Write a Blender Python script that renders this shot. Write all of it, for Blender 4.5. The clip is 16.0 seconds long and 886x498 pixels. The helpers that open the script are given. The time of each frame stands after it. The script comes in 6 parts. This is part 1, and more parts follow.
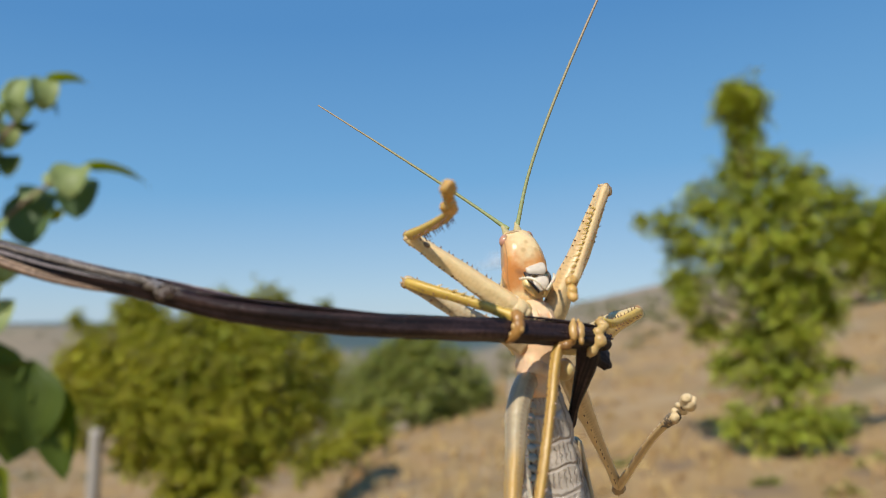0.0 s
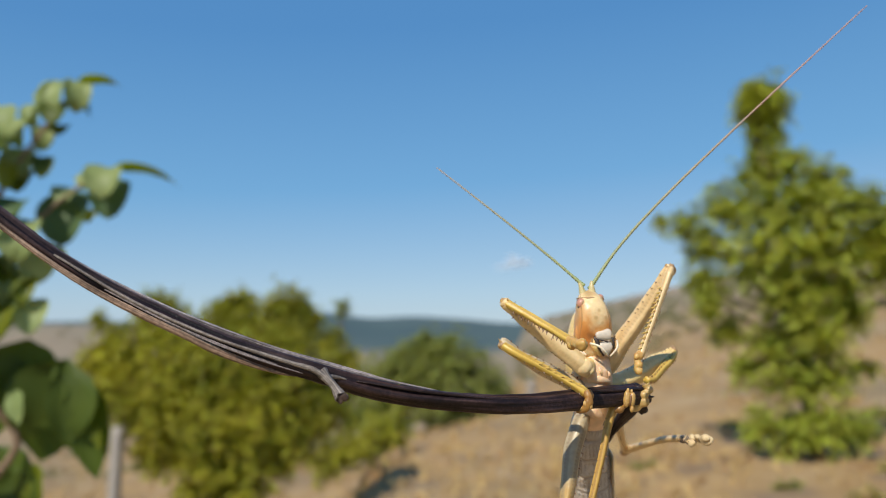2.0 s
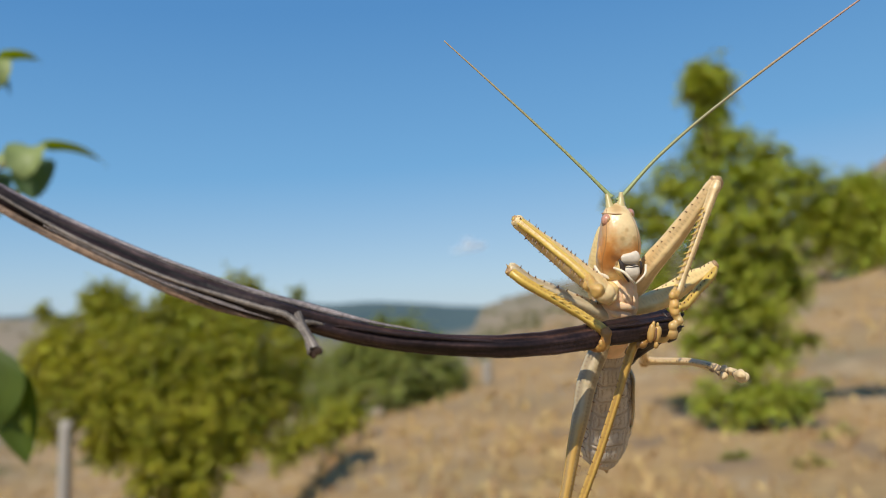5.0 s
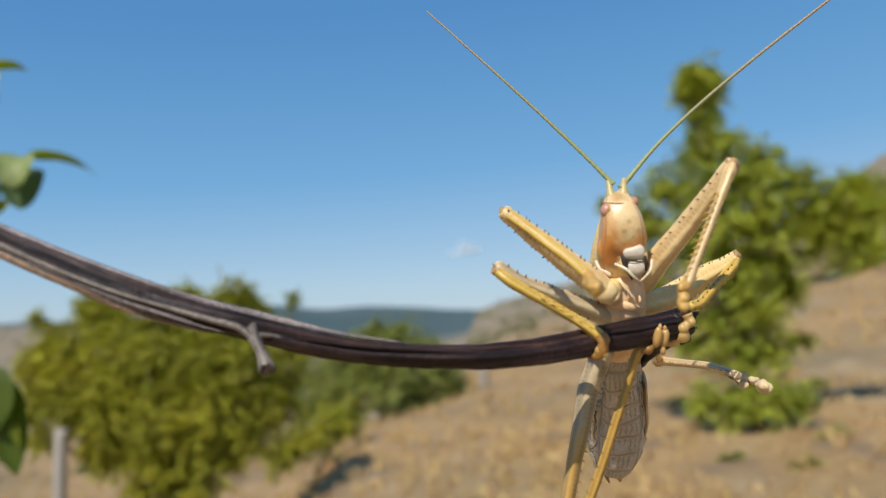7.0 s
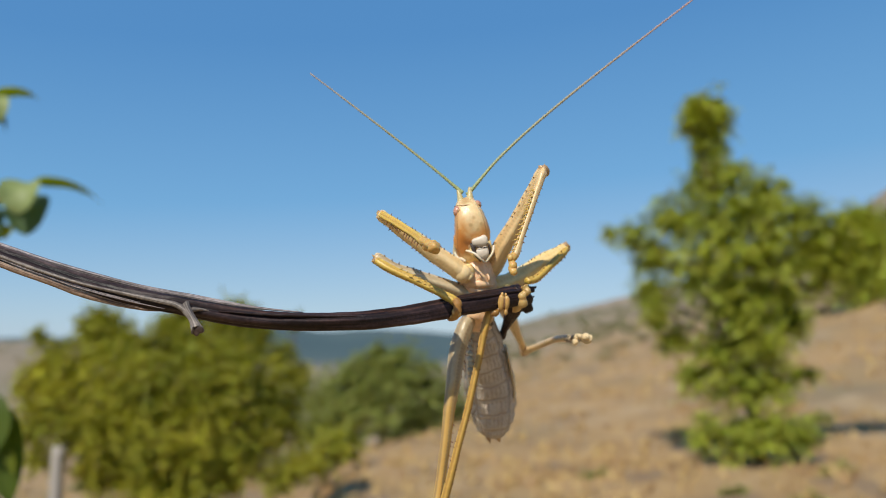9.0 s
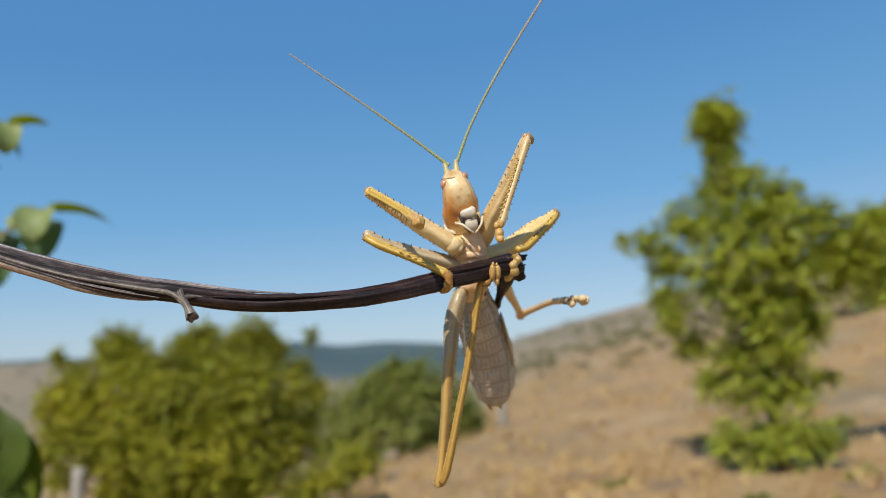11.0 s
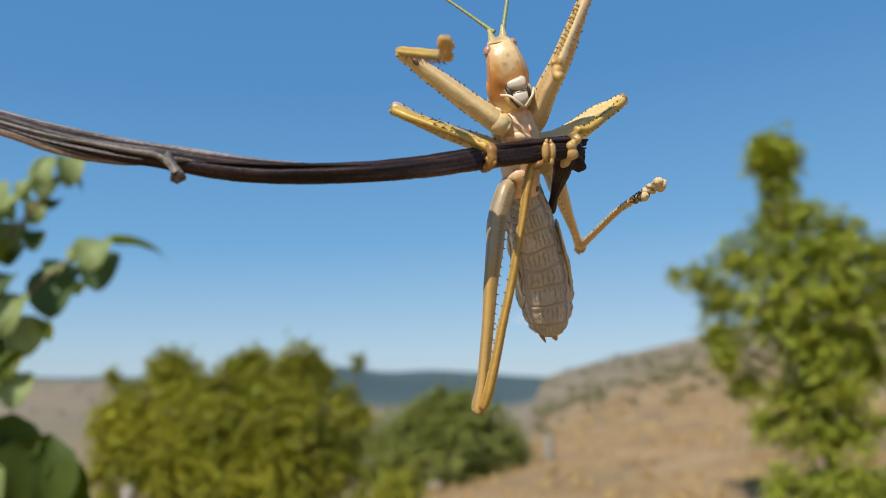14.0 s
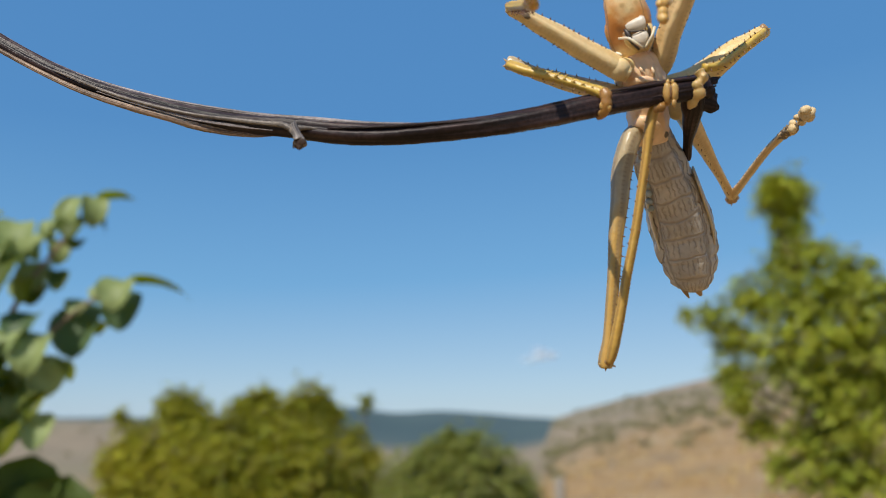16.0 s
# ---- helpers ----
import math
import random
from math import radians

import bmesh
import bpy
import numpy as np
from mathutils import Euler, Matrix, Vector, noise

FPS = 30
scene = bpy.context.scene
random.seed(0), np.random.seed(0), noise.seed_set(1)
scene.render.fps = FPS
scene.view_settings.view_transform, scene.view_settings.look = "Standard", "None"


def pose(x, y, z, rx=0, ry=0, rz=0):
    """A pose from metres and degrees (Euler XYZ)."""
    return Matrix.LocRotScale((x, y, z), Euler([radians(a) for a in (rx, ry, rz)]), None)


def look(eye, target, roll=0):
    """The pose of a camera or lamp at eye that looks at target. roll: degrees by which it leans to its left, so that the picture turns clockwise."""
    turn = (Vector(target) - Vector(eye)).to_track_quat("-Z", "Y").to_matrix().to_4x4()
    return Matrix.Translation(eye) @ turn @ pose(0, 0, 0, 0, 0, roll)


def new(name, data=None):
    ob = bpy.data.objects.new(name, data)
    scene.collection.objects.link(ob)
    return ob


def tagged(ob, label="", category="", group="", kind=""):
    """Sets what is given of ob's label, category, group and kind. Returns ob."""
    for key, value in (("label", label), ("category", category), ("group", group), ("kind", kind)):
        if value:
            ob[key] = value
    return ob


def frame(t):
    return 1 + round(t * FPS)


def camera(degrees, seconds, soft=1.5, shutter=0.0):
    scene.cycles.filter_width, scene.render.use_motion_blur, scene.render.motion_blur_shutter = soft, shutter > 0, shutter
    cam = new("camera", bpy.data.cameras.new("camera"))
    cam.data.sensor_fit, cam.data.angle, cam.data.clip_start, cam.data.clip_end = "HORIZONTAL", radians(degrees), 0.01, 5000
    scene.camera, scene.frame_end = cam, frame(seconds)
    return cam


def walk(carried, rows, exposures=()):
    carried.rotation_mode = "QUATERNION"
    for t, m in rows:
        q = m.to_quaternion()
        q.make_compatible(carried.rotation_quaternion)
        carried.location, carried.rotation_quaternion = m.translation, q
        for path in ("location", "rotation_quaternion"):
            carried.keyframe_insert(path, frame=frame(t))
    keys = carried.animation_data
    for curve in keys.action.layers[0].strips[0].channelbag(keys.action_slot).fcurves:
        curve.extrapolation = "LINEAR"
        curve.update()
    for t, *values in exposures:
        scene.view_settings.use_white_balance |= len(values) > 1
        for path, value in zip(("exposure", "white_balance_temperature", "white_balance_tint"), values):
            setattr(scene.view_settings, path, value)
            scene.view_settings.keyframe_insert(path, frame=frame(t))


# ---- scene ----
cam = camera(60, 16.0, soft=0.75)
cam.data.dof.use_dof = True
cam.data.dof.focus_distance = 0.157
cam.data.dof.aperture_fstop = 14.2
CAMERA_ROWS = [
    (0, pose(-0.0080, 0.0002, 1.4976, 96.44, -0.83, 1.26)),
    (0.5, pose(0.0000, 0.0017, 1.4817, 95.37, -1.11, 1.29)),
    (1, pose(-0.0164, 0.0010, 1.4898, 95.58, -0.51, 1.64)),
    (1.5, pose(-0.0196, 0.0006, 1.4938, 96.05, -0.81, 2.44)),
    (2, pose(-0.0210, 0.0002, 1.4977, 96.48, -1.10, 2.53)),
    (2.5, pose(-0.0153, 0.0006, 1.4935, 96.28, -1.14, 1.78)),
    (3, pose(-0.0095, 0.0011, 1.4886, 95.46, -0.66, 0.93)),
    (3.5, pose(-0.0094, 0.0006, 1.4933, 95.40, -0.00, 0.00)),
    (4, pose(-0.0066, 0.0009, 1.4903, 95.47, 0.10, -0.57)),
    (6.5, pose(0.0078, 0.0014, 1.4848, 95.06, 0.78, -0.81)),
    (7, pose(0.0070, 0.0010, 1.4892, 95.60, 0.90, -0.98)),
    (7.5, pose(0.0121, 0.0011, 1.4880, 95.81, 0.63, -0.55)),
    (8, pose(0.0145, 0.0006, 1.4937, 95.88, 0.31, -0.47)),
    (8.5, pose(0.0090, 0.0000, 1.4998, 96.83, -0.51, -0.90)),
    (11, pose(0.0116, -0.0005, 1.5055, 98.25, 1.02, 0.39)),
    (11.5, pose(0.0067, -0.0014, 1.5144, 99.82, 0.81, 1.15)),
    (12, pose(0.0137, -0.0012, 1.5124, 99.83, 0.83, 1.62)),
    (12.5, pose(0.0179, -0.0013, 1.5137, 100.08, 0.80, 1.89)),
    (13, pose(0.0208, -0.0013, 1.5138, 99.98, 0.07, 2.41)),
    (13.5, pose(0.0162, -0.0016, 1.5168, 99.76, -0.97, 3.47)),
    (14, pose(0.0149, -0.0017, 1.5180, 100.40, -0.81, 3.79)),
    (14.5, pose(0.0137, -0.0018, 1.5191, 101.58, -0.54, 4.00)),
    (15, pose(0.0089, -0.0018, 1.5189, 101.74, -0.78, 3.89)),
    (15.5, pose(0.0040, -0.0018, 1.5187, 102.53, -1.27, 3.95)),
    (16, pose(-0.0009, -0.0017, 1.5184, 103.34, -0.96, 4.41)),
]
walk(cam, CAMERA_ROWS)

# ---- light ----
SUN_UP, SUN_ROUND = radians(46.5), radians(208)
world = bpy.data.worlds.new("sky")
scene.world = world
world.use_nodes = True
wn = world.node_tree.nodes
sky = wn.new("ShaderNodeTexSky")
sky.sky_type = "NISHITA"
sky.sun_disc = False
sky.sun_elevation, sky.sun_rotation = SUN_UP, SUN_ROUND
sky.altitude, sky.air_density, sky.dust_density, sky.ozone_density = 600, 1.0, 0.6, 3.0
deep = wn.new("ShaderNodeHueSaturation")
deep.inputs["Saturation"].default_value = 1.25
world.node_tree.links.new(sky.outputs[0], deep.inputs["Color"])
world.node_tree.links.new(deep.outputs[0], wn["Background"].inputs[0])
wn["Background"].inputs[1].default_value = 0.12
# clear noon air: pale at the horizon, deep blue overhead
way_up, split = wn.new("ShaderNodeTexCoord"), wn.new("ShaderNodeSeparateXYZ")
world.node_tree.links.new(way_up.outputs["Generated"], split.inputs[0])
air = wn.new("ShaderNodeValToRGB")
air.color_ramp.elements[0].color = (0.45, 0.58, 0.71, 1)
air.color_ramp.elements[1].color = (0.04, 0.14, 0.40, 1)
for at, col in ((0.06, (0.39, 0.553, 0.72, 1)), (0.2, (0.175, 0.405, 0.68, 1)), (0.39, (0.098, 0.285, 0.587, 1)), (0.6, (0.090, 0.268, 0.58, 1))):
    air.color_ramp.elements.new(at).color = col
lean = wn.new("ShaderNodeMath")
lean.operation = "MULTIPLY_ADD"
lean.inputs[1].default_value = -0.08
world.node_tree.links.new(split.outputs[0], lean.inputs[0])
world.node_tree.links.new(split.outputs[2], lean.inputs[2])
world.node_tree.links.new(lean.outputs[0], air.inputs[0])
clear = wn.new("ShaderNodeBackground")
world.node_tree.links.new(air.outputs[0], clear.inputs[0])
blend = wn.new("ShaderNodeMixShader")
blend.inputs[0].default_value = 0.8
world.node_tree.links.new(wn["Background"].outputs[0], blend.inputs[1])
world.node_tree.links.new(clear.outputs[0], blend.inputs[2])
world.node_tree.links.new(blend.outputs[0], wn["World Output"].inputs[0])
sun = new("sun", bpy.data.lights.new("sun", "SUN"))
sun.data.energy, sun.data.angle, sun.data.color = 4.4, radians(0.53), (1.0, 0.94, 0.84)
sun_way = Vector((math.sin(SUN_ROUND) * math.cos(SUN_UP), math.cos(SUN_ROUND) * math.cos(SUN_UP), math.sin(SUN_UP)))
sun.matrix_world = look(sun_way * 30, (0, 0, 0))
scene.view_settings.exposure = 0.0


# ---- materials ----
def material(name, base, rough=0.6, second=None, scale=8.0, mix=0.5, bump=0.0, bump_scale=60.0, per_object=0.0,
             stretch=(1, 1, 1), sub=0.0, metal=0.0, coat=0.0, island=0.0, dots=0.0):
    """A surface of two colours mixed by noise at two scales, with relief."""
    m = bpy.data.materials.new(name)
    m.use_nodes = True
    n, k = m.node_tree.nodes, m.node_tree.links
    p = n["Principled BSDF"]
    p.inputs["Roughness"].default_value = rough
    p.inputs["Metallic"].default_value = metal
    p.inputs["Subsurface Weight"].default_value = sub
    p.inputs["Subsurface Radius"].default_value = (0.004, 0.002, 0.001)
    p.inputs["Coat Weight"].default_value = coat
    co = n.new("ShaderNodeTexCoord")
    mp = n.new("ShaderNodeMapping")
    mp.inputs["Scale"].default_value = stretch
    k.new(co.outputs["Object"], mp.inputs[0])
    a = n.new("ShaderNodeTexNoise")
    a.inputs["Scale"].default_value, a.inputs["Detail"].default_value = scale, 5
    k.new(mp.outputs[0], a.inputs["Vector"])
    f = n.new("ShaderNodeTexNoise")
    f.inputs["Scale"].default_value, f.inputs["Detail"].default_value = bump_scale, 4
    k.new(mp.outputs[0], f.inputs["Vector"])
    ramp = n.new("ShaderNodeMapRange")
    ramp.inputs[1].default_value, ramp.inputs[2].default_value = 0.5 - 0.18, 0.5 + 0.18
    k.new(a.outputs[0], ramp.inputs[0])
    c = n.new("ShaderNodeMix")
    c.data_type = "RGBA"
    c.inputs[6].default_value = (*base, 1)
    c.inputs[7].default_value = (*(second or [v * 0.6 for v in base]), 1)
    s = n.new("ShaderNodeMath")
    s.operation = "MULTIPLY"
    s.inputs[1].default_value = mix
    k.new(ramp.outputs[0], s.inputs[0])
    k.new(s.outputs[0], c.inputs[0])
    out = c.outputs[2]
    fine = n.new("ShaderNodeHueSaturation")
    fm = n.new("ShaderNodeMapRange")
    fm.inputs[3].default_value, fm.inputs[4].default_value = 0.8, 1.2
    k.new(f.outputs[0], fm.inputs[0])
    k.new(fm.outputs[0], fine.inputs["Value"])
    k.new(out, fine.inputs["Color"])
    out = fine.outputs[0]
    if dots:
        vo = n.new("ShaderNodeTexVoronoi")
        vo.inputs["Scale"].default_value = 900
        k.new(co.outputs["Object"], vo.inputs["Vector"])
        dm = n.new("ShaderNodeMapRange")
        dm.inputs[1].default_value, dm.inputs[2].default_value = 0.14, 0.30
        dm.inputs[3].default_value, dm.inputs[4].default_value = dots, 0.0
        k.new(vo.outputs["Distance"], dm.inputs[0])
        dc = n.new("ShaderNodeMix")
        dc.data_type = "RGBA"
        k.new(dm.outputs[0], dc.inputs[0])
        k.new(out, dc.inputs[6])
        dc.inputs[7].default_value = (0.20, 0.10, 0.04, 1)
        out = dc.outputs[2]
    if per_object or island:
        h = n.new("ShaderNodeHueSaturation")
        v = n.new("ShaderNodeMapRange")
        if island:
            g = n.new("ShaderNodeNewGeometry")
            src = g.outputs["Random Per Island"]
        else:
            g = n.new("ShaderNodeObjectInfo")
            src = g.outputs["Random"]
        w = island or per_object
        v.inputs[3].default_value, v.inputs[4].default_value = 1 - w, 1 + w
        k.new(src, v.inputs[0])
        k.new(v.outputs[0], h.inputs["Value"])
        v2 = n.new("ShaderNodeMapRange")
        v2.inputs[3].default_value, v2.inputs[4].default_value = 0.5 - 0.06 * w, 0.5 + 0.05 * w
        k.new(src, v2.inputs[0])
        k.new(v2.outputs[0], h.inputs["Hue"])
        k.new(out, h.inputs["Color"])
        out = h.outputs[0]
    k.new(out, p.inputs["Base Color"])
    if bump:
        b = n.new("ShaderNodeBump")
        b.inputs["Strength"].default_value, b.inputs["Distance"].default_value = bump, 0.3 / bump_scale
        k.new(f.outputs[0], b.inputs["Height"])
        k.new(b.outputs[0], p.inputs["Normal"])
    return m


def leafy(name, base, second, scale=1.2, rough=0.45, island=0.35, glow=0.35):
    """Leaf: a glossy skin that also lets light through."""
    m = material(name, base, rough, second, scale, 0.6, 0.2, 60, island=island)
    n, k = m.node_tree.nodes, m.node_tree.links
    p = n["Principled BSDF"]
    p.inputs["Specular IOR Level"].default_value = 0.28
    t = n.new("ShaderNodeBsdfTranslucent")
    src = p.inputs["Base Color"].links[0].from_socket
    bright = n.new("ShaderNodeHueSaturation")
    bright.inputs["Value"].default_value, bright.inputs["Saturation"].default_value = 1.5, 1.15
    k.new(src, bright.inputs["Color"])
    k.new(bright.outputs[0], t.inputs[0])
    mx = n.new("ShaderNodeMixShader")
    mx.inputs[0].default_value = glow
    k.new(p.outputs[0], mx.inputs[1])
    k.new(t.outputs[0], mx.inputs[2])
    k.new(mx.outputs[0], n["Material Output"].inputs[0])
    return m


def leg_material(name, base, second, groove, rough=0.36, dots=0.8, depth=0.75, lit_tail=None):
    """Horny skin of a limb: pale along its keels, browner in the grooves, with rows of dark dots."""
    m = material(name, base, rough, second, 150, 0.4, 0.4, 700, sub=0.06)
    n, k = m.node_tree.nodes, m.node_tree.links
    p = n["Principled BSDF"]
    src = p.inputs["Base Color"].links[0].from_socket
    co, sep, obj = n.new("ShaderNodeTexCoord"), n.new("ShaderNodeSeparateXYZ"), n.new("ShaderNodeTexNoise")
    k.new(co.outputs["UV"], sep.inputs[0])
    k.new(co.outputs["Object"], obj.inputs["Vector"])
    obj.inputs["Scale"].default_value = 420

    def op(kind, a, b=None, c=None):
        q = n.new("ShaderNodeMath")
        q.operation = kind
        for i, v in enumerate((a, b, c)):
            if isinstance(v, (int, float)):
                q.inputs[i].default_value = v
            elif v is not None:
                k.new(v, q.inputs[i])
        return q.outputs[0]

    def fade(v, lo, hi, a, b):
        r = n.new("ShaderNodeMapRange")
        for i, w in enumerate((lo, hi, a, b)):
            r.inputs[i + 1].default_value = w
        k.new(v, r.inputs[0])
        return r.outputs[0]

    def paint(under, colour, fac):
        c = n.new("ShaderNodeMix")
        c.data_type = "RGBA"
        c.inputs[7].default_value = (*colour, 1)
        k.new(under, c.inputs[6])
        k.new(fac, c.inputs[0])
        return c.outputs[2]

    # golden far end painted as sunlit, past the shadowed base colour
    if lit_tail:
        src = paint(src, lit_tail, fade(op("ADD", sep.outputs[1], op("MULTIPLY_ADD", obj.outputs[0], 0.008, -0.004)), 0.015, 0.023, 0.0, 0.85))
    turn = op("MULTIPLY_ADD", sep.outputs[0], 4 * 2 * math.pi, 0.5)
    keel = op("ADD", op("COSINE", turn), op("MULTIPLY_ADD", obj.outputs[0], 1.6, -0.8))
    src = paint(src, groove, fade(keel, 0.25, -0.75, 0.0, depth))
    along = op("ABSOLUTE", op("SUBTRACT", op("FRACT", op("MULTIPLY", sep.outputs[1], 1150)), 0.5))
    across = op("ABSOLUTE", op("SUBTRACT", op("FRACT", op("MULTIPLY_ADD", sep.outputs[0], 4, 0.2)), 0.5))
    spot = op("MULTIPLY", fade(along, 0.10, 0.24, 1, 0), fade(across, 0.08, 0.16, dots, 0))
    src = paint(src, (0.17, 0.085, 0.035), spot)
    k.new(src, p.inputs["Base Color"])
    return m


CREAM = leg_material("cream_cuticle", (0.82, 0.615, 0.27), (0.72, 0.495, 0.185), (0.58, 0.37, 0.13), 0.34, 0.12, 0.34)
def face_material():
    """Cream face, rusty on the cheeks, with faint brown marks."""
    m = material("cream_face", (0.82, 0.62, 0.33), 0.36, (0.73, 0.48, 0.20), 200, 0.5, 0.3, 900, sub=0.08)
    n, k = m.node_tree.nodes, m.node_tree.links
    p = n["Principled BSDF"]
    src = p.inputs["Base Color"].links[0].from_socket
    co = n.new("ShaderNodeTexCoord")
    rag = n.new("ShaderNodeTexNoise")
    rag.inputs["Scale"].default_value = 500
    k.new(co.outputs["Object"], rag.inputs["Vector"])
    for at, reach, col in (((-1.96, -2.22, 1.45), 0.0054, (0.66, 0.27, 0.055, 1)), ((-1.74, -2.26, 1.18), 0.0040, (0.56, 0.21, 0.045, 1)), ((-1.90, -2.20, 1.86), 0.0026, (0.62, 0.33, 0.12, 1)), ((-1.18, -2.20, 1.46), 0.0040, (0.62, 0.26, 0.06, 1)), ((-1.72, -2.10, 2.19), 0.0024, (0.50, 0.31, 0.12, 1)), ((-1.64, -2.32, 1.20), 0.0013, (0.30, 0.13, 0.05, 1)),
                           ((-1.58, -2.40, 1.66), 0.0006, (0.60, 0.39, 0.17, 1)), ((-1.40, -2.38, 1.56), 0.0006, (0.60, 0.39, 0.17, 1)), ((-1.52, -2.42, 1.84), 0.0006, (0.60, 0.39, 0.17, 1)), ((-1.33, -2.36, 1.70), 0.0006, (0.60, 0.39, 0.17, 1))):
        d = n.new("ShaderNodeVectorMath")
        d.operation = "DISTANCE"
        d.inputs[1].default_value = [v * 0.01 for v in at]
        k.new(co.outputs["Object"], d.inputs[0])
        w = n.new("ShaderNodeMath")
        w.operation = "MULTIPLY_ADD"
        w.inputs[1].default_value, w.inputs[2].default_value = reach * 0.9, -reach * 0.45
        k.new(rag.outputs[0], w.inputs[0])
        e = n.new("ShaderNodeMath")
        k.new(d.outputs["Value"], e.inputs[0])
        k.new(w.outputs[0], e.inputs[1])
        r = n.new("ShaderNodeMapRange")
        r.inputs[1].default_value, r.inputs[2].default_value = reach * 0.35, reach
        r.inputs[3].default_value, r.inputs[4].default_value = 0.95, 0.0
        k.new(e.outputs[0], r.inputs[0])
        c = n.new("ShaderNodeMix")
        c.data_type = "RGBA"
        k.new(r.outputs[0], c.inputs[0])
        k.new(src, c.inputs[6])
        c.inputs[7].default_value = col
        src = c.outputs[2]
    # browner sides, with a dark keel line along each edge of the flat face
    sep = n.new("ShaderNodeSeparateXYZ")
    k.new(co.outputs["UV"], sep.inputs[0])
    off = n.new("ShaderNodeMath")
    off.operation = "SUBTRACT"
    off.inputs[1].default_value = 0.25
    k.new(sep.outputs[0], off.inputs[0])
    wide = n.new("ShaderNodeMath")
    wide.operation = "ABSOLUTE"
    k.new(off.outputs[0], wide.inputs[0])
    edge = n.new("ShaderNodeMath")
    edge.operation = "COMPARE"
    edge.inputs[1].default_value, edge.inputs[2].default_value = 0.128, 0.006
    k.new(wide.outputs[0], edge.inputs[0])
    flank = n.new("ShaderNodeMapRange")
    for i, v in enumerate((0.11, 0.19, 0.0, 0.45)):
        flank.inputs[i + 1].default_value = v
    k.new(wide.outputs[0], flank.inputs[0])
    line = n.new("ShaderNodeMath")
    line.operation = "MULTIPLY"
    k.new(edge.outputs[0], line.inputs[0])
    k.new(rag.outputs[0], line.inputs[1])
    for fac, col in ((flank.outputs[0], (0.56, 0.31, 0.12, 1)), (line.outputs[0], (0.30, 0.15, 0.06, 1))):
        c = n.new("ShaderNodeMix")
        c.data_type = "RGBA"
        k.new(fac, c.inputs[0])
        k.new(src, c.inputs[6])
        c.inputs[7].default_value = col
        src = c.outputs[2]
    k.new(src, p.inputs["Base Color"])
    return m


FACE = face_material()
PALE = material("ivory_cuticle", (0.80, 0.69, 0.50), 0.4, (0.64, 0.52, 0.34), 300, 0.5, 0.1, 1200, sub=0.1)
GREY_LIP = material("grey_lip_cuticle", (0.60, 0.52, 0.41), 0.4, (0.66, 0.56, 0.43), 250, 0.6, 0.1, 1200)
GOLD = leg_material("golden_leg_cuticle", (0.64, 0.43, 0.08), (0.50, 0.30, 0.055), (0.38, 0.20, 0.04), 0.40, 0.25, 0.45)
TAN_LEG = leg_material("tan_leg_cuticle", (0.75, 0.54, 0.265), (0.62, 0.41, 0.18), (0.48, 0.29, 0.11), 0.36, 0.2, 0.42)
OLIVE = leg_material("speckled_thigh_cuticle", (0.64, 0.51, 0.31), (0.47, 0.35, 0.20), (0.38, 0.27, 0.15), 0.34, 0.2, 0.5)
# grey-brown above paints the stalk's shadow, gold below the sunlit part
HANGING = leg_material("half_shadowed_thigh_cuticle", (0.49, 0.39, 0.235), (0.34, 0.26, 0.155), (0.25, 0.18, 0.10), 0.36, 0.3, 0.55, (0.54, 0.31, 0.06))
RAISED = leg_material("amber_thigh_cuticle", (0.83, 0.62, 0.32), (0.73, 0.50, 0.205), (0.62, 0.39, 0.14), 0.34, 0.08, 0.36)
DARK_FOOT = material("red_brown_foot_cuticle", (0.40, 0.20, 0.045), 0.36, (0.22, 0.095, 0.025), 330, 0.8, 0.3, 1200, sub=0.08)
FOOT = material("amber_brown_foot_cuticle", (0.38, 0.20, 0.05), 0.32, (0.22, 0.10, 0.028), 330, 0.8, 0.3, 1200, sub=0.08)
AMBER = material("amber_foot_pad", (0.62, 0.38, 0.11), 0.42, (0.36, 0.17, 0.035), 250, 0.5, 0.1, 900, sub=0.25)
MUD = material("dried_mud_bead", (0.72, 0.54, 0.29), 0.75, (0.46, 0.34, 0.19), 500, 0.5, 0.3, 1500)
DARK_MUD = material("dark_mud_crust", (0.17, 0.13, 0.09), 0.8, (0.30, 0.22, 0.13), 700, 0.7, 0.5, 1800)
SPINE = material("dark_spine", (0.16, 0.075, 0.035), 0.4, (0.30, 0.16, 0.07), 400, 0.5)
EYE = material("rosy_eye", (0.50, 0.22, 0.14), 0.28, (0.62, 0.34, 0.22), 500, 0.6, coat=0.4)
MOUTH = material("black_mouth_gap", (0.025, 0.016, 0.012), 0.5, (0.05, 0.03, 0.02), 400, 0.5)
KNEE_TOOTH = material("tan_tooth", (0.52, 0.33, 0.13), 0.4, (0.36, 0.20, 0.07), 300, 0.5)
GOLD_SPINE = material("golden_spine", (0.62, 0.42, 0.10), 0.4, (0.45, 0.27, 0.06), 300, 0.5)
KNEE = material("brown_knee_cuticle", (0.46, 0.28, 0.12), 0.4, (0.20, 0.10, 0.045), 300, 0.7, 0.2, 900)


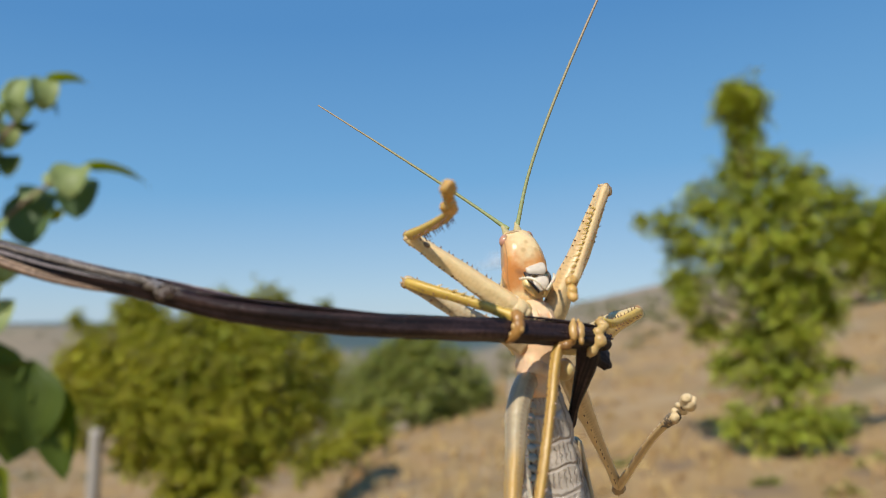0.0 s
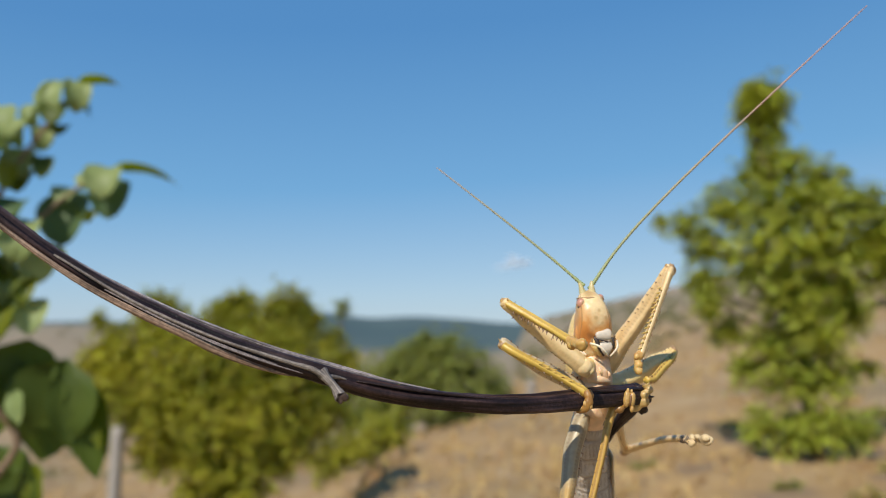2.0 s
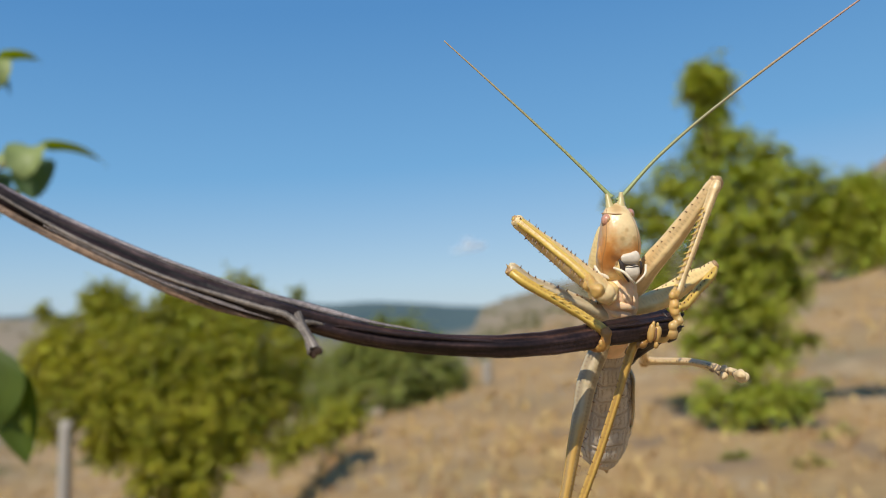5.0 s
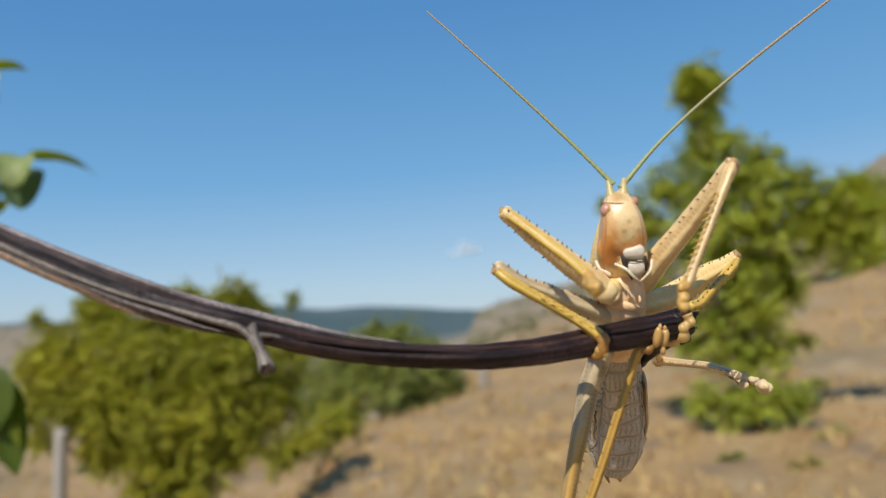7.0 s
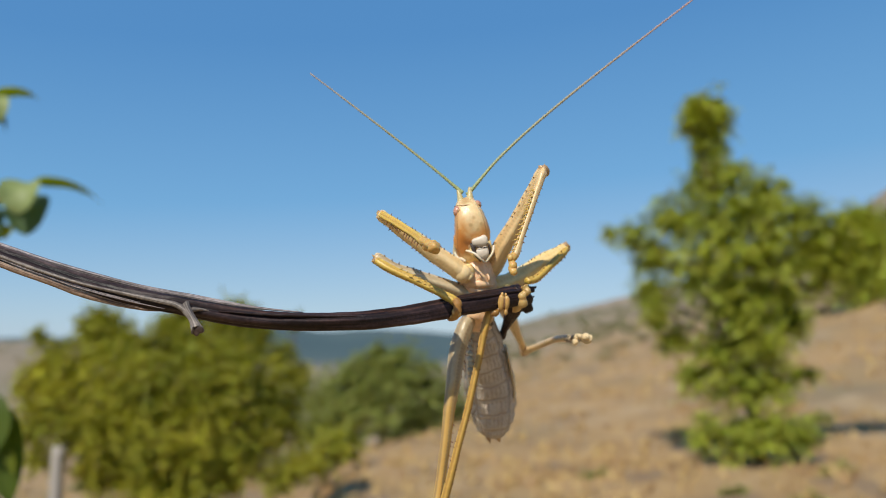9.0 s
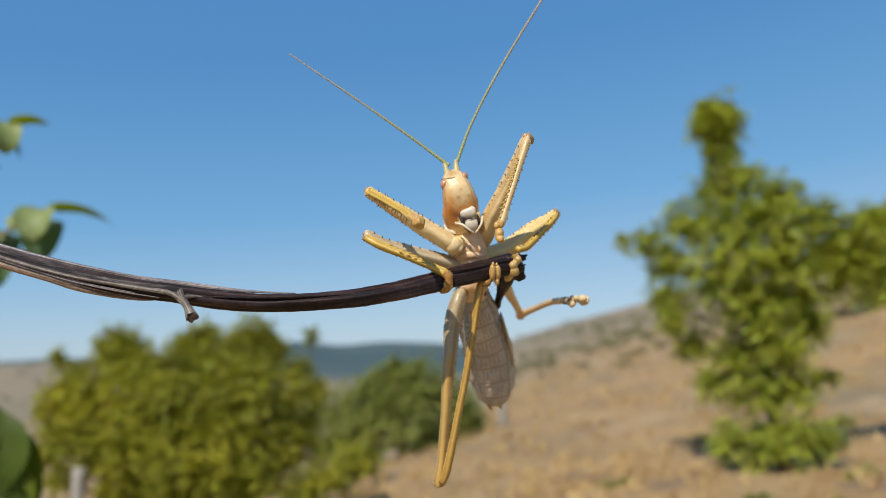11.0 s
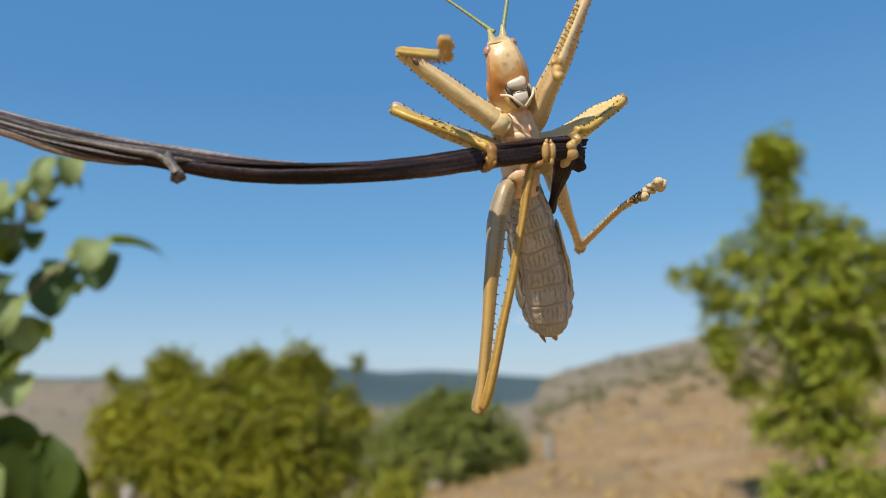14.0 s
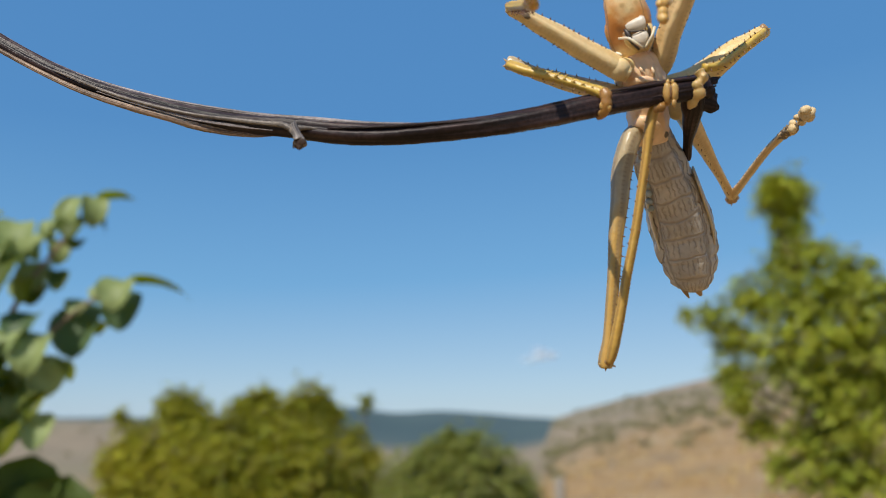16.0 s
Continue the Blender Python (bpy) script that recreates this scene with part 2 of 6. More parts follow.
def antenna_material():
    """Green near the head, straw and then rosy brown towards the tip, with fine rings."""
    m = bpy.data.materials.new("ringed_antenna")
    m.use_nodes = True
    n, k = m.node_tree.nodes, m.node_tree.links
    p = n["Principled BSDF"]
    p.inputs["Roughness"].default_value = 0.5
    co, sep = n.new("ShaderNodeTexCoord"), n.new("ShaderNodeSeparateXYZ")
    k.new(co.outputs["Object"], sep.inputs[0])
    r = n.new("ShaderNodeMapRange")
    r.inputs[2].default_value = 0.07
    k.new(sep.outputs[2], r.inputs[0])
    c = n.new("ShaderNodeValToRGB")
    c.color_ramp.elements[0].color = (0.30, 0.34, 0.13, 1)
    c.color_ramp.elements[1].color = (0.42, 0.25, 0.19, 1)
    e = c.color_ramp.elements.new(0.3)
    e.color = (0.30, 0.28, 0.13, 1)
    k.new(r.outputs[0], c.inputs[0])
    wv = n.new("ShaderNodeTexWave")
    wv.bands_direction = "Z"
    wv.inputs["Scale"].default_value = 260
    k.new(co.outputs["Object"], wv.inputs["Vector"])
    h = n.new("ShaderNodeHueSaturation")
    v = n.new("ShaderNodeMapRange")
    v.inputs[3].default_value, v.inputs[4].default_value = 0.92, 1.06
    k.new(wv.outputs[1], v.inputs[0])
    k.new(v.outputs[0], h.inputs["Value"])
    k.new(c.outputs[0], h.inputs["Color"])
    k.new(h.outputs[0], p.inputs["Base Color"])
    return m


ANTENNA = antenna_material()
SCAPE = material("greenish_tan_cuticle", (0.60, 0.46, 0.22), 0.4, (0.40, 0.36, 0.13), 300, 0.7, 0.3, 900)


def belly_material():
    """Pearly grey belly: a middle row of faintly outlined plates with short wavering dashes, long folds on the flanks."""
    m = material("creased_belly_skin", (0.55, 0.465, 0.37), 0.25, (0.34, 0.285, 0.23), 210, 0.7, 0.2, 900, sub=0.05)
    n, k = m.node_tree.nodes, m.node_tree.links
    p = n["Principled BSDF"]
    src = p.inputs["Base Color"].links[0].from_socket
    co, sep = n.new("ShaderNodeTexCoord"), n.new("ShaderNodeSeparateXYZ")
    k.new(co.outputs["UV"], sep.inputs[0])

    def op(kind, a, b=None, c=None):
        q = n.new("ShaderNodeMath")
        q.operation = kind
        for i, v in enumerate((a, b, c)):
            if isinstance(v, (int, float)):
                q.inputs[i].default_value = v
            elif v is not None:
                k.new(v, q.inputs[i])
        return q.outputs[0]

    def fade(v, lo, hi, a, b):
        r = n.new("ShaderNodeMapRange")
        for i, w in enumerate((lo, hi, a, b)):
            r.inputs[i + 1].default_value = w
        k.new(v, r.inputs[0])
        return r.outputs[0]

    def wander(scale):
        a = n.new("ShaderNodeTexNoise")
        a.inputs["Scale"].default_value, a.inputs["Detail"].default_value = scale, 3
        k.new(co.outputs["Object"], a.inputs["Vector"])
        return op("SUBTRACT", a.outputs[0], 0.5)

    slow, quick = wander(330), wander(1100)
    u = op("MULTIPLY_ADD", slow, 0.045, sep.outputs[0])
    off = op("ABSOLUTE", op("SUBTRACT", u, 0.265))
    inside = fade(off, 0.125, 0.135, 1.0, 0.0)
    border = fade(op("ABSOLUTE", op("SUBTRACT", off, 0.13)), 0.003, 0.020, 0.55, 0.0)
    step = op("FRACT", op("ADD", op("MULTIPLY", sep.outputs[1], 205), op("MULTIPLY", slow, 0.45)))
    mid = op("ABSOLUTE", op("SUBTRACT", step, 0.5))
    seam = op("MULTIPLY", fade(mid, 0.38, 0.49, 0.0, 0.5), inside)
    weave = op("ABSOLUTE", op("SUBTRACT", op("FRACT", op("ADD", op("MULTIPLY", sep.outputs[0], 34), op("MULTIPLY", quick, 1.3))), 0.5))
    dash = op("MULTIPLY", op("MULTIPLY", fade(weave, 0.04, 0.22, 0.38, 0.0), fade(mid, 0.26, 0.42, 1.0, 0.0)), op("MULTIPLY", inside, fade(slow, -0.14, -0.02, 0.0, 1.0)))
    fold = op("ABSOLUTE", op("SUBTRACT", op("FRACT", op("ADD", op("MULTIPLY", sep.outputs[0], 16), op("MULTIPLY", slow, 2.6))), 0.5))
    flank = op("MULTIPLY", fade(fold, 0.02, 0.14, 0.7, 0.0), op("SUBTRACT", 1.0, inside))
    lines = op("MAXIMUM", op("MAXIMUM", border, seam), op("MAXIMUM", dash, flank))
    c = n.new("ShaderNodeMix")
    c.data_type = "RGBA"
    c.inputs[7].default_value = (0.24, 0.185, 0.14, 1)
    k.new(src, c.inputs[6])
    k.new(lines, c.inputs[0])
    k.new(c.outputs[2], p.inputs["Base Color"])
    b = n.new("ShaderNodeBump")
    b.invert = True
    b.inputs["Strength"].default_value, b.inputs["Distance"].default_value = 1.0, 0.0004
    k.new(lines, b.inputs["Height"])
    k.new(b.outputs[0], p.inputs["Normal"])
    return m


BELLY = belly_material()
SCALE = material("blue_grey_flank_scale", (0.40, 0.43, 0.40), 0.35, (0.22, 0.23, 0.21), 260, 0.6, 0.3, 900)
GRIP = material("amber_grip_pad", (0.56, 0.345, 0.11), 0.34, (0.36, 0.19, 0.05), 280, 0.6, 0.2, 900, sub=0.12)
PAD = material("ivory_foot_pad", (0.62, 0.42, 0.16), 0.36, (0.42, 0.245, 0.075), 250, 0.5, 0.15, 900, sub=0.15)
CHEST = material("peach_chest_skin", (0.84, 0.57, 0.34), 0.38, (0.70, 0.43, 0.22), 130, 0.6, 0.25, 700, sub=0.12)
HIND = leg_material("brown_gold_shin_cuticle", (0.54, 0.325, 0.07), (0.41, 0.23, 0.045), (0.30, 0.155, 0.032), 0.40, 0.25, 0.55)


def bark_material(name, tones, main=False):
    """Dry stalk: fine streaks running along it; the main stem is greyer along its top and rusty below."""
    m = bpy.data.materials.new(name)
    m.use_nodes = True
    n, k = m.node_tree.nodes, m.node_tree.links
    p = n["Principled BSDF"]
    co, sep, cyl = n.new("ShaderNodeTexCoord"), n.new("ShaderNodeSeparateXYZ"), n.new("ShaderNodeCombineXYZ")
    k.new(co.outputs["UV"], sep.inputs[0])

    def op(kind, a, b=None, c=None):
        q = n.new("ShaderNodeMath")
        q.operation = kind
        for i, v in enumerate((a, b, c)):
            if isinstance(v, (int, float)):
                q.inputs[i].default_value = v
            elif v is not None:
                k.new(v, q.inputs[i])
        return q.outputs[0]

    def fade(v, lo, hi, a, b):
        r = n.new("ShaderNodeMapRange")
        for i, w in enumerate((lo, hi, a, b)):
            r.inputs[i + 1].default_value = w
        k.new(v, r.inputs[0])
        return r.outputs[0]

    def mixed(under, over, fac):
        c = n.new("ShaderNodeMix")
        c.data_type = "RGBA"
        k.new(under, c.inputs[6])
        k.new(over, c.inputs[7])
        k.new(fac, c.inputs[0])
        return c.outputs[2]

    angle = op("MULTIPLY", sep.outputs[0], 2 * math.pi)
    k.new(op("MULTIPLY", op("COSINE", angle), 0.0024), cyl.inputs[0])
    k.new(op("MULTIPLY", op("SINE", angle), 0.0024), cyl.inputs[1])
    k.new(op("MULTIPLY", sep.outputs[1], 0.045), cyl.inputs[2])
    a = n.new("ShaderNodeTexNoise")
    a.inputs["Scale"].default_value, a.inputs["Detail"].default_value = 1150, 6
    k.new(cyl.outputs[0], a.inputs["Vector"])
    patch_noise = n.new("ShaderNodeTexNoise")
    patch_noise.inputs["Scale"].default_value, patch_noise.inputs["Detail"].default_value = 130, 4
    k.new(co.outputs["Object"], patch_noise.inputs["Vector"])

    def ramp(cols):
        c = n.new("ShaderNodeValToRGB")
        els = c.color_ramp.elements
        els[0].position, els[0].color = 0.34, (*cols[0], 1)
        els[1].position, els[1].color = 0.74, (*cols[-1], 1)
        for i, col in enumerate(cols[1:-1]):
            els.new(0.34 + 0.40 * (i + 1) / (len(cols) - 1)).color = (*col, 1)
        k.new(a.outputs[0], c.inputs[0])
        return c.outputs[0]

    out = ramp(tones)
    if main:
        lean = op("MULTIPLY_ADD", patch_noise.outputs[0], 0.16, -0.08)
        u = op("ADD", sep.outputs[0], lean)
        grey = op("MULTIPLY", fade(op("ABSOLUTE", op("SUBTRACT", u, 0.43)), 0.06, 0.12, 0.95, 0.0), fade(sep.outputs[1], 0.095, 0.130, 1.0, 0.0))
        out = mixed(out, ramp(((0.024, 0.016, 0.015), (0.052, 0.034, 0.031), (0.12, 0.085, 0.076))), grey)
        rust = op("MULTIPLY", fade(op("ABSOLUTE", op("SUBTRACT", u, 0.33)), 0.0, 0.05, 0.7, 0.0), fade(sep.outputs[1], 0.118, 0.135, 0.0, 1.0))
        out = mixed(out, ramp(((0.02, 0.010, 0.007), (0.07, 0.030, 0.018), (0.14, 0.065, 0.04))), rust)
    grain = n.new("ShaderNodeTexNoise")
    grain.inputs["Scale"].default_value, grain.inputs["Detail"].default_value = 1400, 5
    k.new(co.outputs["Object"], grain.inputs["Vector"])
    h = n.new("ShaderNodeHueSaturation")
    k.new(op("MULTIPLY", fade(patch_noise.outputs[0], 0.35, 0.65, 0.7, 1.4), fade(grain.outputs[0], 0.32, 0.68, 0.7, 1.35)), h.inputs["Value"])
    k.new(out, h.inputs["Color"])
    k.new(h.outputs[0], p.inputs["Base Color"])
    p.inputs["Roughness"].default_value = 0.42
    p.inputs["Specular IOR Level"].default_value = 0.22
    b = n.new("ShaderNodeBump")
    b.inputs["Strength"].default_value, b.inputs["Distance"].default_value = 0.45, 0.0003
    k.new(op("ADD", a.outputs[0], op("MULTIPLY", grain.outputs[0], 0.8)), b.inputs["Height"])
    k.new(b.outputs[0], p.inputs["Normal"])
    return m


DARK_TONES = ((0.007, 0.0045, 0.0043), (0.017, 0.0098, 0.0095), (0.034, 0.019, 0.0172), (0.060, 0.035, 0.030))
BARK = bark_material("dry_stalk_bark", DARK_TONES, True)
SPLIT = bark_material("split_stalk_bark", DARK_TONES)
ASH = bark_material("ash_grey_stub_bark", ((0.08, 0.066, 0.054), (0.20, 0.165, 0.135), (0.34, 0.29, 0.24)))
# bleached streaks, and the painted sheen of the stem's upper edge
SILVER = bark_material("silvery_weathered_sheen_bark", ((0.08, 0.064, 0.06), (0.24, 0.20, 0.19), (0.46, 0.41, 0.39)))
CUT = bark_material("dark_cut_wood", ((0.02, 0.013, 0.01), (0.06, 0.038, 0.028), (0.14, 0.095, 0.07)))
PEEL = bark_material("peeled_rusty_bark", ((0.10, 0.06, 0.04), (0.27, 0.18, 0.12), (0.48, 0.36, 0.25)))
TRUNK = material("tree_bark", (0.16, 0.12, 0.085), 0.85, (0.08, 0.06, 0.045), 9, 0.8, 0.8, 40, stretch=(1, 1, 0.3))
STEM = material("sapling_stem_bark", (0.24, 0.15, 0.085), 0.7, (0.13, 0.10, 0.05), 40, 0.7, 0.4, 200)
WOOD = material("weathered_stake_wood", (0.37, 0.33, 0.28), 0.85, (0.24, 0.21, 0.17), 8, 0.7, 0.5, 60, stretch=(1, 1, 0.1))
TREE_LEAF = leafy("tree_leaf", (0.44, 0.45, 0.058), (0.17, 0.22, 0.036), 2.2, 0.40, 0.5, 0.26)
BUSH_LEAF = leafy("bush_leaf", (0.40, 0.37, 0.036), (0.15, 0.18, 0.03), 2.0, 0.5, 0.45, 0.30)
FAR_LEAF = leafy("shrub_leaf", (0.29, 0.31, 0.075), (0.19, 0.215, 0.06), 0.8, 0.5, 0.4)
SAP_LEAF = leafy("sapling_leaf", (0.36, 0.44, 0.17), (0.19, 0.26, 0.08), 45, 0.5, 0.4, 0.28)
DRY_LEAF = leafy("dry_clump_leaf", (0.40, 0.37, 0.12), (0.30, 0.25, 0.10), 1.5, 0.6, 0.4)
# darkened copy of the sapling leaf: shade is put into its colour
SHADED_LEAF = leafy("shaded_leaf", (0.085, 0.12, 0.014), (0.045, 0.075, 0.010), 30, 0.55, 0.3, 0.25)
# dark blue-green: the sunless underside of drooping leaves, done by colour
BLUE_SHADED_LEAF = leafy("blue_green_shaded_leaf", (0.10, 0.165, 0.06), (0.055, 0.10, 0.04), 30, 0.5, 0.3, 0.25)
YOUNG_LEAF = leafy("young_leaf", (0.20, 0.23, 0.025), (0.14, 0.18, 0.022), 30, 0.4, 0.2, 0.45)
STRAW = material("straw_blades", (0.50, 0.335, 0.14), 0.8, (0.385, 0.247, 0.098), 1.0, 0.7, island=0.35)
SCRUB = leafy("scrub_leaf", (0.27, 0.25, 0.125), (0.21, 0.20, 0.10), 0.4, 0.7, 0.4, 0.2)


def ground_material():
    m = bpy.data.materials.new("dry_hillside")
    m.use_nodes = True
    n, k = m.node_tree.nodes, m.node_tree.links
    p = n["Principled BSDF"]
    p.inputs["Roughness"].default_value = 0.95
    co = n.new("ShaderNodeTexCoord")

    def noise_of(scale, detail=5):
        a = n.new("ShaderNodeTexNoise")
        a.inputs["Scale"].default_value, a.inputs["Detail"].default_value = scale, detail
        k.new(co.outputs["Object"], a.inputs["Vector"])
        return a.outputs[0]

    def mixed(fac, x, y, lo, hi):
        r = n.new("ShaderNodeMapRange")
        r.inputs[1].default_value, r.inputs[2].default_value = lo, hi
        k.new(fac, r.inputs[0])
        c = n.new("ShaderNodeMix")
        c.data_type = "RGBA"
        for i, v in ((6, x), (7, y)):
            if isinstance(v, tuple):
                c.inputs[i].default_value = v
            else:
                k.new(v, c.inputs[i])
        k.new(r.outputs[0], c.inputs[0])
        return c.outputs[2]

    near = mixed(noise_of(0.5), (0.385, 0.235, 0.092, 1), (0.305, 0.19, 0.077, 1), 0.4, 0.6)
    near = mixed(noise_of(6.0), near, (0.435, 0.29, 0.127, 1), 0.5, 0.72)
    near = mixed(noise_of(0.22), near, (0.235, 0.175, 0.085, 1), 0.48, 0.68)
    near = mixed(noise_of(1.6), near, (0.19, 0.13, 0.08, 1), 0.52, 0.70)
    near = mixed(noise_of(0.9, 8), near, (0.41, 0.29, 0.155, 1), 0.54, 0.72)
    # fields and forest far out; distance haze is put into the forest's blue tint
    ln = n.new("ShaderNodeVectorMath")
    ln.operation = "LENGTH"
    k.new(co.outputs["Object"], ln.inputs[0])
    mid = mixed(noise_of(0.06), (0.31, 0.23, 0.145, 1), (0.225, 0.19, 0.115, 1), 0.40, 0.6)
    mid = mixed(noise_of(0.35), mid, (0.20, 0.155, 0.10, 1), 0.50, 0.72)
    hazy_woods = mixed(noise_of(0.004), (0.050, 0.085, 0.085, 1), (0.080, 0.115, 0.105, 1), 0.45, 0.65)
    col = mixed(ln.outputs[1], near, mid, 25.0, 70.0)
    col = mixed(ln.outputs[1], col, hazy_woods, 520.0, 640.0)
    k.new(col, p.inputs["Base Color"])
    b = n.new("ShaderNodeBump")
    b.inputs["Strength"].default_value, b.inputs["Distance"].default_value = 0.35, 0.05
    k.new(noise_of(9.0, 6), b.inputs["Height"])
    k.new(b.outputs[0], p.inputs["Normal"])
    return m


GROUND = ground_material()


# ---- shapes ----
def part(name, bm, mat, parent, label="", smooth=True):
    """Links a bmesh as one mesh under a thing or a part."""
    me = bpy.data.meshes.new(name)
    bm.to_mesh(me)
    bm.free()
    if smooth:
        me.polygons.foreach_set("use_smooth", [True] * len(me.polygons))
    me.materials.append(mat)
    ob = new(name, me)
    ob.parent = parent
    if label:
        tagged(ob, label)
    return ob


def mesh_of(name, verts, faces, mat, smooth=False):
    me = bpy.data.meshes.new(name)
    me.from_pydata(verts, [], faces)
    me.materials.append(mat)
    if smooth:
        me.polygons.foreach_set("use_smooth", [True] * len(me.polygons))
    return me


def spline(pts, steps):
    """Points on a smooth curve through pts (tuples of any length)."""
    p = [np.array(v, float) for v in pts]
    p = [2 * p[0] - p[1]] + p + [2 * p[-1] - p[-2]]
    out = []
    for i in range(1, len(p) - 2):
        for s in range(steps):
            t = s / steps
            a, b, c, d = p[i - 1:i + 3]
            out.append(0.5 * (2 * b + (c - a) * t + (2 * a - 5 * b + 4 * c - d) * t * t + (3 * b - a - 3 * c + d) * t ** 3))
    out.append(p[-2])
    return out


def tube(rows, n=12, steps=4, up=(0, -1, 0), unit=0.01, shape=None, bm=None, cap=True, lumps=0.035):
    """A limb or stalk through rows of (x, y, z, half width[, half depth]); up is the way of the half depth."""
    rows = [r if len(r) == 5 else (*r, r[3]) for r in rows]
    pts = spline(rows, steps) if steps > 1 else [np.array(r, float) for r in rows]
    bm = bm or bmesh.new()
    rings = []
    up = Vector(up)
    count = len(pts)
    uv = bm.loops.layers.uv.verify()
    run = [0.0]
    for a, b in zip(pts, pts[1:]):
        run.append(run[-1] + float(np.linalg.norm(b[:3] - a[:3])) * unit)
    for i, r in enumerate(pts):
        ahead, back = pts[min(i + 1, count - 1)], pts[max(i - 1, 0)]
        way = Vector(ahead[:3] - back[:3]).normalized()
        dep = (up - way * up.dot(way)).normalized()
        side = way.cross(dep)
        ring = []
        for j in range(n):
            a = 2 * math.pi * j / n
            q = shape(i / (count - 1), a) if shape else 1.0
            v = Vector(r[:3]) + (side * math.cos(a) * max(r[3], 1e-4) + dep * math.sin(a) * max(r[4], 1e-4)) * q
            if unit < 0.1:
                v += (v - Vector(r[:3])) * lumps * (noise.noise(v * 6.0) + 0.6 * noise.noise(v * 17.0))
            ring.append(bm.verts.new(v * unit))
        rings.append(ring)
    for i, (a, b) in enumerate(zip(rings, rings[1:])):
        for j in range(n):
            face = bm.faces.new((a[j], b[j], b[(j + 1) % n], a[(j + 1) % n]))
            for loop, at in zip(face.loops, ((j, i), (j, i + 1), (j + 1, i + 1), (j + 1, i))):
                loop[uv].uv = (at[0] / n, run[at[1]])
    if cap:
        for ring, flip in ((rings[0], False), (rings[-1], True)):
            mid = bm.verts.new(sum((v.co for v in ring), Vector()) / n)
            for j in range(n):
                f = (ring[j], ring[(j + 1) % n], mid)
                bm.faces.new(f[::-1] if flip else f)
    bmesh.ops.recalc_face_normals(bm, faces=bm.faces)
    return bm


def blob(centre, size, n=10, unit=0.01, turn=None, bm=None, rough=0.0):
    """A rounded lump with half sizes."""
    bm = bm or bmesh.new()
    m = Matrix.Translation(Vector(centre) * unit) @ (turn or Matrix()) @ Matrix.Diagonal((*[s * unit for s in size], 1))
    made = bmesh.ops.create_uvsphere(bm, u_segments=n + 4, v_segments=n, radius=1, matrix=m)
    if rough:
        for v in made["verts"]:
            d = v.co - Vector(centre) * unit
            v.co += d * rough * noise.noise(v.co * 900)
    return bm


SPINE_MESHES = {}


def spines(parent, rows, length, width, unit=0.01, mat=None):
    """Small pointed spines, each a part of its limb; rows of foot and way."""
    mat = mat or SPINE
    if mat.name not in SPINE_MESHES:
        bm = bmesh.new()
        ring = [bm.verts.new((math.cos(q), math.sin(q), 0)) for q in (0, 1.05, 2.09, 3.14, 4.19, 5.24)]
        mid = [bm.verts.new((0.6 * math.cos(q) + 0.15, 0.6 * math.sin(q), 0.5)) for q in (0, 1.05, 2.09, 3.14, 4.19, 5.24)]
        tip = bm.verts.new((0.5, 0, 1))
        for j in range(6):
            bm.faces.new((ring[j], ring[(j + 1) % 6], mid[(j + 1) % 6], mid[j]))
            bm.faces.new((mid[j], mid[(j + 1) % 6], tip))
        me = bpy.data.meshes.new("spine")
        bm.to_mesh(me)
        bm.free()
        me.materials.append(mat)
        SPINE_MESHES[mat.name] = me
    for foot, way in rows:
        ob = new("spine", SPINE_MESHES[mat.name])
        ob.parent = parent
        w = width * random.uniform(0.85, 1.15) * unit
        turn = Vector(way).to_track_quat("Z", "X")
        ob.matrix_local = Matrix.LocRotScale(Vector(foot) * unit, turn, (w, w, length * random.uniform(0.75, 1.2) * unit))


def spine_line(base, tip, out, count, start=0.15, end=0.95, spread=0.0, lean=0.25):
    """Feet and ways of spines in a line from base to tip, standing out by out."""
    base, tip, out = Vector(base), Vector(tip), Vector(out)
    along = (tip - base).normalized()
    rows = []
    for i in range(count):
        t = start + (end - start) * i / max(1, count - 1)
        rows.append((base.lerp(tip, t) + out * (1 - 0.35 * t), out.normalized() + along * lean))
    return rows


# ---- ground and distance ----
HORIZON = [(-180, -1.0), (-60, 0.3), (-33, 0.3), (-22, 0.3), (-12, 0.2), (0, 0.2), (2.2, 0.4), (3.6, 0.9), (6, 1.75), (8.4, 2.4), (11.3, 3.05), (13.9, 3.7), (17, 4.5), (20, 5.2), (25, 6.6), (29, 8.8), (31.5, 10.7), (45, 15.0), (90, 12.0), (180, -1.0)]
FAR_RIDGE = [(-180, 0.6), (-60, 0.5), (-30, 0.45), (-20, 0.7), (-14, 1.3), (-11.5, 1.6), (-9.5, 1.35), (-7.9, 1.15), (-4.7, 1.42), (-2.5, 1.32), (0.5, 1.15), (3, 1.0), (12, 0.9), (60, 0.6), (180, 0.6)]


def crest(a):
    for (a0, e0), (a1, e1) in zip(HORIZON, HORIZON[1:]):
        if a0 <= a <= a1:
            t = (a - a0) / (a1 - a0)
            return e0 + (e1 - e0) * t
    return 0


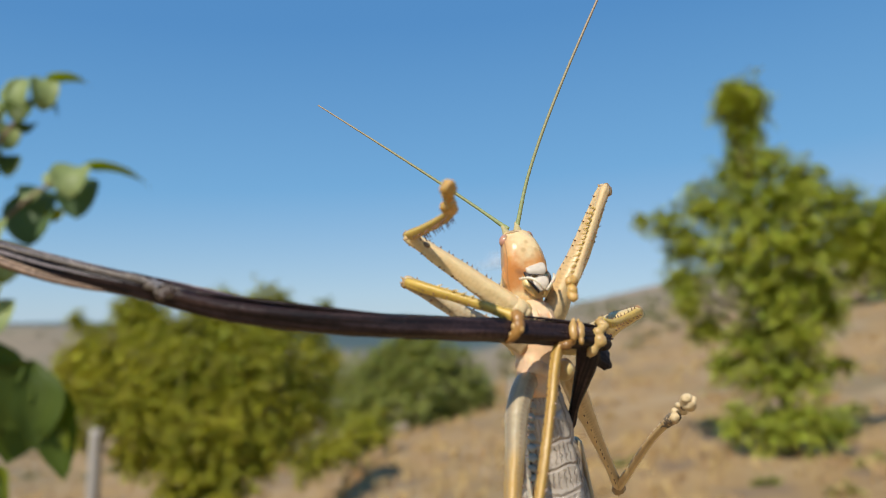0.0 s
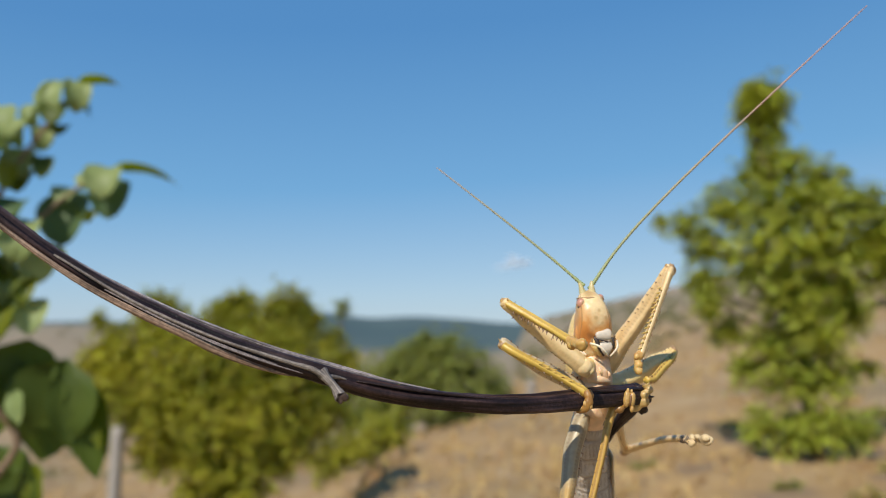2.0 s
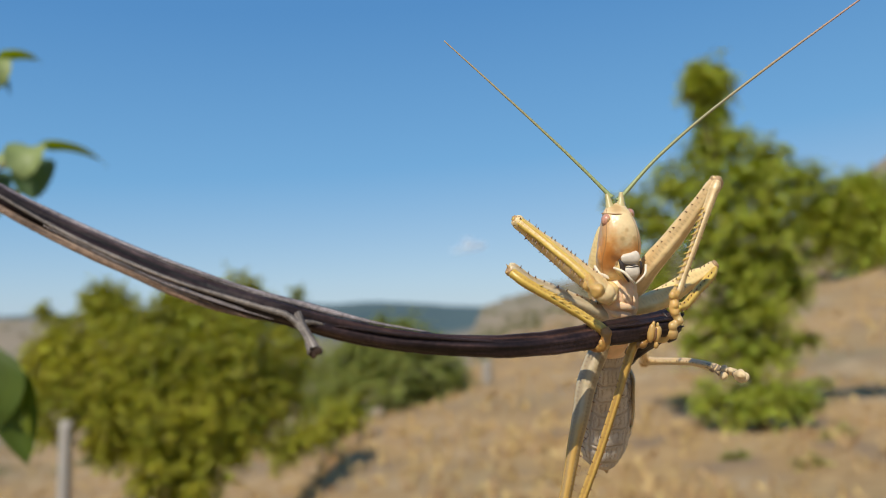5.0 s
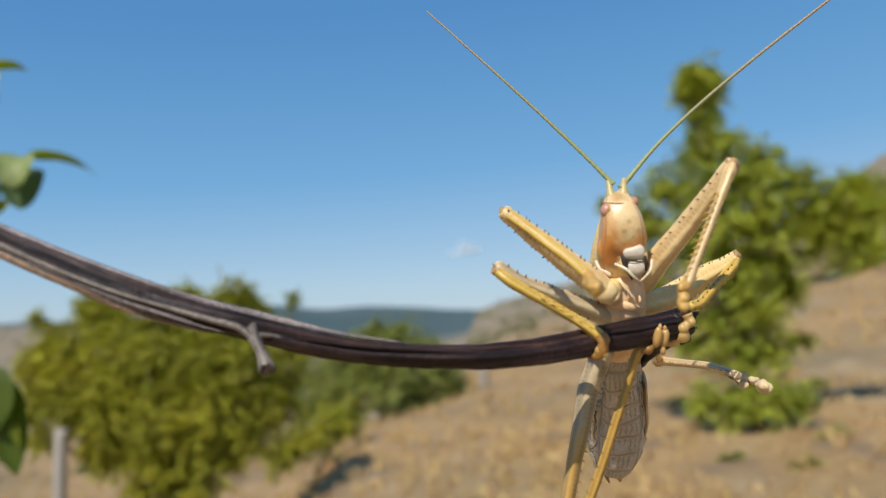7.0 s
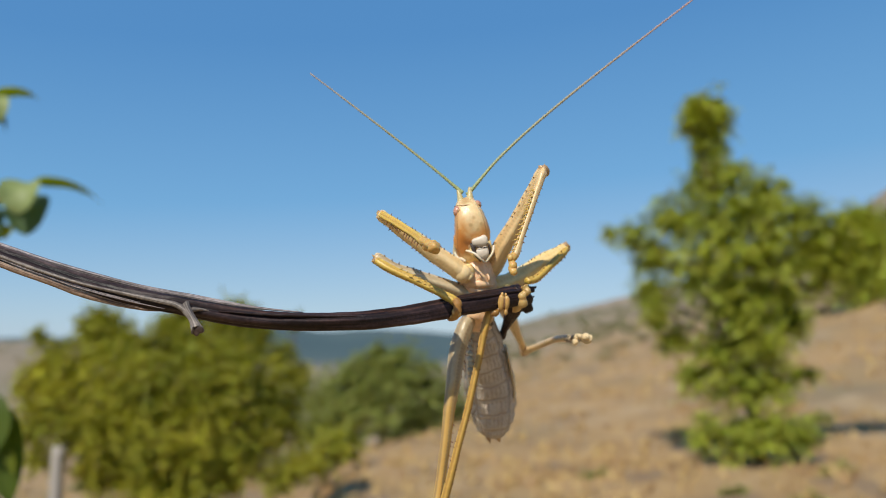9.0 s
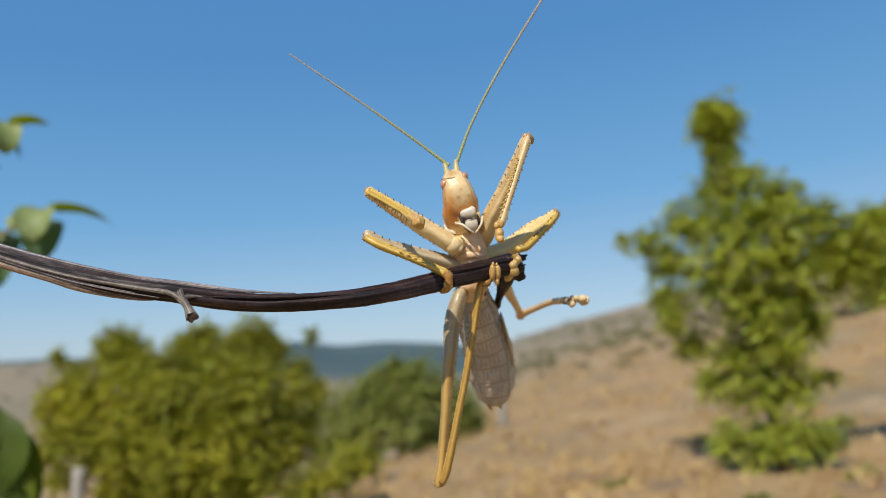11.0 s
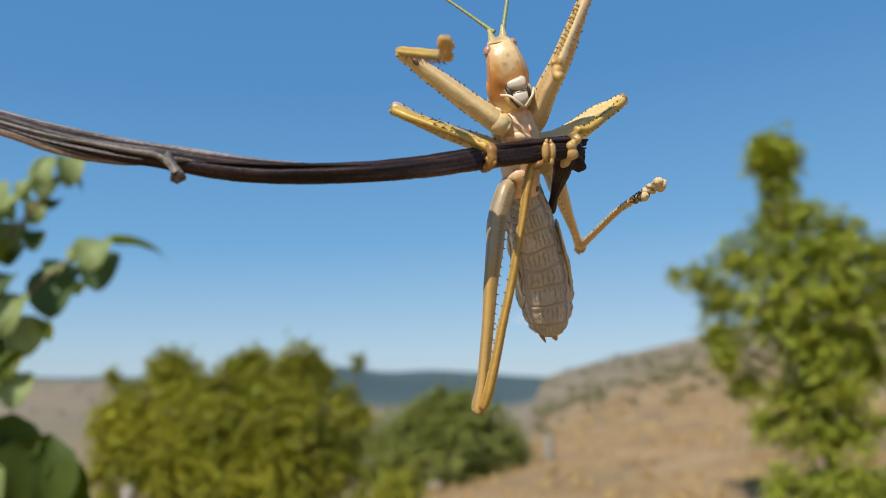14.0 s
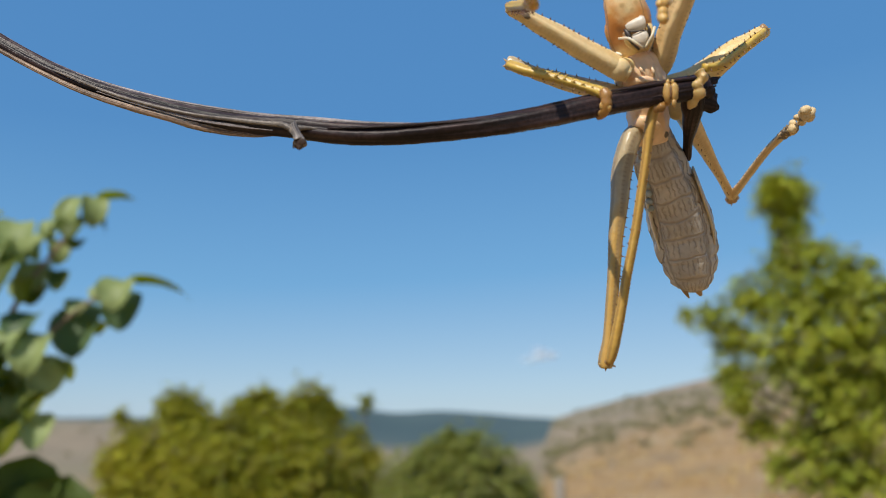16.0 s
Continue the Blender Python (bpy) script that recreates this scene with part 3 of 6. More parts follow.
def ground_height(x, y):
    r = math.hypot(x, y)
    a = math.degrees(math.atan2(x, y))
    h = 0.1 * max(-25.0, min(25.0, x)) * (1 if y > -20 else 0.5)
    h += 0.05 * noise.noise((x * 0.6, y * 0.6, 0)) * min(1, r / 4)
    edge = x + 3.0 - 0.25 * y
    if edge < 0:
        h -= min(2.2, 0.22 * -edge) * min(1, max(0, (r - 9) / 10))
    hollow = max(0.0, min(1.0, (-0.9 - x) / 1.3)) * max(0.0, min(1.0, (r - 4) / 2.5)) * max(0.0, min(1.0, (20 - r) / 8)) * (1 if y > 0 else 0)
    h -= 0.85 * hollow * hollow * (3 - 2 * hollow)
    if r > 14:
        e = crest(a)
        rise = 1.5 + 110 * math.tan(math.radians(e)) - h
        t = min(1.0, (r - 14) / 96)
        w = max(0.0, min(1.0, (e - 0.2) / 0.5), min(1.0, (-11 - a) / 6) if a > -120 else 0.0)
        h += w * (rise * t ** 1.35 + 0.45 * noise.noise((x * 0.06, y * 0.06, 3)) * t) + (1 - w) * (-9 - h) * t ** 1.2 * 0.8
        if r > 110:
            h -= (r - 110) * 0.05 if r < 300 else 9.5
    if r > 420:
        t = min(1.0, (r - 420) / 700)
        far = float(np.interp(a, [q[0] for q in FAR_RIDGE], [q[1] for q in FAR_RIDGE]))
        far += 0.07 * noise.noise((a * 0.9, 0.3, 0)) + 0.04 * noise.noise((a * 2.3, 2.0, 0))
        top = 1.5 + 1120 * math.tan(math.radians(far))
        h += (top - h) * (t * t * (3 - 2 * t))
        if r > 1120:
            h -= (r - 1120) * 0.03
    return h


def build_ground():
    rings = [0.0]
    r = 0.6
    while r < 4600:
        rings.append(r)
        r *= 1.055
    seg = 300
    verts, faces = [(0, 0, ground_height(0, 0))], []
    for r in rings[1:]:
        for j in range(seg):
            a = 2 * math.pi * j / seg
            x, y = r * math.sin(a), r * math.cos(a)
            verts.append((x, y, ground_height(x, y)))
    for j in range(seg):
        faces.append((0, 1 + (j + 1) % seg, 1 + j))
    for i in range(len(rings) - 2):
        p, q = 1 + i * seg, 1 + (i + 1) * seg
        for j in range(seg):
            faces.append((p + j, p + (j + 1) % seg, q + (j + 1) % seg, q + j))
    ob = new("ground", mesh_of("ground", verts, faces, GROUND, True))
    tagged(ob, "dry straw-coloured hillside sloping down to a wooded valley", "ground", kind="structure")


build_ground()


def build_grass():
    rng = random.Random(5)
    verts, faces = [], []
    for _ in range(16000):
        r = 5.2 + 30 * rng.random() ** 1.8
        a = math.radians(rng.uniform(-36, 40) if rng.random() < 0.7 else rng.uniform(-180, 180))
        r = r if rng.random() < 0.85 else rng.uniform(0.5, 6)
        x, y = r * math.sin(a), r * math.cos(a)
        if noise.noise((x * 0.5, y * 0.5, 9)) < rng.uniform(-0.45, 0.5):
            continue
        z = ground_height(x, y) - 0.01
        tall = rng.uniform(0.03, 0.12) * (1 + r * 0.02) * (1.0 + 0.9 * max(0.0, noise.noise((x * 0.35, y * 0.35, 4))))
        for _ in range(4):
            b = rng.uniform(0, 6.28)
            dx, dy = math.cos(b), math.sin(b)
            w = 0.006 + 0.0006 * r
            lean = rng.uniform(0.2, 0.9) * tall
            i = len(verts)
            ox, oy = x + rng.uniform(-0.05, 0.05), y + rng.uniform(-0.05, 0.05)
            verts += [(ox - dy * w, oy + dx * w, z), (ox + dy * w, oy - dx * w, z),
                      (ox + dx * lean * 0.4 + dy * w * 0.6, oy + dy * lean * 0.4 - dx * w * 0.6, z + tall * 0.65),
                      (ox + dx * lean, oy + dy * lean, z + tall)]
            faces += [(i, i + 1, i + 2), (i, i + 2, i + 3)]
    ob = new("dry_grass", mesh_of("dry_grass", verts, faces, STRAW))
    tagged(ob, "short dry straw tufts scattered over the slope", "grass", kind="stuff")


build_grass()


def leaf_mesh_into(verts, faces, at, way, normal, length, width, fold=0.25, droop=0.2):
    """A small leaf of two folded halves."""
    way, normal = Vector(way).normalized(), Vector(normal)
    normal = (normal - way * normal.dot(way)).normalized()
    side = way.cross(normal)
    at = Vector(at)
    i = len(verts)
    mid = at + way * length * 0.45 - normal * width * fold
    tip = at + way * length - Vector((0, 0, length * droop))
    lft = at + way * length * 0.4 + side * width * 0.5
    rgt = at + way * length * 0.4 - side * width * 0.5
    verts += [tuple(at), tuple(rgt), tuple(mid), tuple(lft), tuple(tip)]
    faces += [(i, i + 1, i + 2), (i, i + 2, i + 3), (i + 1, i + 4, i + 2), (i + 2, i + 4, i + 3)]


def foliage(name, clumps, leaf, mat, parent, seed, per=1.0):
    """A crown of leafy sprays gathered in uneven clumps: rows of centre and radius. Leaves sit along each spray and face upwards."""
    rng = random.Random(seed)
    verts, faces = [], []
    for centre, radius in clumps:
        centre = Vector(centre)
        for _ in range(max(10, int(per * 8 * (radius / leaf) ** 2))):
            d = Vector((rng.gauss(0, 1), rng.gauss(0, 1), rng.gauss(0.1, 0.85))).normalized()
            reach = 1.2 * radius * rng.random() ** 0.45 * (1 + 0.4 * noise.noise(d * 2.5 + centre)) * (1.22 if rng.random() < 0.10 else 0.92)
            tip = centre + d * reach
            out = (d * Vector((1, 1, 0.6)) + Vector((rng.uniform(-0.5, 0.5), rng.uniform(-0.5, 0.5), rng.uniform(-0.35, 0.45)))).normalized()
            count = rng.randint(6, 9)
            for i in range(count):
                along = (i / count - 0.7) * 2.6 * leaf
                at = tip + out * along + Vector((0, 0, -0.12 * leaf * i * i / count))
                w = (out + Vector((rng.uniform(-1, 1), rng.uniform(-1, 1), rng.uniform(-0.75, 0.25)))).normalized()
                s = leaf * rng.uniform(0.6, 1.2)
                nrm = Vector((rng.uniform(-0.6, 0.6), rng.uniform(-0.6, 0.6), 0.9)) + d * 0.55
                leaf_mesh_into(verts, faces, at, w, nrm, s, s * rng.uniform(0.42, 0.58))
    ob = new(name, mesh_of(name, verts, faces, mat))
    ob.parent = parent
    return ob


def branches(parent, foot, clumps, thick, seed):
    """A tapered trunk with limbs that reach into the clumps."""
    rng = random.Random(seed)
    foot = Vector(foot)
    top = max(clumps, key=lambda c: c[0][2])[0]
    top = Vector(top)
    bm = bmesh.new()
    rows = []
    for i in range(6):
        t = i / 5
        p = foot.lerp(top, t)
        rows.append((p.x + 0.06 * rng.uniform(-1, 1) * min(1, i), p.y, p.z - (0.1 if i == 0 else 0), thick * (1.25 - 1.1 * t)))
    tube(rows, 8, 2, (0, -1, 0), 1.0, bm=bm)
    trunk = part("trunk", bm, TRUNK, parent)
    for centre, radius in clumps:
        c = Vector(centre)
        t = max(0.12, min(0.85, (c.z - foot.z) / (top.z - foot.z) * 0.75))
        s = foot.lerp(top, t)
        mid = s.lerp(c, 0.5) + Vector((0, 0, -0.08 * (c - s).length))
        bm = tube([(*s, thick * 0.45), (*mid, thick * 0.3), (*c, thick * 0.1)], 6, 2, (0.1, -1, 0.2), 1.0)
        part("limb", bm, TRUNK, parent)
    return trunk


def tree(name, label, foot, clumps, leaf, mat, thick, seed, per=1.0, category="tree"):
    x, y = foot[0], foot[1]
    base = (x, y, ground_height(x, y))
    thing = new(name)
    tagged(thing, label, category)
    thing.location = base
    rel = [(Vector(c) - Vector(base), r) for c, r in clumps]
    branches(thing, (0, 0, 0), rel, thick, seed)
    foliage("crown", rel, leaf, mat, thing, seed, per)
    return thing


UPPER_CLUMPS = [
    ((3.00, 8.45, 4.30), 0.15), ((3.04, 8.45, 3.84), 0.12), ((3.24, 8.45, 3.80), 0.13), ((3.28, 8.46, 4.25), 0.14), ((3.12, 8.44, 3.92), 0.17),
    ((3.10, 8.45, 4.21), 0.23), ((3.24, 8.46, 4.08), 0.19), ((2.95, 8.45, 4.09), 0.18), ((3.13, 8.44, 3.72), 0.19), ((3.07, 8.57, 3.40), 0.25),
    ((3.33, 8.26, 3.41), 0.24), ((3.65, 8.23, 3.25), 0.24), ((2.74, 8.58, 3.00), 0.30), ((3.10, 8.24, 2.93), 0.38), ((3.52, 8.07, 2.89), 0.38),
    ((3.95, 8.09, 2.96), 0.26), ((2.33, 8.70, 2.83), 0.20), ((2.08, 8.86, 2.87), 0.11), ((2.58, 8.73, 2.58), 0.28), ((2.96, 8.19, 2.42), 0.42),
    ((3.49, 7.97, 2.41), 0.40), ((3.99, 8.07, 2.48), 0.24), ((2.51, 8.75, 2.19), 0.22), ((2.52, 8.50, 1.96), 0.20)]
LOWER_CLUMPS = [
    ((3.22, 8.09, 1.96), 0.36), ((3.73, 8.08, 2.03), 0.28), ((2.74, 8.68, 1.64), 0.20), ((3.08, 8.35, 1.52), 0.28), ((3.44, 8.00, 1.60), 0.32),
    ((3.85, 8.14, 1.79), 0.16), ((2.91, 8.52, 1.21), 0.20), ((3.26, 8.18, 1.18), 0.30), ((3.58, 8.04, 1.19), 0.24), ((2.95, 8.29, 0.66), 0.22),
    ((3.24, 8.08, 0.63), 0.24), ((3.53, 7.96, 0.72), 0.25), ((3.77, 7.95, 0.66), 0.18), ((4.24, 8.17, 2.78), 0.24), ((4.51, 8.14, 2.85), 0.22),
    ((4.68, 8.16, 2.59), 0.24), ((4.40, 8.20, 2.47), 0.26), ((4.67, 8.16, 2.21), 0.18), ((4.20, 8.22, 2.24), 0.14), ((4.17, 8.50, 1.27), 0.10), ((4.02, 8.45, 1.25), 0.09)]
tree("broadleaf_tree", "young green tree with a narrow top tuft on the dry slope", (3.52, 8.29, 0.39), UPPER_CLUMPS + LOWER_CLUMPS,
    0.070, TREE_LEAF, 0.075, 11, 1.5)
tree("broadleaf_tree", "green tree standing higher on the slope behind its neighbour", (14.66, 26.00, 2.99), [
    ((15.11, 26.00, 6.03), 0.70), ((14.69, 26.00, 6.27), 0.47), ((14.17, 26.00, 5.85), 0.50), ((15.51, 26.00, 5.39), 1.06), ((14.47, 26.00, 5.02), 0.81),
    ((13.72, 26.00, 5.19), 0.46), ((13.65, 26.00, 4.45), 0.46), ((14.47, 26.00, 4.05), 0.65), ((15.33, 26.00, 4.04), 0.77), ((14.04, 26.00, 3.48), 0.34),
    ((14.88, 26.00, 3.37), 0.50)],
    0.20, TREE_LEAF, 0.12, 12, 1.3)
BUSH_TOP = [
    ((-3.24, 7.60, 1.75), 0.18), ((-3.16, 7.50, 1.54), 0.27), ((-2.46, 7.75, 1.83), 0.16), ((-2.69, 7.75, 1.77), 0.09), ((-2.51, 7.60, 1.59), 0.26),
    ((-1.98, 7.80, 1.82), 0.22), ((-1.92, 7.70, 1.53), 0.29), ((-1.71, 7.80, 1.65), 0.15), ((-2.83, 7.50, 1.50), 0.23), ((-2.20, 7.60, 1.53), 0.23),
    ((-1.51, 7.80, 1.44), 0.17), ((-1.35, 7.85, 1.28), 0.14), ((-3.69, 7.30, 1.62), 0.09), ((-3.51, 7.30, 1.44), 0.17), ((-3.31, 7.20, 1.27), 0.26),
    ((-3.59, 7.15, 1.22), 0.19), ((-3.70, 7.10, 1.17), 0.08),
    ((-3.12, 7.60, 1.72), 0.15), ((-3.36, 7.60, 1.70), 0.13), ((-2.60, 7.70, 1.72), 0.13), ((-2.33, 7.75, 1.78), 0.14), ((-1.86, 7.80, 1.76), 0.17), ((-2.10, 7.80, 1.72), 0.16)]
BUSH_SIDES = [
    ((-3.54, 7.00, 0.76), 0.15), ((-3.41, 6.90, 0.55), 0.14), ((-3.08, 6.95, 0.73), 0.18), ((-2.93, 6.95, 0.49), 0.18), ((-2.64, 6.95, 0.40), 0.15), ((-3.26, 7.00, 1.05), 0.20),
    ((-2.89, 7.15, 1.14), 0.37), ((-2.38, 7.10, 1.17), 0.39), ((-1.92, 7.20, 1.16), 0.40), ((-1.58, 7.60, 1.11), 0.28), ((-3.56, 7.10, 0.99), 0.18),
    ((-3.22, 7.00, 0.89), 0.26), ((-2.82, 6.95, 0.80), 0.30), ((-2.40, 6.90, 0.81), 0.33), ((-1.97, 6.95, 0.79), 0.35), ((-1.65, 7.30, 0.74), 0.29),
    ((-1.44, 7.60, 0.76), 0.19), ((-1.40, 7.80, 0.97), 0.17), ((-2.80, 7.00, 0.56), 0.18), ((-2.46, 6.95, 0.53), 0.23), ((-2.05, 7.00, 0.51), 0.23),
    ((-1.77, 7.30, 0.49), 0.21), ((-2.87, 7.00, 0.41), 0.20), ((-2.42, 7.00, 0.28), 0.24), ((-1.92, 7.00, 0.34), 0.25), ((-1.65, 7.00, 0.54), 0.20), ((-2.56, 7.00, 0.07), 0.18), ((-2.07, 7.00, 0.06), 0.20), ((-2.29, 7.15, 0.20), 0.20), ((-2.30, 7.20, -0.08), 0.18)]
tree("round_bush", "broad olive-green leafy bush with a dark shaded foot", (-2.47, 7.62, -0.21), BUSH_TOP + BUSH_SIDES,
    0.055, BUSH_LEAF, 0.09, 13, 1.6, "bush")
tree("round_bush", "green bush in the hollow below the dry slope", (-1.02, 16.97, -0.64), [
    ((-1.26, 16.95, 1.22), 0.40), ((-1.16, 16.95, 1.50), 0.20), ((-0.72, 16.95, 1.33), 0.24), ((-1.75, 16.95, 1.05), 0.26), ((-1.45, 16.95, 0.85), 0.55), ((-0.56, 16.99, 1.02), 0.58), ((-1.78, 16.91, 0.44), 0.55), ((-0.90, 16.58, 0.36), 0.8),
    ((0.06, 17.00, 0.60), 0.55), ((-1.89, 16.90, -0.17), 0.5), ((-0.17, 16.80, 0.00), 0.6), ((0.44, 17.19, 0.23), 0.4), ((-2.57, 17.31, -0.22), 0.45)],
    0.12, FAR_LEAF, 0.08, 14, 1.5, "bush")
tree("low_shrub", "low yellow-green shrub at the edge of the dry slope", (-1.53, 10.39, -0.20), [
    ((-1.54, 10.39, 0.09), 0.30), ((-1.79, 10.15, -0.02), 0.26), ((-1.20, 10.74, 0.21), 0.28), ((-1.98, 10.01, -0.15), 0.2)],
    0.08, BUSH_LEAF, 0.03, 15, 1.5, "shrub")
tree("round_bush", "dark green bush in the shade of the hollow", (-2.89, 22.82, -0.84), [
    ((-2.92, 22.81, 0.54), 0.55), ((-3.47, 22.73, 0.05), 0.55), ((-2.34, 22.88, -0.11), 0.5), ((-3.90, 23.17, 0.69), 0.4), ((-2.77, 22.43, -0.40), 0.5)],
    0.16, FAR_LEAF, 0.07, 17, 0.9, "bush")
for at, size, mat, seed in (((3.80, 7.27, 0.63), 0.11, DRY_LEAF, 21), ((3.06, 6.30, 0.39), 0.10, DRY_LEAF, 22), ((1.73, 8.22, 0.36), 0.08, FAR_LEAF, 23), ((5.35, 10.74, 1.18), 0.16, FAR_LEAF, 24),
                            ((2.69, 6.90, 0.31), 0.07, FAR_LEAF, 25), ((3.51, 10.95, 0.77), 0.10, DRY_LEAF, 26)):
    low = (at[0], at[1], ground_height(at[0], at[1]))
    tree("grass_clump", "low pale clump of grass and herbs on the dry slope", low, [((low[0], low[1], low[2] + size * 0.5), size), ((low[0] + size, low[1] + 0.05, low[2] + size * 0.4), size * 0.8),
         ((low[0] - size * 1.1, low[1], low[2] + size * 0.35), size * 0.7)], 0.06, mat, 0.012, seed, 0.6, "grass")
tree("slender_tree", "slender far tree rising over the bushes", (-6.98, 39.36, 0.11), [
    ((-6.99, 39.36, 3.05), 0.44), ((-6.80, 39.36, 2.80), 0.30), ((-7.15, 39.36, 2.62), 0.26)],
    0.22, FAR_LEAF, 0.05, 16, 1.0)


def build_scrub():
    """Dark low scrub in patches over the hill."""
    rng = random.Random(8)
    verts, faces = [], []
    for _ in range(1000):
        r = rng.uniform(26, 118)
        a = math.radians(rng.uniform(-34, 40) if rng.random() < 0.6 else rng.uniform(3, 20))
        x, y = r * math.sin(a), r * math.cos(a)
        if noise.noise((x * 0.06, y * 0.06, 5)) < rng.uniform(-0.45, 0.5):
            continue
        z = ground_height(x, y)
        size = rng.uniform(0.10, 0.36) * (0.5 + r / 110)
        for _ in range(55):
            d = Vector((rng.gauss(0, 1), rng.gauss(0, 1), abs(rng.gauss(0, 0.6)))) * size * 0.6
            leaf_mesh_into(verts, faces, Vector((x, y, z)) + d, (rng.uniform(-1, 1), rng.uniform(-1, 1), rng.uniform(-0.2, 0.8)),
                           (rng.uniform(-1, 1), rng.uniform(-1, 1), 1), 0.34 * size ** 0.5, 0.22 * size ** 0.5)
    ob = new("hill_scrub", mesh_of("hill_scrub", verts, faces, SCRUB))
    tagged(ob, "dark olive scrub dotted over the dry hill", "scrub", kind="stuff")


build_scrub()


def build_cloud():
    """One faint wisp of fair-weather cloud, far off."""
    m = bpy.data.materials.new("thin_cloud")
    m.use_nodes = True
    n, k = m.node_tree.nodes, m.node_tree.links
    t = n.new("ShaderNodeBsdfTransparent")
    mx = n.new("ShaderNodeMixShader")
    mx.inputs[0].default_value = 0.17
    n["Principled BSDF"].inputs["Base Color"].default_value = (0.9, 0.9, 0.92, 1)
    n["Principled BSDF"].inputs["Roughness"].default_value = 1.0
    k.new(t.outputs[0], mx.inputs[1])
    k.new(n["Principled BSDF"].outputs[0], mx.inputs[2])
    k.new(mx.outputs[0], n["Material Output"].inputs[0])
    rng = random.Random(3)
    bm = bmesh.new()
    centre = Vector((157.36, 2995.87, 293.51))
    for _ in range(12):
        blob(centre + Vector((rng.gauss(0, 26), rng.gauss(0, 20), rng.gauss(0, 9))), (rng.uniform(14, 34), 20, rng.uniform(7, 15)), 8, 1.0, bm=bm)
    me = bpy.data.meshes.new("cloud")
    bm.to_mesh(me)
    bm.free()
    me.polygons.foreach_set("use_smooth", [True] * len(me.polygons))
    me.materials.append(m)
    tagged(new("cloud", me), "faint white wisp of cloud over the hills", "cloud", kind="structure")


build_cloud()


def stake(at, tall, wide, label):
    x, y = at[0], at[1]
    z = ground_height(x, y)
    thing = new("wooden_stake")
    tagged(thing, label, "stake", "stakes on the slope")
    thing.location = (x, y, z)
    bm = tube([(0, 0, -0.1, wide), (0.01, 0, tall * 0.5, wide * 0.95), (0.0, 0.01, tall * 0.97, wide * 0.9), (0, 0.01, tall, wide * 0.6)], 8, 2, (0, -1, 0), 1.0)
    part("post", bm, WOOD, thing)


stake((-3.17, 6.75, 0.37), 1.80, 0.062, "pale weathered wooden stake beside the bush")
stake((1.14, 16.70, 0.13), 0.48, 0.107, "pale wooden stake at the foot of the dry slope")

# ---- sapling close by ----
sapling = new("sapling")
tagged(sapling, "leafy green sapling shoots with drooping leaves", "sapling")


def sap_stem(name, rows):
    part(name, tube(rows, 8, 4, (0, -1, 0.1), 1.0), STEM, sapling)


def sap_leaf(at, angle, length, width, facing=0.0, droop=0.5, mat=None):
    """A curved, folded leaf: angle from the right, upwards, in the upright plane; facing turns it about its own length."""
    a = radians(angle)
    way = Vector((math.cos(a), 0, math.sin(a)))
    side0 = Vector((-math.sin(a), 0, math.cos(a)))
    f = radians(facing)
    side = side0 * math.cos(f) + Vector((0, -1, 0)) * math.sin(f)
    nrm = way.cross(side)
    bm = bmesh.new()
    grid = []
    n = 9
    for i in range(n + 1):
        t = i / n
        half = width * 0.5 * (math.sin(math.pi * min(1, t ** 0.75)) ** 0.8) * (1 - 0.25 * t) + 0.0004
        p = Vector(at) + way * length * (t - 0.12 * t * t) + Vector((0, 0, -length * droop * t * t))
        line = []
        for j in range(-2, 3):
            s = j / 2
            wave = 0.05 * width * math.sin(9 * t + 2 * j)
            line.append(bm.verts.new(p + side * half * s + nrm * (abs(s) * half * 0.45 + wave * abs(s))))
        grid.append(line)
    for a0, b0 in zip(grid, grid[1:]):
        for j in range(4):
            bm.faces.new((a0[j], a0[j + 1], b0[j + 1], b0[j]))
    ob = part("leaf", bm, mat or SAP_LEAF, sapling)
    return ob


sap_stem("shoot", [(*(-0.574, 0.818, 1.430), 0.005), (*(-0.569, 0.821, 1.586), 0.004), (*(-0.554, 0.831, 1.665), 0.003), (*(-0.526, 0.849, 1.729), 0.0022), (*(-0.499, 0.866, 1.789), 0.0012)])
sap_stem("shoot", [(*(-0.570, 0.821, 1.512), 0.004), (*(-0.546, 0.837, 1.587), 0.003), (*(-0.516, 0.855, 1.635), 0.0024), (*(-0.483, 0.874, 1.672), 0.0018), (*(-0.457, 0.888, 1.693), 0.0012)])
root = (-0.574, 0.818, 1.430)
sap_stem("stem", [(root[0] - 0.04, root[1] + 0.02, ground_height(root[0], root[1]) - 0.03, 0.011), (root[0] - 0.05, root[1], 0.5, 0.009), (root[0] - 0.01, root[1], root[2] - 0.12, 0.0065), (*root, 0.005)])
sap_stem("shoot", [(*(-0.544, 0.793, 1.312), 0.005), (*(-0.509, 0.815, 1.373), 0.004), (*(-0.529, 0.803, 1.415), 0.003), (*(-0.545, 0.793, 1.462), 0.002)])
sap_leaf((-0.500, 0.865, 1.789), 32, 0.072, 0.022, 70, 0.55, YOUNG_LEAF)
sap_leaf((-0.460, 0.887, 1.691), 20, 0.100, 0.026, 65, 0.55, YOUNG_LEAF)


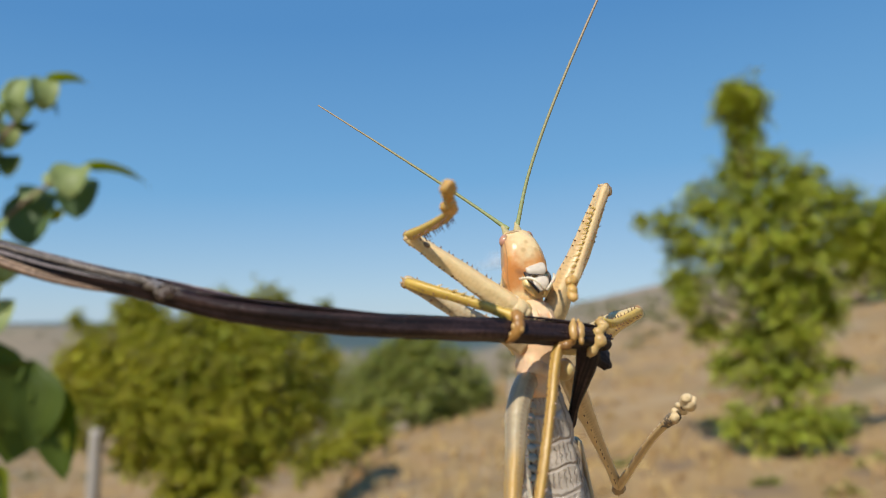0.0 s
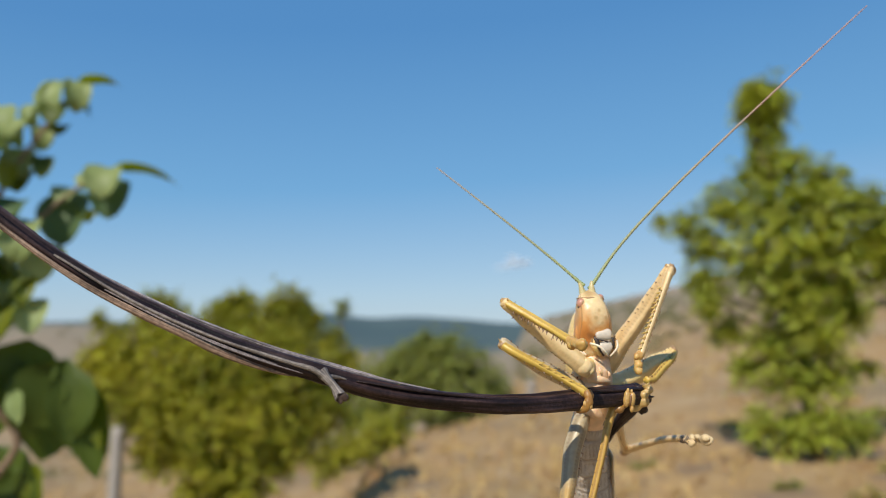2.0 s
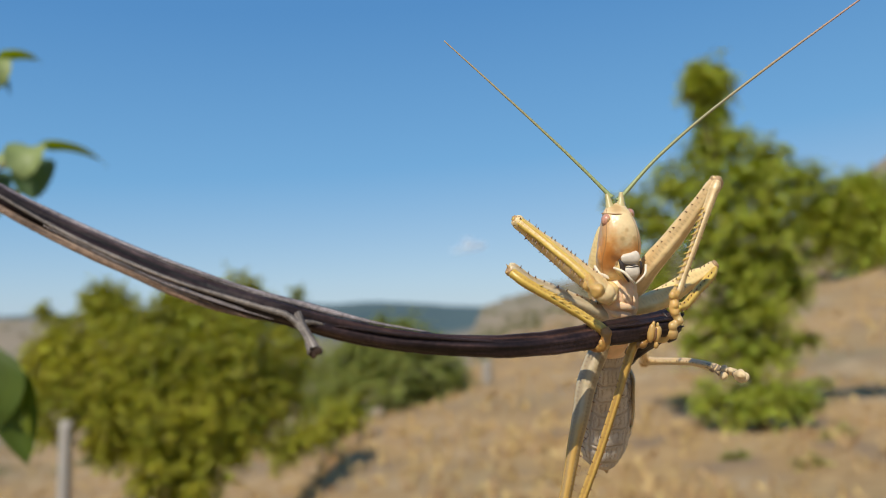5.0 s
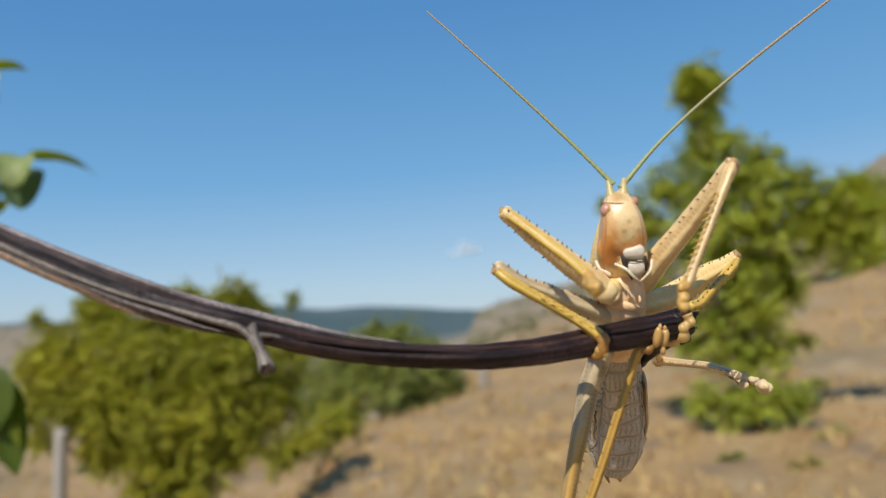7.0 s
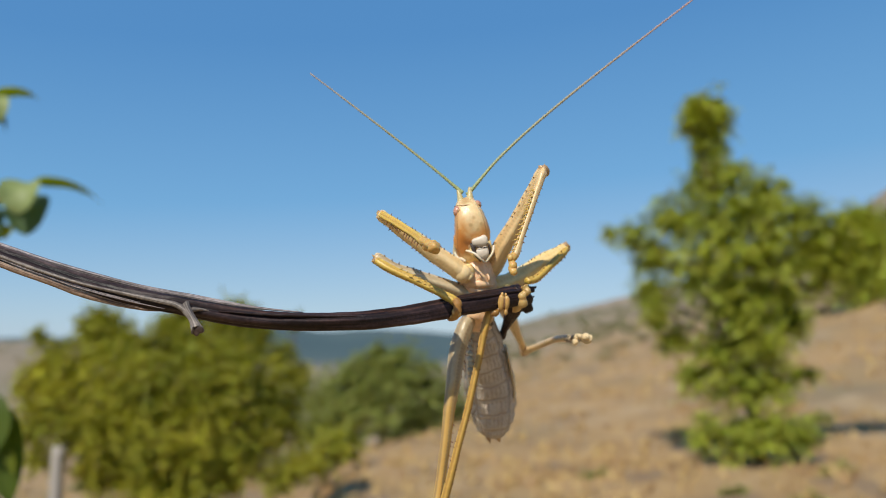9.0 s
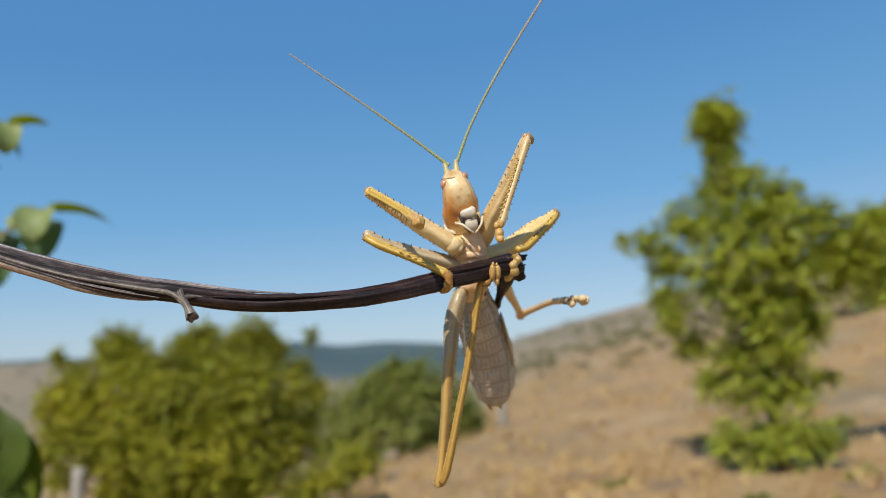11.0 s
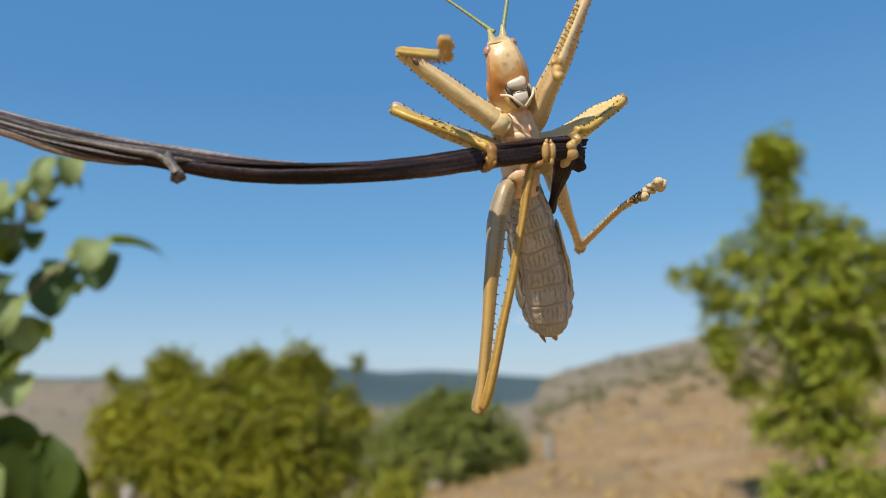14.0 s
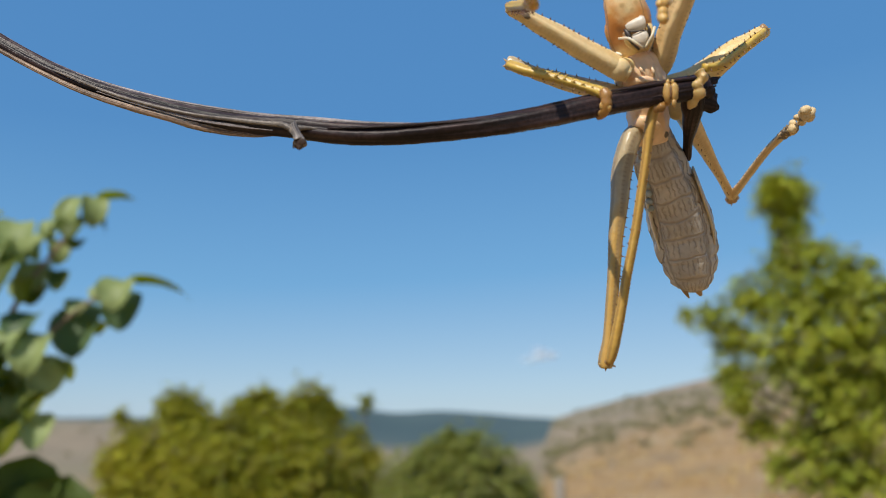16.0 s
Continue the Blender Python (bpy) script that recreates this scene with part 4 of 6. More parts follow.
def draped_leaf(at, turn, length, width, start, end, mat):
    """A broad leaf that leaves its stalk level and hangs over: turn is its heading (0 towards -y), start and end its pitch."""
    a = radians(turn)
    ahead, side = Vector((math.sin(a), -math.cos(a), 0)), Vector((math.cos(a), math.sin(a), 0))
    bm, grid, p, n = bmesh.new(), [], Vector(at), 12
    for i in range(n + 1):
        t = i / n
        b = radians(start + (end - start) * t ** 0.8)
        way = ahead * math.cos(b) + Vector((0, 0, math.sin(b)))
        face = side.cross(way)
        if i:
            p = p + way * (length / n)
        half = width * 0.58 * math.sin(math.pi * t ** 0.95) ** 0.62 + 0.0003
        line = []
        for j in range(-3, 4):
            s = j / 3
            ripple = 0.035 * width * math.sin(8 * t + 2.2 * j) * abs(s)
            line.append(bm.verts.new(p + side * half * s + face * (0.10 * abs(s) * half - 0.42 * s * s * half + ripple)))
        grid.append(line)
    for a0, b0 in zip(grid, grid[1:]):
        for j in range(6):
            bm.faces.new((a0[j], a0[j + 1], b0[j + 1], b0[j]))
    return part("leaf", bm, mat, sapling)


draped_leaf((-0.514, 0.868, 1.790), -10, 0.061, 0.029, 12, -128, SAP_LEAF)
draped_leaf((-0.526, 0.868, 1.787), -45, 0.044, 0.025, 12, -128, SAP_LEAF)
draped_leaf((-0.504, 0.868, 1.791), 35, 0.055, 0.026, 12, -128, SAP_LEAF)
draped_leaf((-0.512, 0.868, 1.764), 0, 0.050, 0.032, 8, -88, SHADED_LEAF)
draped_leaf((-0.528, 0.868, 1.759), -60, 0.038, 0.017, 8, -88, SHADED_LEAF)
draped_leaf((-0.516, 0.868, 1.737), 10, 0.021, 0.021, 8, -88, SHADED_LEAF)
draped_leaf((-0.545, 0.868, 1.761), -5, 0.038, 0.022, 12, -128, SAP_LEAF)
draped_leaf((-0.553, 0.868, 1.744), -20, 0.048, 0.030, 12, -128, SAP_LEAF)
draped_leaf((-0.543, 0.868, 1.737), 40, 0.044, 0.022, 12, -128, SAP_LEAF)
draped_leaf((-0.565, 0.868, 1.725), -30, 0.038, 0.022, 12, -128, SAP_LEAF)
draped_leaf((-0.552, 0.868, 1.707), 0, 0.058, 0.036, 12, -128, SAP_LEAF)
draped_leaf((-0.565, 0.868, 1.700), -50, 0.052, 0.031, 12, -128, SAP_LEAF)
draped_leaf((-0.540, 0.868, 1.699), 35, 0.043, 0.022, 8, -88, SHADED_LEAF)
draped_leaf((-0.555, 0.868, 1.681), 10, 0.043, 0.029, 8, -88, SHADED_LEAF)
sap_leaf((-0.492, 0.872, 1.789), 279, 0.043, 0.013, 40, 0.08, SHADED_LEAF)
draped_leaf((-0.596, 0.835, 1.760), -30, 0.047, 0.035, 12, -128, SAP_LEAF)
draped_leaf((-0.572, 0.835, 1.750), 20, 0.063, 0.039, 12, -128, SAP_LEAF)
draped_leaf((-0.583, 0.835, 1.727), -10, 0.071, 0.048, 12, -128, SAP_LEAF)
draped_leaf((-0.571, 0.835, 1.709), 10, 0.095, 0.041, 8, -88, SHADED_LEAF)
draped_leaf((-0.584, 0.835, 1.700), -15, 0.095, 0.041, 8, -88, SHADED_LEAF)
draped_leaf((-0.556, 0.835, 1.685), 30, 0.055, 0.018, 8, -88, YOUNG_LEAF)
draped_leaf((-0.464, 0.885, 1.690), 12, 0.060, 0.036, 15, -105, SAP_LEAF)
draped_leaf((-0.477, 0.885, 1.684), -30, 0.034, 0.026, 15, -105, SAP_LEAF)
# dark leaf behind the pale one paints that leaf's shaded lower half
draped_leaf((-0.464, 0.905, 1.680), 10, 0.062, 0.040, -20, -95, BLUE_SHADED_LEAF)
draped_leaf((-0.504, 0.885, 1.664), -5, 0.034, 0.030, 15, -80, SAP_LEAF)
draped_leaf((-0.512, 0.900, 1.664), 5, 0.080, 0.050, -30, -95, BLUE_SHADED_LEAF)
draped_leaf((-0.482, 0.890, 1.640), 0, 0.026, 0.022, 8, -88, YOUNG_LEAF)
draped_leaf((-0.531, 0.825, 1.639), 0, 0.050, 0.037, 8, -88, BLUE_SHADED_LEAF)
rng = random.Random(31)
for i in range(16):
    col, row = i % 4, i // 4
    draped_leaf((-0.560 + 0.0165 * col + rng.uniform(-0.005, 0.005), 0.825 + rng.uniform(-0.012, 0.012), 1.614 - 0.028 * row + rng.uniform(-0.008, 0.008)), rng.uniform(-50, 50), rng.uniform(0.046, 0.066), rng.uniform(0.028, 0.040),
                rng.uniform(5, 20), rng.uniform(-120, -85), (SAP_LEAF, SAP_LEAF, SAP_LEAF, SAP_LEAF, YOUNG_LEAF)[i % 5])
draped_leaf((-0.500, 0.825, 1.590), 60, 0.045, 0.016, -5, -60, YOUNG_LEAF)
draped_leaf((-0.558, 0.825, 1.608), -10, 0.108, 0.052, 8, -88, SHADED_LEAF)
draped_leaf((-0.568, 0.825, 1.604), 20, 0.097, 0.040, 8, -88, SHADED_LEAF)
draped_leaf((-0.545, 0.835, 1.545), 5, 0.080, 0.050, 12, -128, SAP_LEAF)
draped_leaf((-0.518, 0.825, 1.555), 25, 0.049, 0.020, 8, -88, YOUNG_LEAF)
draped_leaf((-0.556, 0.825, 1.549), -20, 0.119, 0.058, 12, -128, SAP_LEAF)
draped_leaf((-0.546, 0.825, 1.500), 0, 0.089, 0.032, 12, -128, SAP_LEAF)
# low hanging leaves, mostly in the darkened colour that stands for shade
sap_leaf((-0.515, 0.830, 1.486), 265, 0.085, 0.078, -25, 0.08, SHADED_LEAF)
sap_leaf((-0.536, 0.830, 1.473), 266, 0.098, 0.062, -15, 0.08, SHADED_LEAF)
sap_leaf((-0.473, 0.835, 1.465), 259, 0.118, 0.103, -15, 0.08, SHADED_LEAF)
sap_leaf((-0.497, 0.830, 1.462), 263, 0.085, 0.068, -25, 0.08, SHADED_LEAF)
sap_leaf((-0.474, 0.830, 1.450), 280, 0.086, 0.043, -30, 0.08, SHADED_LEAF)
sap_leaf((-0.460, 0.845, 1.442), 284, 0.121, 0.053, -15, 0.03, SHADED_LEAF)
# two small yellow-green pieces imitate light coming through the hanging leaf
sap_leaf((-0.443, 0.835, 1.426), 280, 0.030, 0.014, 5, 0.08, YOUNG_LEAF)
sap_leaf((-0.434, 0.835, 1.393), 284, 0.027, 0.012, 5, 0.08, YOUNG_LEAF)
sap_leaf((-0.505, 0.800, 1.433), 279, 0.038, 0.026, 10, 0.08, SAP_LEAF)
sap_leaf((-0.540, 0.830, 1.370), 290, 0.083, 0.067, -20, 0.08, SHADED_LEAF)
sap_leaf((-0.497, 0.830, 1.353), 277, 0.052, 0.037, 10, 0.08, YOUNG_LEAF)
sap_leaf((-0.522, 0.830, 1.346), 289, 0.075, 0.061, -20, 0.08, SHADED_LEAF)

# ---- the dry stalk ----
stalk = new("dry_stalk")
tagged(stalk, "thin ribbed dark dry stalk with a broken forked end", "stalk")
AXIS = [(-17.5, -6.4, 4.42), (-15.5, -5.85, 2.89), (-13.5, -5.35, 1.57), (-12.0, -5.0, 0.77), (-10.5, -4.79, 0.24), (-9.0, -4.64, -0.19), (-7.5, -4.51, -0.44),
        (-6.0, -4.21, -0.65), (-4.5, -3.89, -0.65), (-3.0, -3.46, -0.48), (-1.5, -2.73, -0.15), (-0.55, -2.14, 0.05), (-0.30, -1.98, 0.10)]


def ribbed(t, a):
    """Long ridges and grooves that wander along the stalk."""
    w = 0.5 * math.sin(7 * t + 1) + 0.3 * math.sin(19 * t)
    q = 1 + 0.09 * math.sin(2 * a + w * 2) + 0.05 * math.sin(5 * a - w * 3 + 1) + 0.012 * math.sin(9 * a + 5 * t) + 0.008 * math.sin(15 * a - 7 * t + w)
    hollow = 1.55 + 0.5 * (0.35 - t)
    if t < 0.66:
        q -= 0.20 * math.exp(-((a - hollow) / 0.34) ** 2) * min(1.0, (0.66 - t) / 0.12)
    return q * (1 + 0.05 * noise.noise((t * 26, math.cos(a), math.sin(a))) + 0.02 * noise.noise((t * 120, 3 * math.cos(a), 3 * math.sin(a))))


def girth(x):
    """Half height and half depth of the stem along its length."""
    t = [(-17.5, 0.13, 0.14), (-14.0, 0.145, 0.145), (-11.0, 0.165, 0.155), (-9.0, 0.19, 0.17), (-6.0, 0.205, 0.185), (-4.5, 0.20, 0.19), (-3.0, 0.215, 0.20), (-1.5, 0.245, 0.22), (-0.4, 0.26, 0.22), (-0.1, 0.24, 0.19)]
    return [float(np.interp(x, [r[0] for r in t], [r[k] for r in t])) for k in (1, 2)]


part("main_stem", tube([(p[0], p[1] + 0.03, p[2] + 0.02, *girth(p[0])) for p in AXIS], 72, 22, (0, -0.88, 0.47), shape=ribbed), BARK, stalk)
part("fork", tube([(-0.45, -2.0, 0.08, 0.18), (-0.42, -1.72, -0.18, 0.20), (-0.48, -1.35, -0.45, 0.15), (-0.57, -0.95, -0.75, 0.10), (-0.60, -0.65, -1.0, 0.075), (-0.61, -0.6, -1.05, 0.05)], 18, 5, (0, -1, 0), shape=ribbed), SPLIT, stalk)


def snapped(rows, n, depth, seed):
    """A short end of stem snapped off: its last ring stays open-cut and jagged."""
    bm = tube(rows, n, 4, (0, -1, 0), shape=ribbed)
    tip, last = Vector(rows[-1][:3]) * 0.01, Vector(rows[-2][:3]) * 0.01
    way = (tip - last).normalized()
    for v in bm.verts:
        if (v.co - tip).dot(way) > -1e-5:
            v.co += way * depth * 0.01 * noise.noise(v.co * 420 + Vector((seed, 0, 0)))
    return bm


part("shard", snapped([(-0.5, -2.02, 0.16, 0.10, 0.06), (-0.25, -1.86, 0.22, 0.09, 0.055), (-0.06, -1.74, 0.25, 0.08, 0.05), (0.02, -1.69, 0.27, 0.06, 0.04)], 14, 0.2, 8), SPLIT, stalk, "thin torn shard at the stem's end")
part("splinter", snapped([(-0.45, -1.9, -0.02, 0.21, 0.09), (-0.25, -1.72, -0.07, 0.22, 0.08), (-0.12, -1.62, -0.11, 0.20, 0.07), (-0.02, -1.54, -0.14, 0.17, 0.06)], 18, 0.5, 2), SPLIT, stalk, "dark snapped splinter")
part("broken_tip", snapped([(-0.44, -2.08, 0.07, 0.235, 0.19), (-0.30, -1.98, 0.10, 0.225, 0.16), (-0.16, -1.88, 0.13, 0.21, 0.13)], 22, 0.34, 5), SPLIT, stalk, "dark snapped end of the stem")
part("side_stub", snapped([(-7.30, -4.52, -0.40, 0.10, 0.05), (-7.24, -4.62, -0.45, 0.11, 0.07), (-7.12, -4.75, -0.54, 0.085), (-6.97, -4.90, -0.66, 0.078), (-6.85, -5.04, -0.78, 0.095), (-6.77, -5.15, -0.87, 0.12)], 18, 0.12, 1), ASH, stalk, "ash-grey snapped side shoot")
part("cut_end", blob((-6.775, -5.145, -0.865), (0.10, 0.03, 0.085), 14, rough=0.9), CUT, stalk, "dark weathered cut of the side shoot")
for rows in ([(-7.95, -4.70, -0.33, 0.03), (-7.55, -4.68, -0.37, 0.05), (-7.32, -4.70, -0.44, 0.06), (-7.12, -4.78, -0.54, 0.03)], [(-7.14, -4.76, -0.54, 0.03), (-7.08, -4.66, -0.49, 0.05), (-6.95, -4.58, -0.48, 0.035), (-6.78, -4.52, -0.50, 0.012)]):
    part("root_web", tube(rows, 10, 4, (0, -1, 0), shape=ribbed), ASH, stalk, "pale flared root of the side shoot")
part("peeled_strip", tube([(-16.8, -6.32, 3.78, 0.03), (-15.0, -5.85, 2.43, 0.045), (-13.5, -5.48, 1.46, 0.045), (-12.0, -5.16, 0.66, 0.055), (-10.8, -4.99, 0.20, 0.065), (-9.82, -4.86, -0.11, 0.075), (-9.37, -4.79, -0.26, 0.078), (-8.72, -4.68, -0.42, 0.065), (-8.10, -4.60, -0.53, 0.04), (-7.70, -4.54, -0.56, 0.010)], 10, 5, (0, -1, 0), shape=ribbed), PEEL, stalk, "rusty strip of bark peeling from the stem")
part("ridge", tube([(-12.4, -5.22, 1.02, 0.018), (-10.9, -5.05, 0.39, 0.03), (-9.4, -4.91, -0.05, 0.034), (-8.3, -4.77, -0.26, 0.04), (-7.35, -4.66, -0.42, 0.045)], 10, 6, (0, -1, 0), shape=ribbed), ASH, stalk, "pale weathered ridge running into the side shoot")
for rows in ([(-11.4, -5.10, 0.52, 0.010), (-10.2, -4.97, 0.10, 0.018), (-9.0, -4.84, -0.22, 0.018), (-8.1, -4.76, -0.40, 0.008)], [(-10.6, -5.02, 0.25, 0.008), (-9.5, -4.90, -0.12, 0.014), (-8.5, -4.81, -0.35, 0.016), (-7.6, -4.74, -0.50, 0.008)]):
    part("bleached_streak", tube(rows, 8, 6, (0, -1, 0), shape=ribbed), SILVER, stalk, "thin bleached streak in the bark")
# strip along the top whose silver tone imitates grazing sunlight
part("sheen_edge", tube([(-17.2, -6.22, 4.27, 0.03), (-14.5, -5.44, 2.34, 0.04), (-12.5, -4.98, 1.13, 0.055), (-10.5, -4.66, 0.41, 0.06), (-8.5, -4.48, -0.06, 0.06), (-7.0, -4.29, -0.28, 0.055), (-6.0, -4.14, -0.40, 0.03), (-5.0, -3.92, -0.46, 0.012)], 14, 8, (0, -1, 0), shape=ribbed), SILVER, stalk, "silvery upper edge of the stem, sun sheen put into its colour")
for rows in ([(-6.6, -4.47, -0.5, 0.015), (-5.4, -4.25, -0.52, 0.035), (-4.0, -3.88, -0.48, 0.03), (-3.4, -3.7, -0.42, 0.01)],
             [(-1.9, -3.12, -0.05, 0.01), (-1.2, -2.78, 0.06, 0.03), (-0.5, -2.33, 0.2, 0.03), (-0.1, -2.1, 0.26, 0.015)],
             [(-1.6, -2.98, -0.28, 0.01), (-0.9, -2.6, -0.1, 0.035), (-0.3, -2.22, 0.04, 0.03), (0.0, -2.0, 0.1, 0.015)]):
    part("ridge", tube(rows, 8, 5, (0, -1, 0), shape=ribbed), SPLIT, stalk, "raised rib along the stem")

# ---- the bush-cricket ----
cricket = new("bush_cricket")
tagged(cricket, "cream and gold spiny-legged bush-cricket clinging to a dry stalk", "insect")

HEAD_ROWS = [(-1.71, -1.86, 2.17, 0.14, 0.14), (-1.70, -1.90, 2.15, 0.235, 0.24), (-1.69, -1.94, 2.09, 0.29, 0.30), (-1.66, -1.98, 1.99, 0.335, 0.36), (-1.60, -2.02, 1.79, 0.40, 0.41), (-1.54, -1.98, 1.53, 0.44, 0.40),
             (-1.52, -1.90, 1.28, 0.44, 0.37), (-1.50, -1.82, 1.08, 0.40, 0.34), (-1.45, -1.76, 0.90, 0.31, 0.27), (-1.40, -1.72, 0.79, 0.1, 0.1)]
head = part("head", tube(HEAD_ROWS, 32, 5, shape=lambda t, a: 0.94 / (math.cos(a) ** 4 + math.sin(a) ** 4) ** 0.16 * (1 + 0.02 * math.sin(9 * t + 3 * a))), FACE, cricket, "smooth cream face with rusty cheeks")
for at, size in (((-1.90, -2.18, 1.97), (0.105, 0.12, 0.125)), ((-1.45, -2.06, 2.15), (0.10, 0.12, 0.12))):
    eye = part("eye", blob(at, size), EYE, head, "small rosy eye")
    part("pupil", blob((at[0] + 0.02, at[1] - size[1] * 0.88, at[2] + 0.01), (0.038, 0.02, 0.045)), KNEE, eye, "brown spot on the eye")
for rows in ([(*(-1.78, -2.08, 1.99), 0.10), (*(-1.81, -2.05, 2.12), 0.105), (*(-1.84, -2.00, 2.24), 0.085), (*(-1.88, -1.94, 2.38), 0.055), (*(-1.92, -1.90, 2.49), 0.033)],
             [(*(-1.61, -2.05, 2.05), 0.115), (*(-1.62, -2.03, 2.18), 0.12), (*(-1.63, -1.98, 2.31), 0.09), (*(-1.64, -1.95, 2.46), 0.055), (*(-1.65, -1.94, 2.57), 0.033)]):
    part("scape", tube(rows, 14, 4), SCAPE, head, "thick greenish-tan base of a feeler")
def squarish(t, a):
    return 1 / (math.cos(a) ** 4 + math.sin(a) ** 4) ** 0.25


part("brow_line", tube([(*(-1.98, -2.02, 2.09), 0.014), (*(-1.90, -2.19, 2.10), 0.016), (*(-1.78, -2.27, 2.11), 0.017), (*(-1.62, -2.27, 2.13), 0.017), (*(-1.51, -2.18, 2.16), 0.016), (*(-1.44, -2.00, 2.21), 0.014)], 6, 4), KNEE, head)
part("mouth_gap", tube([(*(-1.56, -2.30, 1.24), 0.02), (*(-1.49, -2.33, 1.14), 0.05, 0.03), (*(-1.43, -2.33, 1.00), 0.035, 0.025), (*(-1.30, -2.28, 0.84), 0.02)], 8, 4), MOUTH, head)
part("mouth_gap", tube([(*(-1.15, -2.30, 1.28), 0.015), (*(-1.11, -2.32, 1.17), 0.03, 0.025), (*(-1.10, -2.28, 1.02), 0.02)], 8, 4), MOUTH, head)
part("lip_line", tube([(*(-1.48, -2.34, 1.18), 0.010), (*(-1.33, -2.36, 1.165), 0.012), (*(-1.17, -2.33, 1.17), 0.010)], 6, 3), MOUTH, head, "dark line above the lip")
part("cheek", tube([(*(-1.83, -2.08, 1.62), 0.05, 0.04), (*(-1.85, -2.08, 1.33), 0.11, 0.08), (*(-1.75, -2.04, 1.10), 0.12, 0.08), (*(-1.59, -1.97, 0.92), 0.05, 0.04)], 12, 4), FACE, head, "rusty bulging cheek")
part("clypeus", tube([(*(-1.38, -2.28, 1.40), 0.14, 0.025), (*(-1.36, -2.32, 1.35), 0.185, 0.035), (*(-1.34, -2.32, 1.26), 0.175, 0.035), (*(-1.33, -2.28, 1.20), 0.15, 0.025)], 20, 3, shape=squarish), GREY_LIP, head, "pale plate above the lip")
part("labrum", tube([(*(-1.31, -2.27, 1.15), 0.11, 0.03), (*(-1.29, -2.31, 1.10), 0.145, 0.035), (*(-1.26, -2.31, 0.99), 0.14, 0.035), (*(-1.23, -2.25, 0.89), 0.08, 0.03)], 18, 4, shape=squarish), GREY_LIP, head, "grey upper lip")
part("mandible", tube([(*(-1.53, -2.12, 1.25), 0.11, 0.1), (*(-1.47, -2.17, 1.04), 0.10, 0.1), (*(-1.33, -2.12, 0.86), 0.04)], 10, 3), CREAM, head)
part("mandible", tube([(*(-1.16, -2.07, 1.31), 0.08, 0.1), (*(-1.11, -2.12, 1.09), 0.07, 0.1), (*(-1.19, -2.07, 0.87), 0.04)], 10, 3), CREAM, head)
part("palp", tube([(*(-1.65, -2.35, 1.07), 0.026), (*(-1.47, -2.48, 1.02), 0.028), (*(-1.34, -2.50, 0.92), 0.024), (*(-1.21, -2.40, 0.83), 0.022)], 8, 4), PALE, head, "slim ivory feeler by the mouth")
part("palp", tube([(*(-1.02, -2.28, 1.22), 0.028), (*(-1.05, -2.43, 1.04), 0.026), (*(-1.18, -2.40, 0.83), 0.022)], 8, 4), PALE, head, "slim ivory feeler by the mouth")
part("jaw_line", tube([(*(-1.65, -2.07, 1.33), 0.03), (*(-1.58, -2.21, 1.19), 0.035), (*(-1.54, -2.17, 1.04), 0.03)], 8, 3), KNEE, head)

part("pronotum", tube([(*(-1.60, -1.35, 2.00), 0.18, 0.16), (*(-1.58, -1.35, 1.73), 0.33, 0.28), (*(-1.54, -1.30, 1.25), 0.42, 0.36), (*(-1.48, -1.20, 0.77), 0.45, 0.36), (*(-1.43, -1.10, 0.43), 0.40, 0.3), (*(-1.40, -1.00, 0.22), 0.3, 0.2)], 22, 4), CREAM, cricket, "saddle-shaped cream shield behind the head")
for rows in ([(*(-1.84, -1.60, 0.66), 0.04, 0.03), (*(-1.76, -1.85, 0.48), 0.09, 0.05), (*(-1.73, -1.90, 0.28), 0.06, 0.04)], [(*(-1.80, -1.70, 0.89), 0.03), (*(-1.81, -1.80, 1.02), 0.07, 0.05), (*(-1.71, -1.95, 0.78), 0.09, 0.05)]):
    part("chest_lobe", tube(rows, 10, 4), PALE, cricket)
thorax = part("thorax", tube([(*(-1.46, -1.60, 0.93), 0.30, 0.22), (*(-1.39, -1.65, 0.66), 0.44, 0.36), (*(-1.33, -1.60, 0.35), 0.46, 0.42), (*(-1.28, -1.50, -0.05), 0.40, 0.42), (*(-1.26, -1.40, -0.40), 0.38, 0.38), (*(-1.24, -1.25, -0.70), 0.34, 0.32)], 28, 9, shape=lambda t, a: 1 + 0.025 * math.sin(30 * t + 2.5 * math.sin(3 * a)) + 0.03 * math.sin(5 * a + 3) + 0.07 * noise.noise((t * 9, 2 * math.cos(a), 2 * math.sin(a)))), CHEST, cricket)
part("breast_plate", tube([(-1.44, -1.90, 0.86, 0.20, 0.10), (-1.38, -1.95, 0.66, 0.27, 0.13), (-1.33, -1.96, 0.46, 0.29, 0.13), (-1.30, -1.90, 0.24, 0.25, 0.11), (-1.28, -1.82, 0.10, 0.12, 0.06)], 24, 6, shape=lambda t, a: 1 + 0.03 * math.sin(21 * t + 2 * a) + 0.06 * noise.noise((t * 6, 2 * math.cos(a), 2 * math.sin(a)))), CHEST, thorax, "smooth peach breast plate")
